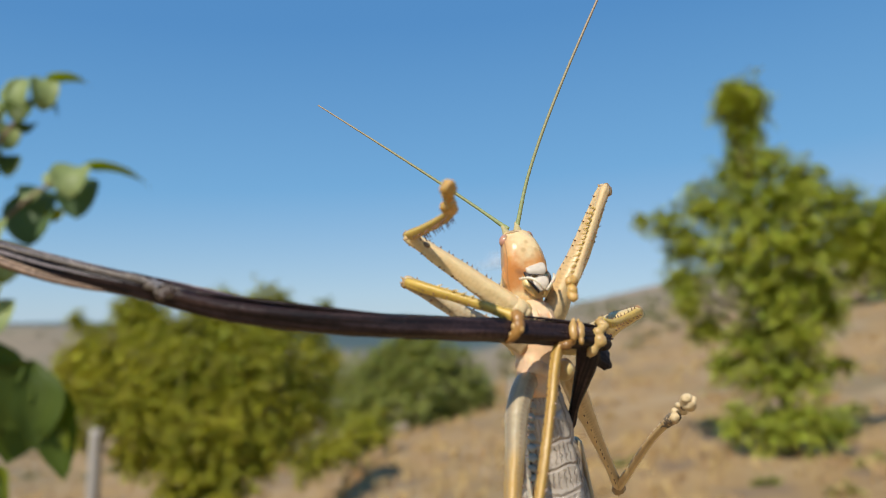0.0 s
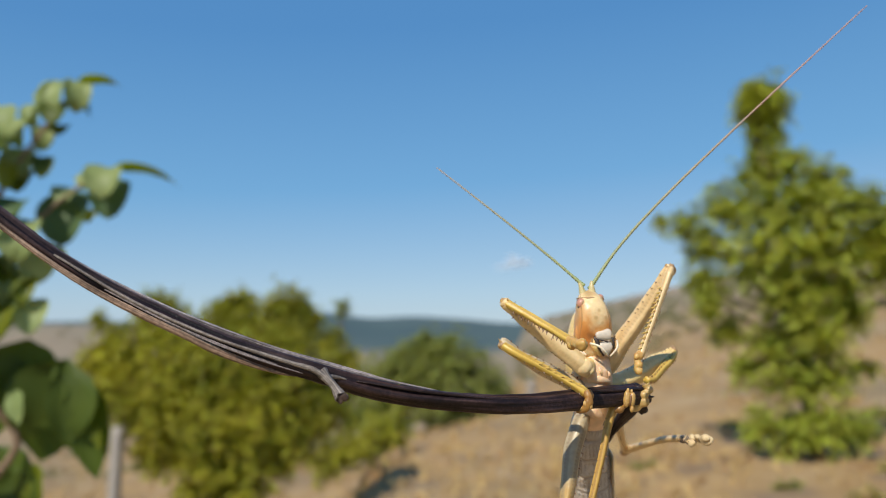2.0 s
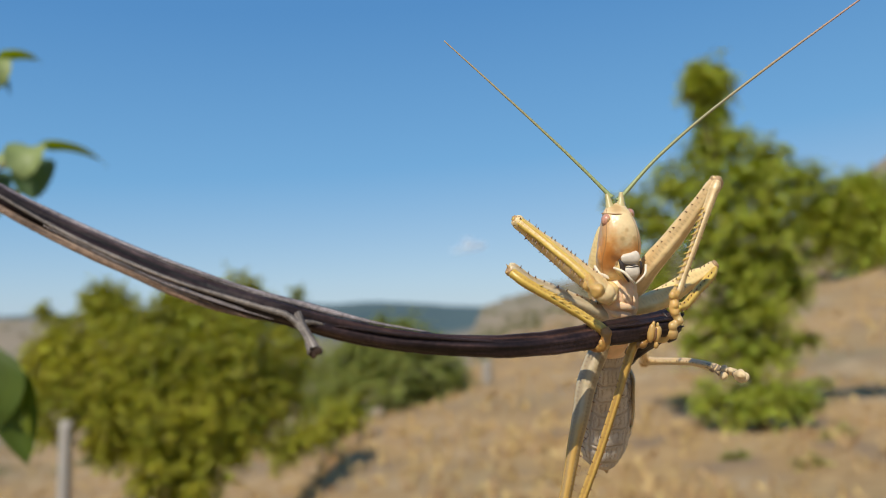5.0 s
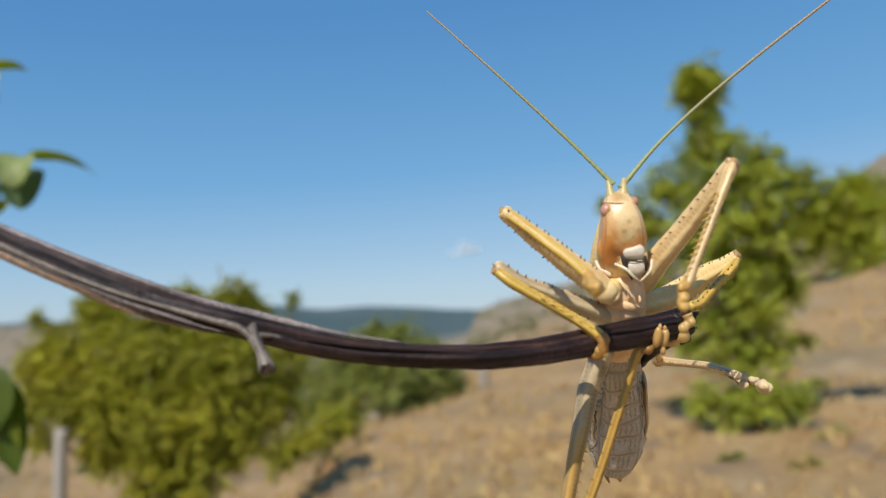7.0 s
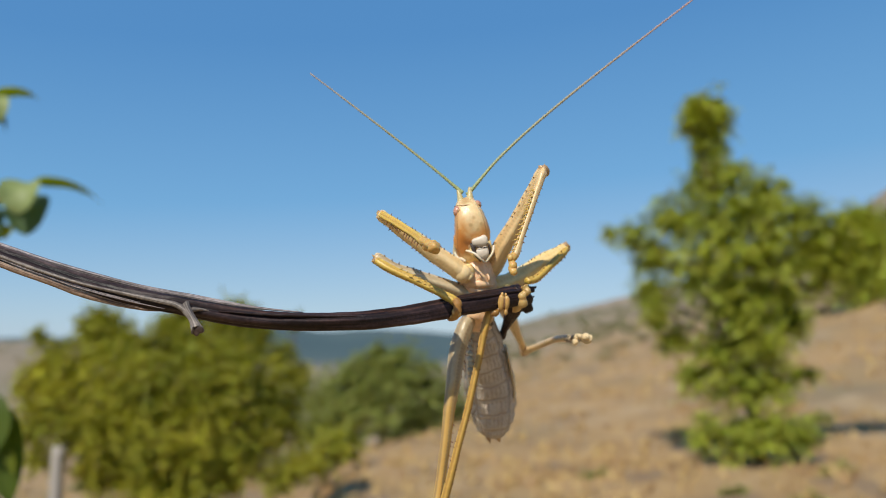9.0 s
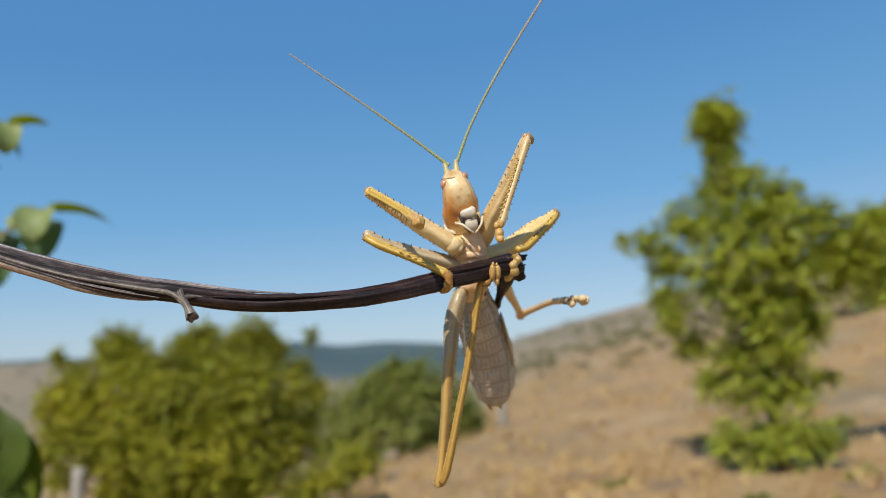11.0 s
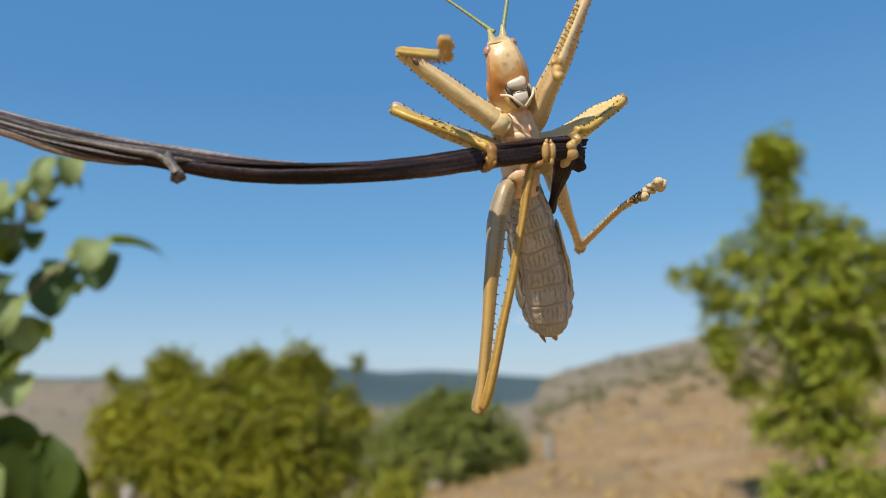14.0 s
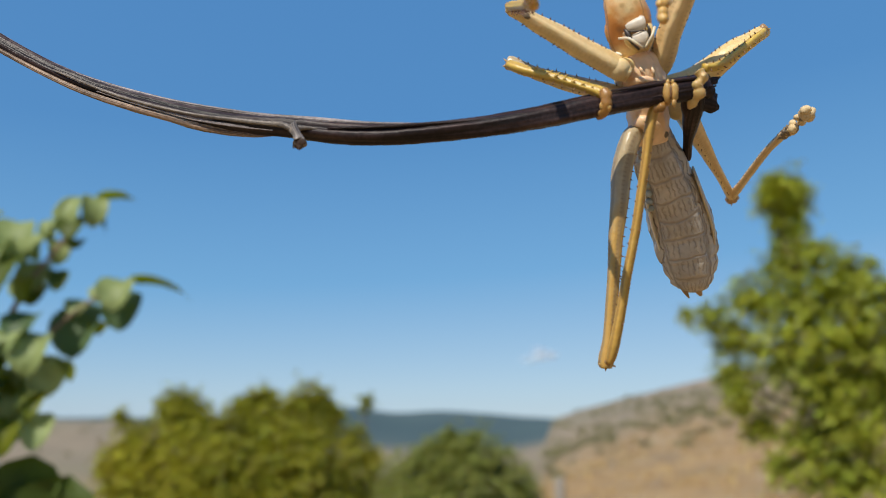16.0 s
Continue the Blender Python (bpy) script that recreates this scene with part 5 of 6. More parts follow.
for rows in ([(-1.66, -1.90, 0.40, 0.02), (-1.46, -2.03, 0.34, 0.075, 0.05), (-1.22, -2.07, 0.32, 0.075, 0.05), (-0.98, -1.92, 0.30, 0.02)], [(-1.62, -1.82, 0.18, 0.02), (-1.42, -1.97, 0.16, 0.075, 0.05), (-1.18, -1.98, 0.15, 0.075, 0.05), (-0.98, -1.80, 0.14, 0.02)],
             [(-1.33, -2.08, 0.60, 0.015), (-1.29, -2.11, 0.50, 0.03), (-1.25, -2.09, 0.42, 0.012)], [(-1.11, -2.06, 0.56, 0.015), (-1.08, -2.08, 0.46, 0.03), (-1.07, -2.04, 0.38, 0.012)],
             [(-1.51, -1.70, -0.47, 0.03, 0.05), (-1.34, -1.82, -0.41, 0.13, 0.08), (-1.13, -1.76, -0.47, 0.10, 0.06), (-0.98, -1.60, -0.53, 0.02)]):
    part("breast_fold", tube(rows, 12, 5, shape=lambda t, a: 1 + 0.1 * math.sin(23 * t + 3 * a)), CHEST, thorax)
for rows in ([(-1.90, -1.78, 1.02, 0.03), (-1.84, -1.92, 0.93, 0.055, 0.04), (-1.74, -2.02, 0.88, 0.05, 0.04), (-1.64, -2.06, 0.82, 0.02)], [(-1.92, -1.74, 0.90, 0.03), (-1.85, -1.90, 0.80, 0.06, 0.045), (-1.75, -2.00, 0.74, 0.05, 0.04), (-1.67, -2.02, 0.66, 0.02)]):
    part("jaw_fold", tube(rows, 12, 5, shape=lambda t, a: 1 + 0.12 * math.sin(17 * t + 2 * a)), PALE, cricket, "white wavy fold under the jaw")

ABDOMEN = [(*(-1.27, -1.20, -0.43), 0.33, 0.33), (*(-1.19, -1.00, -0.83), 0.43, 0.42), (*(-1.07, -0.65, -1.27), 0.50, 0.48), (*(-0.94, -0.28, -1.76), 0.57, 0.52), (*(-0.81, 0.05, -2.32), 0.62, 0.55),
           (*(-0.72, 0.25, -2.85), 0.60, 0.54), (*(-0.66, 0.34, -3.22), 0.52, 0.48), (*(-0.63, 0.42, -3.50), 0.41, 0.38), (*(-0.62, 0.46, -3.64), 0.31, 0.28), (*(-0.62, 0.48, -3.72), 0.20, 0.18)]


def folded(t, a):
    """Swollen segments, long folds on the flanks and slight unevenness."""
    seg = abs(math.sin(math.pi * (t * 8.0 + 0.1)))
    return 0.95 + 0.06 * seg ** 0.4 + 0.03 * math.sin(6 * a + 1.3) + 0.03 * seg * math.cos(4 * a) + 0.02 * math.sin(11 * a + 6 * t) + 0.025 * noise.noise((t * 14, 2.5 * math.cos(a), 2.5 * math.sin(a)))


abdomen = part("abdomen", tube(ABDOMEN, 56, 14, shape=folded), BELLY, cricket, "greyish swollen belly with dark wavering creases")


part("side_fold", tube([(*(-0.49, -0.60, -1.27), 0.03, 0.2), (*(-0.29, -0.10, -1.96), 0.05, 0.26), (*(-0.18, 0.15, -2.43), 0.05, 0.24), (*(-0.15, 0.35, -2.98), 0.02, 0.1)], 12, 4), OLIVE, abdomen)
part("side_fold", tube([(*(-1.43, -1.10, -0.82), 0.04, 0.2), (*(-1.43, -0.60, -1.56), 0.05, 0.26), (*(-1.34, -0.15, -2.32), 0.045, 0.24), (*(-1.19, 0.15, -3.03), 0.03, 0.1)], 12, 8, shape=lambda t, a: 1 + 0.2 * math.sin(60 * t)), PALE, abdomen, "pale notched edge of the flank")
for i in range(8):
    t = i / 7
    part("flank_scale", blob((-1.40 + 0.06 * t, -1.36 + 0.75 * t, -0.95 - 1.05 * t), (0.085, 0.05, 0.075), 10, rough=0.25), SCALE, abdomen)
part("belly_mark", blob((-0.97, -1.45, -0.63), (0.09, 0.04, 0.07)), DARK_MUD, abdomen)
for rows in ([(*(-0.82, 0.30, -3.60), 0.08), (*(-0.76, 0.32, -3.75), 0.05), (*(-0.69, 0.34, -3.88), 0.015)], [(*(-0.54, 0.36, -3.64), 0.08), (*(-0.49, 0.38, -3.75), 0.07), (*(-0.45, 0.40, -3.83), 0.03)]):
    part("cercus", tube(rows, 8, 3), KNEE, abdomen)


def keeled(t, a):
    """Legs are not round: four sharp long keels with grooves between them, slightly uneven."""
    return 1.03 + 0.13 * (0.6 - 1.1 * abs(math.sin(2 * a + 0.25)) ** 0.8) + 0.02 * math.sin(7 * a + 9 * t) + 0.03 * math.sin(31 * t + a)


def seated(rows, spine_rows):
    """Moves the foot of each spine onto the limb's own surface."""
    pts = spline([r if len(r) == 5 else (*r, r[3]) for r in rows], 8)
    out = []
    for foot, way in spine_rows:
        i = min(range(len(pts)), key=lambda q: (Vector(pts[q][:3]) - foot).length)
        axis = Vector((pts[min(i + 1, len(pts) - 1)] - pts[max(i - 1, 0)])[:3]).normalized()
        side = way - axis * way.dot(axis)
        out.append((Vector(pts[i][:3]) + side.normalized() * 0.97 * max(pts[i][3], pts[i][4]), way))
    return out


def toothed_knee(centre, size, limb):
    """The blunt brown end of a thigh, uneven, with a few short teeth."""
    knee = part("knee", blob(centre, [0.94 * v for v in size], 12, rough=0.45), KNEE, limb)
    for i in range(6):
        a = i * 1.05 + 0.4
        way = Vector((math.cos(a), 0.6 * math.sin(a + 1), math.sin(a)))
        spines(knee, [(Vector(centre) + way * size[0] * 0.75, way)], 0.085, 0.03, mat=KNEE_TOOTH)


# legs that keep their pose
def leg_piece(name, rows, mat, spine_rows=(), length=0.058, label="", up=(0, -1, 0), width=0.016):
    ob = part(name, tube(rows, 32, 6, up, shape=keeled), mat, cricket, label)
    if spine_rows:
        spines(ob, seated(rows, spine_rows), length, width)
    return ob


def toes(parent, beads, mat, label=""):
    """The lobed foot: one rounded joint after another, narrow between them."""
    rows = []
    for i, (at, size) in enumerate(beads):
        if i:
            last, small = beads[i - 1]
            rows.append((*(Vector(last) * 0.5 + Vector(at) * 0.5), 0.84 * min(max(size), max(small)), 0.86 * min(size[1], small[1])))
        rows.append((*at, 0.94 * max(size[0], size[2]), size[1] * 1.1))
    end = Vector(beads[-1][0]) * 1.5 - Vector(beads[-2][0]) * 0.5
    rows.append((*end, 0.03))
    part("foot", tube(rows, 16, 4, (0, -1, 0), lumps=0.18), mat, parent, label)


def beans(parent, rows, mat):
    for at, size in rows:
        part("foot_lobe", blob(at, size, 10, rough=0.1), mat, parent)


# middle leg that holds the stalk in front
A, K, E = (-1.56, -1.75, 0.04), (-3.60, -2.66, 0.76), (-1.87, -3.10, -0.06)
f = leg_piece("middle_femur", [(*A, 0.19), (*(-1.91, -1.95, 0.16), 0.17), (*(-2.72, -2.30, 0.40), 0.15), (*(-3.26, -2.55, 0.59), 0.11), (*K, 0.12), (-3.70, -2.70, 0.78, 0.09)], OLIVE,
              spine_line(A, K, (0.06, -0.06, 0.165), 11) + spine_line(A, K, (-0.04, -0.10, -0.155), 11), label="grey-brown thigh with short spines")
toothed_knee((-3.63, -2.69, 0.74), (0.112, 0.11, 0.12), f)
t_ = leg_piece("middle_tibia", [(-3.64, -2.76, 0.72, 0.08), (*(-3.40, -2.85, 0.59), 0.095), (*(-2.62, -2.98, 0.28), 0.085), (*(-2.17, -3.05, 0.09), 0.085), (*E, 0.10), (*(-1.78, -3.08, -0.16), 0.09)], GOLD,
               spine_line((-3.6, -2.8, 0.7), E, (-0.02, -0.05, -0.09), 8), 0.05, "yellow shin with rows of spines")
spines(t_, spine_line((-3.3, -2.88, 0.56), E, (0.04, -0.03, 0.055), 10, 0.1, lean=1.1) + spine_line((-3.0, -2.95, 0.43), E, (0.02, -0.07, 0.03), 7, 0.1, lean=1.1), 0.115, 0.024, mat=GOLD_SPINE)
part("foot", tube([(-1.83, -3.16, -0.04, 0.09), (-1.78, -3.20, -0.13, 0.105, 0.085), (-1.77, -3.21, -0.19, 0.09, 0.075), (-1.77, -3.21, -0.27, 0.10, 0.08), (-1.79, -3.20, -0.34, 0.08, 0.065), (-1.83, -3.15, -0.41, 0.085, 0.065), (-1.90, -3.07, -0.46, 0.055), (-1.96, -3.00, -0.48, 0.03)], 18, 4, lumps=0.14), DARK_FOOT, t_, "red-brown lobed foot gripping the stalk")

beans(t_, [((-1.84, -3.22, -0.30), (0.055, 0.05, 0.075)), ((-1.73, -3.22, -0.34), (0.05, 0.05, 0.07)), ((-1.90, -3.14, -0.40), (0.05, 0.05, 0.055))], GRIP)

# other front leg, held up, shin folded down before the thigh
A, K, E = (-1.03, -1.55, 0.69), (-0.02, -2.47, 2.98), (-0.69, -3.50, 1.08)
f = leg_piece("front_femur", [(*(-1.16, -1.60, 0.64), 0.20), (*A, 0.23), (*(-0.82, -1.78, 1.17), 0.215), (*(-0.42, -2.10, 1.99), 0.18), (*(-0.17, -2.38, 2.63), 0.135), (*K, 0.12), (0.02, -2.5, 3.07, 0.09)], TAN_LEG,
              spine_line(A, K, (0.225, -0.05, 0.05), 13, 0.16) + spine_line(A, K, (-0.205, -0.07, -0.05), 13, 0.16))
toothed_knee((0.0, -2.49, 2.98), (0.131, 0.125, 0.150), f)

# other middle leg, its foot round the stalk's end
A, K, E = (-0.85, -1.35, 0.29), (0.84, -0.64, 1.33), (-0.19, -2.00, 0.45)
f = leg_piece("middle_femur", [(*(-1.08, -1.40, 0.22), 0.18), (*A, 0.21), (*(-0.33, -1.12, 0.48), 0.23), (*(0.22, -0.94, 0.90), 0.20), (*(0.62, -0.79, 1.17), 0.145), (*K, 0.125), (0.90, -0.62, 1.40, 0.09)], CREAM,
              spine_line(A, K, (-0.11, -0.08, 0.145), 12, 0.3) + spine_line(A, K, (0.07, -0.12, -0.15), 12, 0.3))
toothed_knee((0.84, -0.66, 1.33), (0.112, 0.11, 0.12), f)
t_ = leg_piece("middle_tibia", [(0.86, -0.74, 1.30, 0.07), (*(0.71, -1.00, 1.13), 0.09), (*(0.33, -1.40, 0.77), 0.085), (*(0.05, -1.75, 0.52), 0.085), (*E, 0.08)], GOLD,
               spine_line((0.84, -0.8, 1.3), E, (-0.02, -0.07, 0.08), 10) + spine_line((0.84, -0.8, 1.3), E, (0.06, -0.05, -0.06), 10), 0.062)
toes(t_, [((-0.27, -2.22, 0.34), (0.10, 0.09, 0.09)), ((-0.20, -2.24, 0.22), (0.08, 0.09, 0.1)), ((-0.30, -2.26, 0.10), (0.11, 0.09, 0.09)), ((-0.29, -2.24, -0.05), (0.125, 0.09, 0.08)), ((-0.41, -2.12, -0.20), (0.09, 0.08, 0.1))], PAD)

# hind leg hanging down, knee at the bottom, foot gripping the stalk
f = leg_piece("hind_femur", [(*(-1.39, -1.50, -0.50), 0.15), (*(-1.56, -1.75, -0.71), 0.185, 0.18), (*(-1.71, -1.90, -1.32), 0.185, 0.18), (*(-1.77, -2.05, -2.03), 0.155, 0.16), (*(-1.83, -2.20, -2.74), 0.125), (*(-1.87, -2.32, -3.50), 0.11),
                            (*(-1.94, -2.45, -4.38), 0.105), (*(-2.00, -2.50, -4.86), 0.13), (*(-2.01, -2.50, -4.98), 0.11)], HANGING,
              spine_line((-1.56, -1.85, -0.79), (-1.90, -2.36, -3.62), (0.21, -0.04, 0), 16, 0.08, 1.0, lean=0.5), 0.085, "long hind thigh hanging down, upper half toned grey-brown as shadowed")
toothed_knee((-1.98, -2.50, -4.87), (0.142, 0.14, 0.135), f)
t_ = leg_piece("hind_tibia", [(*(-1.92, -2.60, -4.88), 0.07), (*(-1.81, -2.66, -4.53), 0.09), (*(-1.58, -2.65, -3.37), 0.08), (*(-1.38, -2.60, -2.36), 0.078), (*(-1.22, -2.55, -1.34), 0.078), (*(-1.09, -2.50, -0.48), 0.09), (*(-1.00, -2.52, -0.27), 0.08)], HIND,
               spine_line((-1.82, -2.66, -4.53), (-1.09, -2.50, -0.48), (-0.08, -0.03, 0.01), 16, 0.1, 0.98) + spine_line((-1.82, -2.66, -4.53), (-1.09, -2.50, -0.48), (0.08, -0.04, 0.01), 14, 0.1, 0.98), 0.045, "long golden hind shin")
beans(t_, [((-0.79, -2.62, -0.06), (0.08, 0.075, 0.185)), ((-0.68, -2.62, -0.06), (0.08, 0.075, 0.175)), ((-0.78, -2.62, 0.12), (0.035, 0.045, 0.06)), ((-0.70, -2.62, 0.12), (0.03, 0.045, 0.05)), ((-0.68, -2.68, -0.27), (0.045, 0.055, 0.07))], GRIP)
part("foot_line", tube([(*(-0.73, -2.68, 0.06), 0.012), (*(-0.73, -2.70, -0.06), 0.02), (*(-0.73, -2.68, -0.20), 0.012)], 6, 3), SPINE, t_)
toes(t_, [((-1.03, -2.55, -0.32), (0.09, 0.09, 0.09)), ((-0.91, -2.56, -0.30), (0.09, 0.08, 0.08)), ((-0.80, -2.50, -0.19), (0.07, 0.07, 0.07))], FOOT)
for at, size in (((-1.60, -2.05, 0.61), (0.19, 0.19, 0.17)), ((-1.06, -1.60, 0.64), (0.18, 0.2, 0.18)), ((-1.51, -1.70, 0.15), (0.18, 0.2, 0.17)), ((-0.98, -1.45, 0.18), (0.16, 0.18, 0.16)), ((-1.36, -1.50, -0.53), (0.2, 0.2, 0.18)), ((-0.75, -1.0, -0.1), (0.2, 0.2, 0.2))):
    part("hip", blob(at, size), CREAM, cricket)


# legs and feelers that move; each is built along its own length from its joint
def moving_piece(name, rows, mat, spine_rows=(), length=0.058, label=""):
    ob = part(name, tube(rows, 32, 6, (1, 0, 0), shape=keeled), mat, cricket, label)
    if spine_rows:
        spines(ob, seated(rows, spine_rows), length, 0.016)
    return ob


folded_tibia = moving_piece("front_tibia", [(0, 0, -0.06, 0.07), (0, 0, 0.08, 0.10), (0, 0, 0.3, 0.085), (0, 0, 1.0, 0.075), (0, 0, 1.8, 0.07), (0, 0, 2.2, 0.085), (0, 0, 2.3, 0.06)], TAN_LEG,
                            spine_line((0, 0, 0.2), (0, 0, 2.2), (0.02, -0.08, 0), 9, 0.12), 0.055, "tan front shin with a comb of spines")
spines(folded_tibia, spine_line((0, 0, 0.35), (0, 0, 2.2), (0.02, 0.06, 0), 13, 0.1, lean=0.7) + spine_line((0, 0, 0.35), (0, 0, 2.2), (0.06, 0.05, 0), 12, 0.14, lean=0.7), 0.15, 0.024, mat=GOLD_SPINE)
part("foot", tube([(0, 0, 2.22, 0.075), (0.02, 0.04, 2.32, 0.095), (0, 0.03, 2.40, 0.075), (0.02, -0.02, 2.48, 0.10), (0, -0.04, 2.56, 0.085), (0.0, -0.09, 2.62, 0.09), (-0.02, -0.14, 2.65, 0.04)], 16, 4, (1, 0, 0), lumps=0.22), AMBER, folded_tibia, "jointed amber foot")
part("foot_lobe", blob((0.06, 0.08, 2.34), (0.06, 0.07, 0.09)), AMBER, folded_tibia)
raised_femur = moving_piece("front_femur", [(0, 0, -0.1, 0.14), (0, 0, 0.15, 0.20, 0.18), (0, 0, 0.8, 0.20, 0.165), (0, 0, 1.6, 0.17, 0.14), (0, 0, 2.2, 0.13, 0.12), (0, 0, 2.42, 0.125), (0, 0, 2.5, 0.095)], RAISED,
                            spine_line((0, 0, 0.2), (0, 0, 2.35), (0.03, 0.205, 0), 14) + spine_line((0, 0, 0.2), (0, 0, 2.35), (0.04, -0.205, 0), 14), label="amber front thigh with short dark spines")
toothed_knee((0, 0, 2.39), (0.131, 0.131, 0.144), raised_femur)
part("trochanter", blob((0.02, 0.0, 0.12), (0.195, 0.215, 0.21), 14), RAISED, raised_femur, "rounded golden base of the thigh")
part("knee_spot", blob((0.125, 0.0, 2.1), (0.03, 0.05, 0.07)), DARK_MUD, raised_femur)
raised_tibia = moving_piece("front_tibia", [(0, 0, -0.05, 0.06), (0, -0.03, 0.1, 0.09), (0, -0.08, 0.7, 0.09), (0, -0.07, 1.5, 0.085), (0, 0, 1.85, 0.09), (0, 0, 1.95, 0.05)], GOLD,
                            spine_line((0, 0, 0.1), (0, 0, 1.85), (-0.08, 0.04, 0), 11, 0.15) + spine_line((0, 0, 0.1), (0, 0, 1.85), (-0.08, -0.05, 0), 12, 0.15), 0.13, "golden front shin with a comb of spines")
raised_foot = moving_piece("front_foot", [(0, 0, -0.1, 0.06), (0, 0, 0.05, 0.10), (0, 0, 0.2, 0.085), (0, 0, 0.3, 0.10), (0, 0, 0.45, 0.08), (0, 0, 0.6, 0.10)], AMBER, label="jointed amber front foot")
part("foot_pad", blob((0.05, 0.0, 0.72), (0.13, 0.13, 0.17), 14, rough=0.3), AMBER, raised_foot, "swollen amber foot pad")
part("foot_lobe", blob((-0.06, 0.05, 0.18), (0.1, 0.1, 0.12)), AMBER, raised_foot)
part("foot_lobe", blob((-0.05, -0.06, 0.42), (0.09, 0.09, 0.11)), AMBER, raised_foot)

trailing_femur = moving_piece("hind_femur", [(0, 0, -0.1, 0.14), (0, 0, 0.3, 0.2), (0, 0, 1.0, 0.2), (0, 0, 2.0, 0.14), (0, 0, 3.2, 0.10), (0, 0, 4.05, 0.11), (0, 0, 4.17, 0.05)], TAN_LEG,
                              spine_line((0, 0, 0.8), (0, 0, 3.9), (-0.14, 0.02, 0), 12))
toothed_knee((0, 0, 4.08), (0.150, 0.150, 0.163), trailing_femur)
trailing_tibia = moving_piece("hind_tibia", [(0, 0, -0.06, 0.06), (0, 0, 0.1, 0.10), (0.06, 0, 1.0, 0.085), (0.14, 0, 2.2, 0.08), (0.1, 0, 3.2, 0.085), (0, 0, 3.6, 0.10)], TAN_LEG,
                              spine_line((0.1, 0, 0.2), (0.1, 0, 3.2), (0.0, 0.07, 0), 14, 0.1) + spine_line((0.1, 0, 0.2), (0.1, 0, 3.2), (0.0, -0.07, 0), 14, 0.1), 0.045, "golden hind shin with a mud-crusted end")
part("mud_crust", tube([(0.12, 0, 2.9, 0.065), (0.09, 0, 3.2, 0.083), (0.06, 0.01, 3.4, 0.092), (0.03, 0, 3.55, 0.098), (0, 0, 3.7, 0.06)], 20, 8, (1, 0, 0), shape=lambda t, a: 1 + 0.5 * noise.noise((t * 11, 2 * math.cos(a), 2 * math.sin(a)))), DARK_MUD, trailing_tibia, "dark crust of mud on the shin")
for at, size in (((0.09, 0.02, 3.64), (0.075, 0.07, 0.095)), ((-0.05, 0.08, 3.73), (0.078, 0.074, 0.088)), ((0.05, -0.08, 3.80), (0.074, 0.078, 0.095)), ((0.08, 0.05, 3.91), (0.07, 0.07, 0.085)), ((0.0, 0.0, 4.21), (0.13, 0.13, 0.16)), ((0.03, 0.06, 4.32), (0.09, 0.085, 0.11))):
    part("mud_bead", blob(at, size, 12, rough=0.45), MUD, trailing_tibia, "pale rounded bead of dried mud")
part("claw", blob((0.02, 0.0, 4.04), (0.07, 0.07, 0.1)), DARK_MUD, trailing_tibia)


def feeler(name, length, bow, label):
    rows = [(0, 0, -0.1, 0.05), (0, 0, 0.03, 0.045)]
    for i in range(1, 13):
        s = length * i / 12
        bend = (1 - math.exp(-s / 1.5)) / (1 - math.exp(-4.0)) - s / 6.0
        rows.append((0, bow * bend, 0.05 + s, 0.036 - 0.022 * i / 12))
    ob = part("antenna", tube(rows, 8, 5, (1, 0, 0)), ANTENNA, cricket, label)
    return ob


short_feeler = feeler("antenna", 4.7, 0.10, "thin shorter feeler, green at the base")
long_feeler = feeler("antenna", 9.8, -0.42, "very long thin feeler, green at the base and rosy towards the tip")


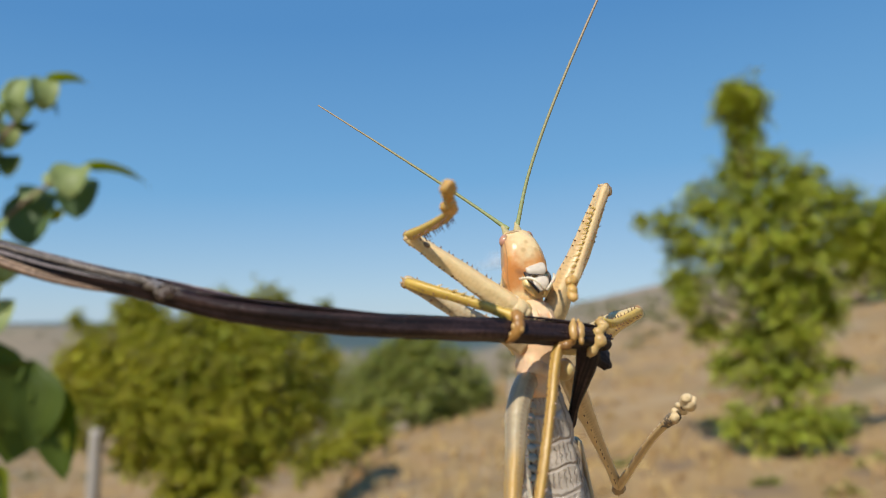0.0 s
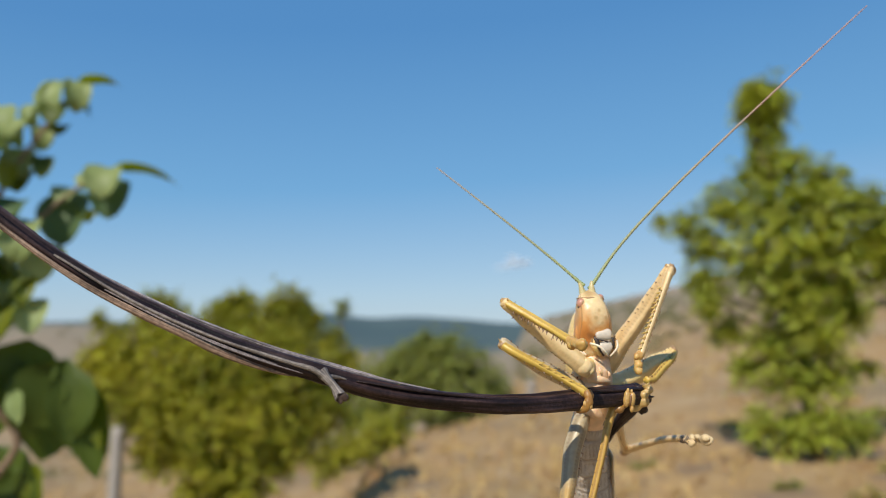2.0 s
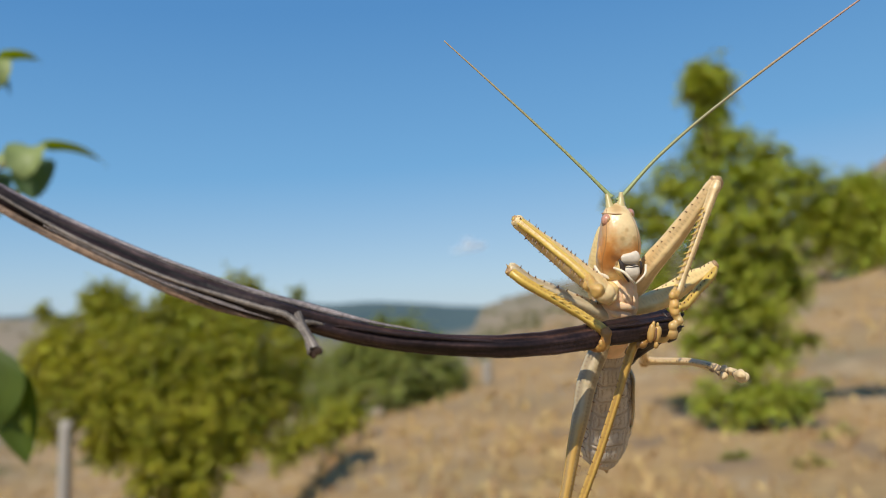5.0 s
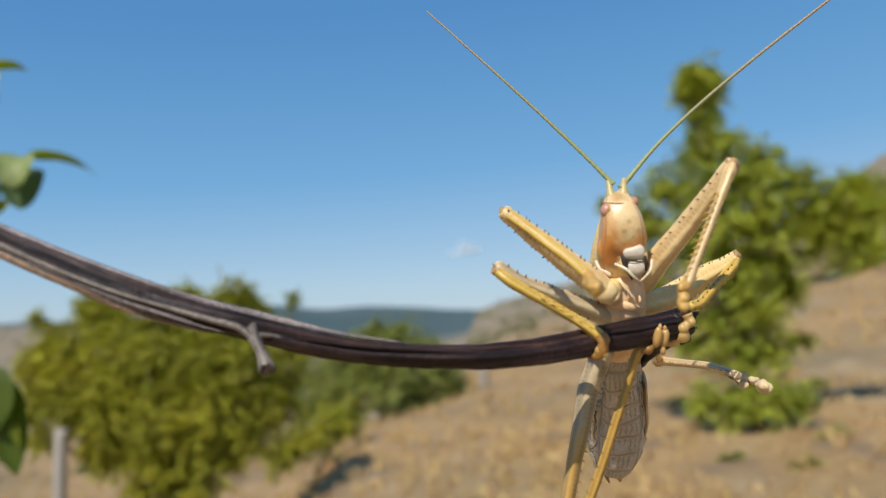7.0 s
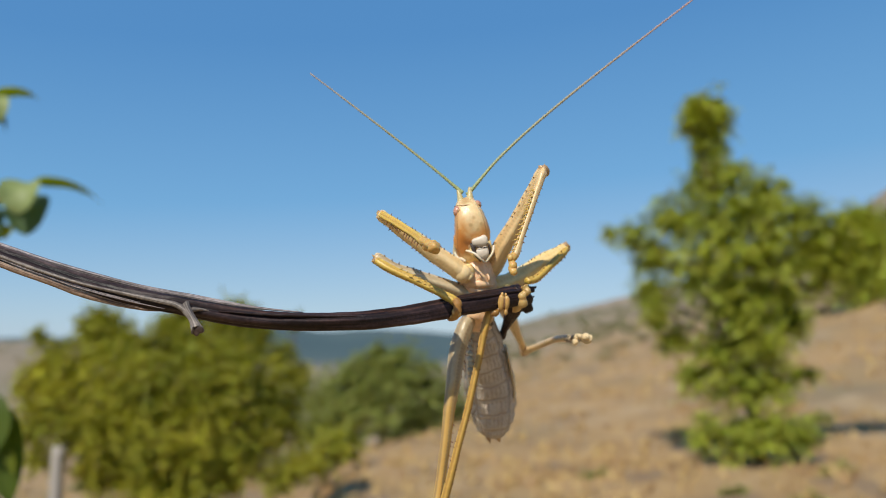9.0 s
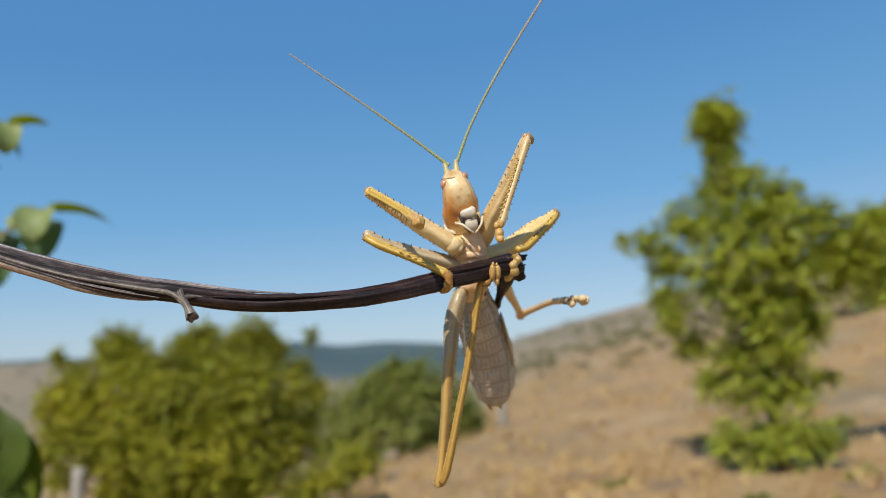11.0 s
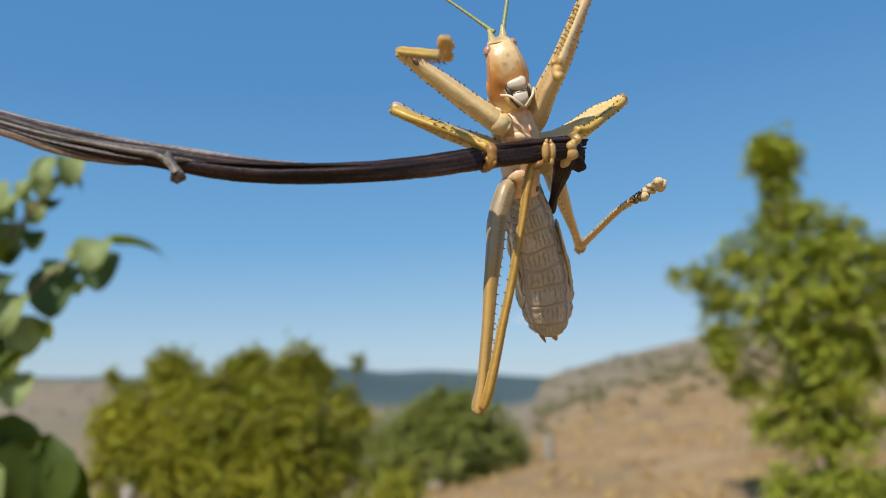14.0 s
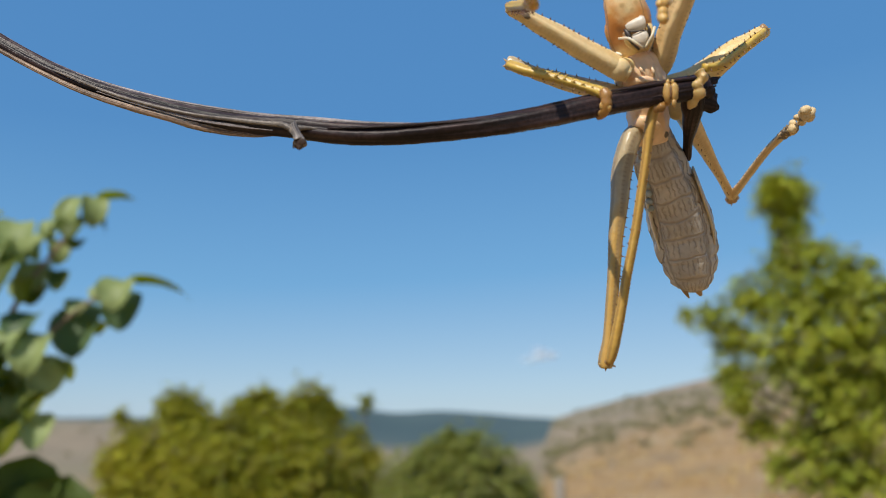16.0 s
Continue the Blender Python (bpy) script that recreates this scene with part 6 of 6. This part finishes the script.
# ---- what moves ----
def motions():
    body = [
    (0, pose(0.01874, 0.15491, 1.48803, -25.18, 0.67, 0.49)),
    (0.5, pose(0.02227, 0.16425, 1.47584, -22.50, 0.58, -2.18)),
    (1, pose(0.00631, 0.16634, 1.48906, -20.02, 0.04, 0.34)),
    (1.5, pose(0.00815, 0.17961, 1.49137, -15.22, 1.67, 2.09)),
    (2, pose(0.01719, 0.19942, 1.48216, -5.08, 6.67, 5.32)),
    (2.5, pose(0.02848, 0.19731, 1.48325, -1.04, 7.88, 3.81)),
    (3, pose(0.03659, 0.18970, 1.48200, 3.78, 8.88, 2.93)),
    (3.5, pose(0.04051, 0.18000, 1.48534, 4.78, 9.26, 1.28)),
    (4, pose(0.04496, 0.18006, 1.48645, 6.95, 9.16, 0.45)),
    (6.5, pose(0.05570, 0.16021, 1.48640, 9.65, 8.60, -3.09)),
    (7, pose(0.05663, 0.15734, 1.49075, 11.13, 8.75, -4.50)),
    (7.5, pose(0.06390, 0.16131, 1.49345, 11.13, 8.74, -3.75)),
    (8, pose(0.06049, 0.16708, 1.50031, 6.65, 6.76, -3.74)),
    (8.5, pose(0.03555, 0.19828, 1.50992, 5.76, 4.23, -1.75)),
    (11, pose(0.03070, 0.19840, 1.52956, 9.13, 1.46, -1.39)),
    (11.5, pose(0.01946, 0.20829, 1.54075, 9.70, 0.12, 0.51)),
    (12, pose(0.01269, 0.20580, 1.54033, 9.45, 0.54, 0.31)),
    (12.5, pose(0.01181, 0.19539, 1.54869, 10.08, 0.80, 1.89)),
    (13, pose(0.02497, 0.18278, 1.55523, 10.83, 1.49, 0.72)),
    (13.5, pose(0.02627, 0.17099, 1.55980, 9.83, 1.53, 0.21)),
    (14, pose(0.03332, 0.16265, 1.56656, 8.60, 0.77, -2.19)),
    (14.5, pose(0.04230, 0.15731, 1.57873, 12.53, 0.31, -7.73)),
    (15, pose(0.03959, 0.15570, 1.57887, 11.54, 0.57, -8.05)),
    (15.5, pose(0.03415, 0.15866, 1.58554, 12.09, 2.71, -10.38)),
    (16, pose(0.04319, 0.14861, 1.58337, 12.91, 2.68, -16.61)),
    ]
    walk(cricket, body)
    walk(stalk, body)
    walk(trailing_femur, [
    (0, pose(-0.00700, -0.00900, 0.00000, 180.00, -71.59, 65.90)),
    (0.5, pose(-0.00700, -0.00900, 0.00000, -180.00, -71.82, 67.09)),
    (1, pose(-0.00700, -0.00900, 0.00000, 180.00, -71.74, 66.91)),
    (1.5, pose(-0.00700, -0.00900, 0.00000, 180.00, -72.68, 66.32)),
    (2, pose(-0.00700, -0.00900, 0.00000, 180.00, -72.06, 66.48)),
    (2.5, pose(-0.00700, -0.00900, 0.00000, 180.00, -71.53, 66.96)),
    (3, pose(-0.00700, -0.00900, 0.00000, 180.00, -70.96, 67.29)),
    (3.5, pose(-0.00700, -0.00900, 0.00000, 180.00, -70.44, 67.79)),
    (4, pose(-0.00700, -0.00900, 0.00000, 180.00, -69.90, 68.24)),
    (6.5, pose(-0.00700, -0.00900, 0.00000, -180.00, -67.46, 71.36)),
    (7, pose(-0.00700, -0.00900, 0.00000, 180.00, -66.91, 71.78)),
    (7.5, pose(-0.00700, -0.00900, 0.00000, -180.00, -66.43, 72.42)),
    (8, pose(-0.00700, -0.00900, 0.00000, 180.00, -65.87, 72.81)),
    (8.5, pose(-0.00700, -0.00900, 0.00000, -180.00, -65.55, 74.03)),
    (11, pose(-0.00700, -0.00900, 0.00000, 180.00, -67.46, 75.59)),
    (11.5, pose(-0.00700, -0.00900, 0.00000, -180.00, -68.46, 75.95)),
    (12, pose(-0.00700, -0.00900, 0.00000, 180.00, -68.42, 76.70)),
    (12.5, pose(-0.00700, -0.00900, 0.00000, -180.00, -68.21, 74.75)),
    (13, pose(-0.00700, -0.00900, 0.00000, 180.00, -67.08, 75.54)),
    (13.5, pose(-0.00700, -0.00900, 0.00000, -180.00, -66.73, 75.02)),
    (14, pose(-0.00700, -0.00900, 0.00000, 180.00, -65.65, 75.58)),
    (14.5, pose(-0.00700, -0.00900, 0.00000, 180.00, -66.67, 78.36)),
    (15, pose(-0.00700, -0.00900, 0.00000, -180.00, -65.16, 76.62)),
    (15.5, pose(-0.00700, -0.00900, 0.00000, 180.00, -64.95, 76.98)),
    (16, pose(-0.00700, -0.00900, 0.00000, 180.00, -66.19, 76.23)),
    ])
    walk(trailing_tibia, [
    (0, pose(0.00856, 0.02578, -0.01268, 0.00, -84.95, 96.03)),
    (0.5, pose(0.00785, 0.02613, -0.01252, -0.00, -82.81, 94.29)),
    (1, pose(0.00795, 0.02606, -0.01257, 0.00, -81.49, 96.72)),
    (1.5, pose(0.00839, 0.02610, -0.01195, 0.00, -82.51, 97.06)),
    (2, pose(0.00824, 0.02602, -0.01236, 0.00, -82.76, 98.75)),
    (2.5, pose(0.00790, 0.02604, -0.01272, 0.00, -82.36, 99.24)),
    (3, pose(0.00765, 0.02601, -0.01309, 0.00, -82.74, 100.34)),
    (3.5, pose(0.00730, 0.02602, -0.01344, -0.00, -82.44, 100.97)),
    (4, pose(0.00698, 0.02602, -0.01379, -0.00, -81.82, 101.74)),
    (6.5, pose(0.00485, 0.02614, -0.01539, 0.00, -81.47, 103.64)),
    (7, pose(0.00455, 0.02608, -0.01575, 0.00, -81.26, 104.64)),
    (7.5, pose(0.00411, 0.02608, -0.01606, 0.00, -80.68, 105.11)),
    (8, pose(0.00382, 0.02600, -0.01641, 0.00, -79.38, 106.28)),
    (8.5, pose(0.00306, 0.02614, -0.01662, 0.00, -78.90, 105.38)),
    (11, pose(0.00223, 0.02692, -0.01539, 0.00, -79.76, 107.42)),
    (11.5, pose(0.00207, 0.02722, -0.01474, 0.00, -79.96, 107.11)),
    (12, pose(0.00159, 0.02732, -0.01476, 0.00, -79.73, 106.89)),
    (12.5, pose(0.00281, 0.02698, -0.01491, 0.00, -79.20, 105.53)),
    (13, pose(0.00223, 0.02681, -0.01563, 0.00, -78.50, 106.74)),
    (13.5, pose(0.00254, 0.02664, -0.01587, -0.00, -77.65, 106.76)),
    (14, pose(0.00211, 0.02644, -0.01656, 0.00, -74.53, 108.79)),
    (14.5, pose(0.00043, 0.02707, -0.01588, 0.00, -74.44, 111.75)),
    (15, pose(0.00143, 0.02646, -0.01687, 0.00, -72.75, 110.52)),
    (15.5, pose(0.00120, 0.02644, -0.01700, 0.00, -71.92, 110.59)),
    (16, pose(0.00174, 0.02667, -0.01621, 0.00, -73.21, 109.91)),
    ])
    walk(folded_tibia, [
    (0, pose(-0.00020, -0.02580, 0.02950, 160.94, -5.02, -88.27)),
    (0.5, pose(-0.00020, -0.02580, 0.02950, 160.87, 8.82, -93.04)),
    (1, pose(-0.00020, -0.02580, 0.02950, 160.11, -3.84, -88.61)),
    (1.5, pose(-0.00020, -0.02580, 0.02950, 161.45, -9.65, -86.78)),
    (2, pose(-0.00020, -0.02580, 0.02950, 160.66, -13.50, -85.32)),
    (2.5, pose(-0.00020, -0.02580, 0.02950, 169.84, 5.09, -90.91)),
    (3, pose(-0.00020, -0.02580, 0.02950, 160.33, -20.29, -82.93)),
    (3.5, pose(-0.00020, -0.02580, 0.02950, 163.76, -15.61, -85.52)),
    (4, pose(-0.00020, -0.02580, 0.02950, 165.87, -11.08, -87.23)),
    (6.5, pose(-0.00020, -0.02580, 0.02950, 161.41, -19.50, -83.60)),
    (7, pose(-0.00020, -0.02580, 0.02950, 160.01, -23.16, -81.86)),
    (7.5, pose(-0.00020, -0.02580, 0.02950, 165.14, -17.06, -85.55)),
    (8, pose(-0.00020, -0.02580, 0.02950, 157.62, -30.00, -78.36)),
    (8.5, pose(-0.00020, -0.02580, 0.02950, 161.65, -23.33, -82.52)),
    (11, pose(-0.00020, -0.02580, 0.02950, 160.06, -25.09, -81.26)),
    (11.5, pose(-0.00020, -0.02580, 0.02950, 157.93, -29.30, -78.78)),
    (12, pose(-0.00020, -0.02580, 0.02950, 160.99, -27.57, -80.94)),
    (12.5, pose(-0.00020, -0.02580, 0.02950, 160.88, -25.97, -81.37)),
    (13, pose(-0.00020, -0.02580, 0.02950, 159.84, -26.69, -80.64)),
    (13.5, pose(-0.00020, -0.02580, 0.02950, 159.21, -26.62, -80.34)),
    (14, pose(-0.00020, -0.02580, 0.02950, 156.60, -34.65, -76.18)),
    (14.5, pose(-0.00020, -0.02580, 0.02950, 154.89, -27.32, -77.86)),
    (15, pose(-0.00020, -0.02580, 0.02950, 157.81, -29.34, -78.70)),
    (15.5, pose(-0.00020, -0.02580, 0.02950, 156.44, -31.62, -77.13)),
    (16, pose(-0.00020, -0.02580, 0.02950, 156.39, -30.04, -77.66)),
    ])
    walk(raised_femur, [
    (0, pose(-0.01600, -0.02137, 0.00484, 64.50, 8.92, -71.99)),
    (0.5, pose(-0.01600, -0.02137, 0.00484, 62.49, 8.26, -74.58)),
    (1, pose(-0.01600, -0.02137, 0.00484, 64.14, 8.86, -72.37)),
    (1.5, pose(-0.01600, -0.02137, 0.00484, 60.37, 6.74, -78.34)),
    (2, pose(-0.01600, -0.02137, 0.00484, 59.97, 3.77, -83.51)),
    (2.5, pose(-0.01600, -0.02137, 0.00484, 59.77, 3.85, -83.42)),
    (3, pose(-0.01600, -0.02137, 0.00484, 60.60, 5.08, -81.06)),
    (3.5, pose(-0.01600, -0.02137, 0.00484, 60.32, 4.34, -82.45)),
    (4, pose(-0.01600, -0.02137, 0.00484, 60.07, 4.67, -81.94)),
    (6.5, pose(-0.01600, -0.02137, 0.00484, 59.85, 5.13, -81.24)),
    (7, pose(-0.01600, -0.02137, 0.00484, 59.37, 5.23, -81.25)),
    (7.5, pose(-0.01600, -0.02137, 0.00484, 59.48, 3.65, -83.84)),
    (8, pose(-0.01600, -0.02137, 0.00484, 58.28, 1.51, -87.56)),
    (8.5, pose(-0.01600, -0.02137, 0.00484, 58.46, 6.00, -80.34)),
    (11, pose(-0.01600, -0.02137, 0.00484, 57.90, 4.35, -83.10)),
    (11.5, pose(-0.01600, -0.02137, 0.00484, 58.47, 9.71, -74.63)),
    (12, pose(-0.01600, -0.02137, 0.00484, 57.79, 6.19, -80.29)),
    (12.5, pose(-0.01600, -0.02137, 0.00484, 58.35, 7.04, -78.75)),
    (13, pose(-0.01600, -0.02137, 0.00484, 57.39, 7.56, -78.38)),
    (13.5, pose(-0.01600, -0.02137, 0.00484, 57.92, 7.96, -77.55)),
    (14, pose(-0.01600, -0.02137, 0.00484, 57.11, 9.66, -75.45)),
    (14.5, pose(-0.01600, -0.02137, 0.00484, 57.59, 10.48, -74.00)),
    (15, pose(-0.01600, -0.02137, 0.00484, 57.74, 10.83, -73.43)),
    (15.5, pose(-0.01600, -0.02137, 0.00484, 60.61, 11.53, -70.46)),
    (16, pose(-0.01600, -0.02137, 0.00484, 60.13, 12.15, -69.87)),
    ])
    walk(raised_tibia, [
    (0, pose(-0.03674, -0.02986, 0.01537, -180.00, -72.92, -64.26)),
    (0.5, pose(-0.03673, -0.02880, 0.01616, 180.00, -65.53, -34.60)),
    (1, pose(-0.03673, -0.02971, 0.01551, -180.00, -65.42, -50.50)),
    (1.5, pose(-0.03679, -0.02713, 0.01700, 180.00, -68.39, -49.80)),
    (2, pose(-0.03721, -0.02461, 0.01721, 180.00, -65.85, -39.56)),
    (2.5, pose(-0.03716, -0.02466, 0.01728, 180.00, -66.89, -39.30)),
    (3, pose(-0.03714, -0.02579, 0.01695, 180.00, -70.26, -41.57)),
    (3.5, pose(-0.03720, -0.02512, 0.01707, 180.00, -61.89, -33.43)),
    (4, pose(-0.03711, -0.02538, 0.01716, -180.00, -62.62, -35.41)),
    (6.5, pose(-0.03699, -0.02573, 0.01723, -180.00, -63.40, -30.73)),
    (7, pose(-0.03688, -0.02575, 0.01741, 180.00, -65.09, -30.92)),
    (7.5, pose(-0.03712, -0.02446, 0.01739, -180.00, -62.37, -24.50)),
    (8, pose(-0.03703, -0.02262, 0.01786, 180.00, -62.53, -32.59)),
    (8.5, pose(-0.03658, -0.02625, 0.01773, -180.00, -71.57, -53.32)),
    (11, pose(-0.03670, -0.02489, 0.01796, 180.00, -70.51, -51.43)),
    (11.5, pose(-0.03577, -0.02907, 0.01761, -180.00, -72.07, -53.00)),
    (12, pose(-0.03641, -0.02631, 0.01796, 180.00, -72.23, -52.04)),
    (12.5, pose(-0.03636, -0.02705, 0.01774, -180.00, -69.84, -54.58)),
    (13, pose(-0.03607, -0.02730, 0.01807, 180.00, -71.27, -56.77)),
    (13.5, pose(-0.03609, -0.02768, 0.01787, 180.00, -72.44, -59.32)),
    (14, pose(-0.03556, -0.02878, 0.01810, 180.00, -73.77, -56.07)),
    (14.5, pose(-0.03543, -0.02946, 0.01789, 180.00, -76.49, -71.04)),
    (15, pose(-0.03536, -0.02972, 0.01783, 180.00, -74.59, -70.77)),
    (15.5, pose(-0.03552, -0.03088, 0.01675, 180.00, -76.23, -67.67)),
    (16, pose(-0.03527, -0.03120, 0.01690, 180.00, -73.38, -63.91)),
    ])
    walk(raised_foot, [
    (0, pose(-0.02886, -0.04622, 0.00979, 115.77, -59.58, -29.24)),
    (0.5, pose(-0.02250, -0.03862, 0.00829, -107.36, -26.20, -144.71)),
    (1, pose(-0.02574, -0.04304, 0.00761, -101.15, -34.80, -160.95)),
    (1.5, pose(-0.02539, -0.04062, 0.01000, -103.97, -32.33, -155.05)),
    (2, pose(-0.02384, -0.03565, 0.00944, -111.78, -50.33, -152.56)),
    (2.5, pose(-0.02363, -0.03573, 0.00982, -112.01, -53.94, -153.43)),
    (3, pose(-0.02376, -0.03766, 0.01053, -111.83, -59.63, -155.09)),
    (3.5, pose(-0.02322, -0.03435, 0.00812, -139.23, -67.20, -128.48)),
    (4, pose(-0.02335, -0.03515, 0.00842, -130.78, -66.31, -136.71)),
    (6.5, pose(-0.02239, -0.03442, 0.00872, -122.07, -65.95, -145.55)),
    (7, pose(-0.02210, -0.03461, 0.00940, -109.11, -56.73, -157.49)),
    (7.5, pose(-0.02180, -0.03144, 0.00858, -118.03, -61.47, -148.79)),
    (8, pose(-0.02282, -0.03169, 0.00909, -120.35, -55.97, -144.76)),
    (8.5, pose(-0.02581, -0.04070, 0.01172, -103.26, -23.09, -149.00)),
    (11, pose(-0.02554, -0.03889, 0.01162, -104.89, -30.91, -152.63)),
    (11.5, pose(-0.02489, -0.04351, 0.01176, -108.23, -35.83, -150.64)),
    (12, pose(-0.02528, -0.04058, 0.01217, -108.81, -32.74, -147.80)),
    (12.5, pose(-0.02603, -0.04158, 0.01119, -107.84, -32.87, -149.34)),
    (13, pose(-0.02621, -0.04235, 0.01197, -111.89, -36.41, -145.91)),
    (13.5, pose(-0.02685, -0.04326, 0.01214, -104.19, -28.00, -151.69)),
    (14, pose(-0.02538, -0.04392, 0.01279, -91.18, -6.10, -168.98)),
    (14.5, pose(-0.02943, -0.04693, 0.01345, -91.43, -9.63, -171.50)),
    (15, pose(-0.02933, -0.04702, 0.01278, -93.36, -27.44, -172.74)),
    (15.5, pose(-0.02851, -0.04795, 0.01223, -92.78, -16.75, -170.44)),
    (16, pose(-0.02726, -0.04755, 0.01146, -94.36, -10.47, -157.21)),
    ])
    walk(short_feeler, [
    (0, pose(-0.01885, -0.01891, 0.02493, 55.51, 2.41, -86.50)),
    (0.5, pose(-0.01885, -0.01891, 0.02493, 60.38, 3.66, -83.60)),
    (1, pose(-0.01885, -0.01891, 0.02493, 56.76, 3.04, -85.37)),
    (1.5, pose(-0.01885, -0.01891, 0.02493, 54.64, -0.24, -90.34)),
    (2, pose(-0.01885, -0.01891, 0.02493, 55.19, -8.81, -102.43)),
    (2.5, pose(-0.01885, -0.01891, 0.02493, 54.29, -10.35, -104.04)),
    (3, pose(-0.01885, -0.01891, 0.02493, 55.85, -9.08, -103.09)),
    (3.5, pose(-0.01885, -0.01891, 0.02493, 55.78, -9.99, -104.30)),
    (4, pose(-0.01885, -0.01891, 0.02493, 55.30, -9.04, -102.78)),
    (6.5, pose(-0.01885, -0.01891, 0.02493, 54.69, -5.86, -98.20)),
    (7, pose(-0.01885, -0.01891, 0.02493, 54.35, -6.95, -99.57)),
    (7.5, pose(-0.01885, -0.01891, 0.02493, 54.75, -9.64, -103.33)),
    (8, pose(-0.01885, -0.01891, 0.02493, 54.14, -7.48, -100.21)),
    (8.5, pose(-0.01885, -0.01891, 0.02493, 54.93, -5.13, -97.25)),
    (11, pose(-0.01885, -0.01891, 0.02493, 55.17, -3.75, -95.37)),
    (11.5, pose(-0.01885, -0.01891, 0.02493, 53.94, -5.61, -97.64)),
    (12, pose(-0.01885, -0.01891, 0.02493, 56.56, -0.86, -91.30)),
    (12.5, pose(-0.01885, -0.01891, 0.02493, 55.89, -1.88, -92.77)),
    (13, pose(-0.01885, -0.01891, 0.02493, 55.73, -6.81, -99.87)),
    (13.5, pose(-0.01885, -0.01891, 0.02493, 53.74, -6.96, -99.39)),
    (14, pose(-0.01885, -0.01891, 0.02493, 53.74, -6.96, -99.39)),
    (14.5, pose(-0.01885, -0.01891, 0.02493, 53.74, -6.96, -99.39)),
    (15, pose(-0.01885, -0.01891, 0.02493, 53.74, -6.96, -99.39)),
    (15.5, pose(-0.01885, -0.01891, 0.02493, 53.74, -6.96, -99.39)),
    (16, pose(-0.01885, -0.01891, 0.02493, 53.74, -6.96, -99.39)),
    ])
    walk(long_feeler, [
    (0, pose(-0.01641, -0.01941, 0.02463, -21.76, 19.03, -97.41)),
    (0.5, pose(-0.01641, -0.01941, 0.02463, -19.28, 14.69, -95.07)),
    (1, pose(-0.01641, -0.01941, 0.02463, -17.97, 12.65, -94.06)),
    (1.5, pose(-0.01641, -0.01941, 0.02463, -24.57, 9.74, -94.43)),
    (2, pose(-0.01641, -0.01941, 0.02463, -36.21, 3.86, -92.82)),
    (2.5, pose(-0.01641, -0.01941, 0.02463, -40.92, 0.92, -90.80)),
    (3, pose(-0.01641, -0.01941, 0.02463, -38.66, -2.84, -87.73)),
    (3.5, pose(-0.01641, -0.01941, 0.02463, -45.51, -3.92, -86.02)),
    (4, pose(-0.01641, -0.01941, 0.02463, -45.42, -5.33, -84.61)),
    (6.5, pose(-0.01641, -0.01941, 0.02463, -42.44, -10.70, -80.37)),
    (7, pose(-0.01641, -0.01941, 0.02463, -43.38, -11.59, -79.25)),
    (7.5, pose(-0.01641, -0.01941, 0.02463, -43.87, -11.43, -79.21)),
    (8, pose(-0.01641, -0.01941, 0.02463, -42.72, -8.97, -81.81)),
    (8.5, pose(-0.01641, -0.01941, 0.02463, -46.08, -4.43, -85.42)),
    (11, pose(-0.01641, -0.01941, 0.02463, -28.33, -10.00, -84.65)),
    (11.5, pose(-0.01641, -0.01941, 0.02463, -23.86, -7.78, -86.57)),
    (12, pose(-0.01641, -0.01941, 0.02463, -22.36, -9.21, -86.23)),
    (12.5, pose(-0.01641, -0.01941, 0.02463, -16.20, -11.43, -86.71)),
    (13, pose(-0.01641, -0.01941, 0.02463, -13.33, -14.68, -86.56)),
    (13.5, pose(-0.01641, -0.01941, 0.02463, -16.05, -17.01, -85.19)),
    (14, pose(-0.01641, -0.01941, 0.02463, -16.05, -17.01, -85.19)),
    (14.5, pose(-0.01641, -0.01941, 0.02463, -16.05, -17.01, -85.19)),
    (15, pose(-0.01641, -0.01941, 0.02463, -16.05, -17.01, -85.19)),
    (15.5, pose(-0.01641, -0.01941, 0.02463, -16.05, -17.01, -85.19)),
    (16, pose(-0.01641, -0.01941, 0.02463, -16.05, -17.01, -85.19)),
    ])


motions()
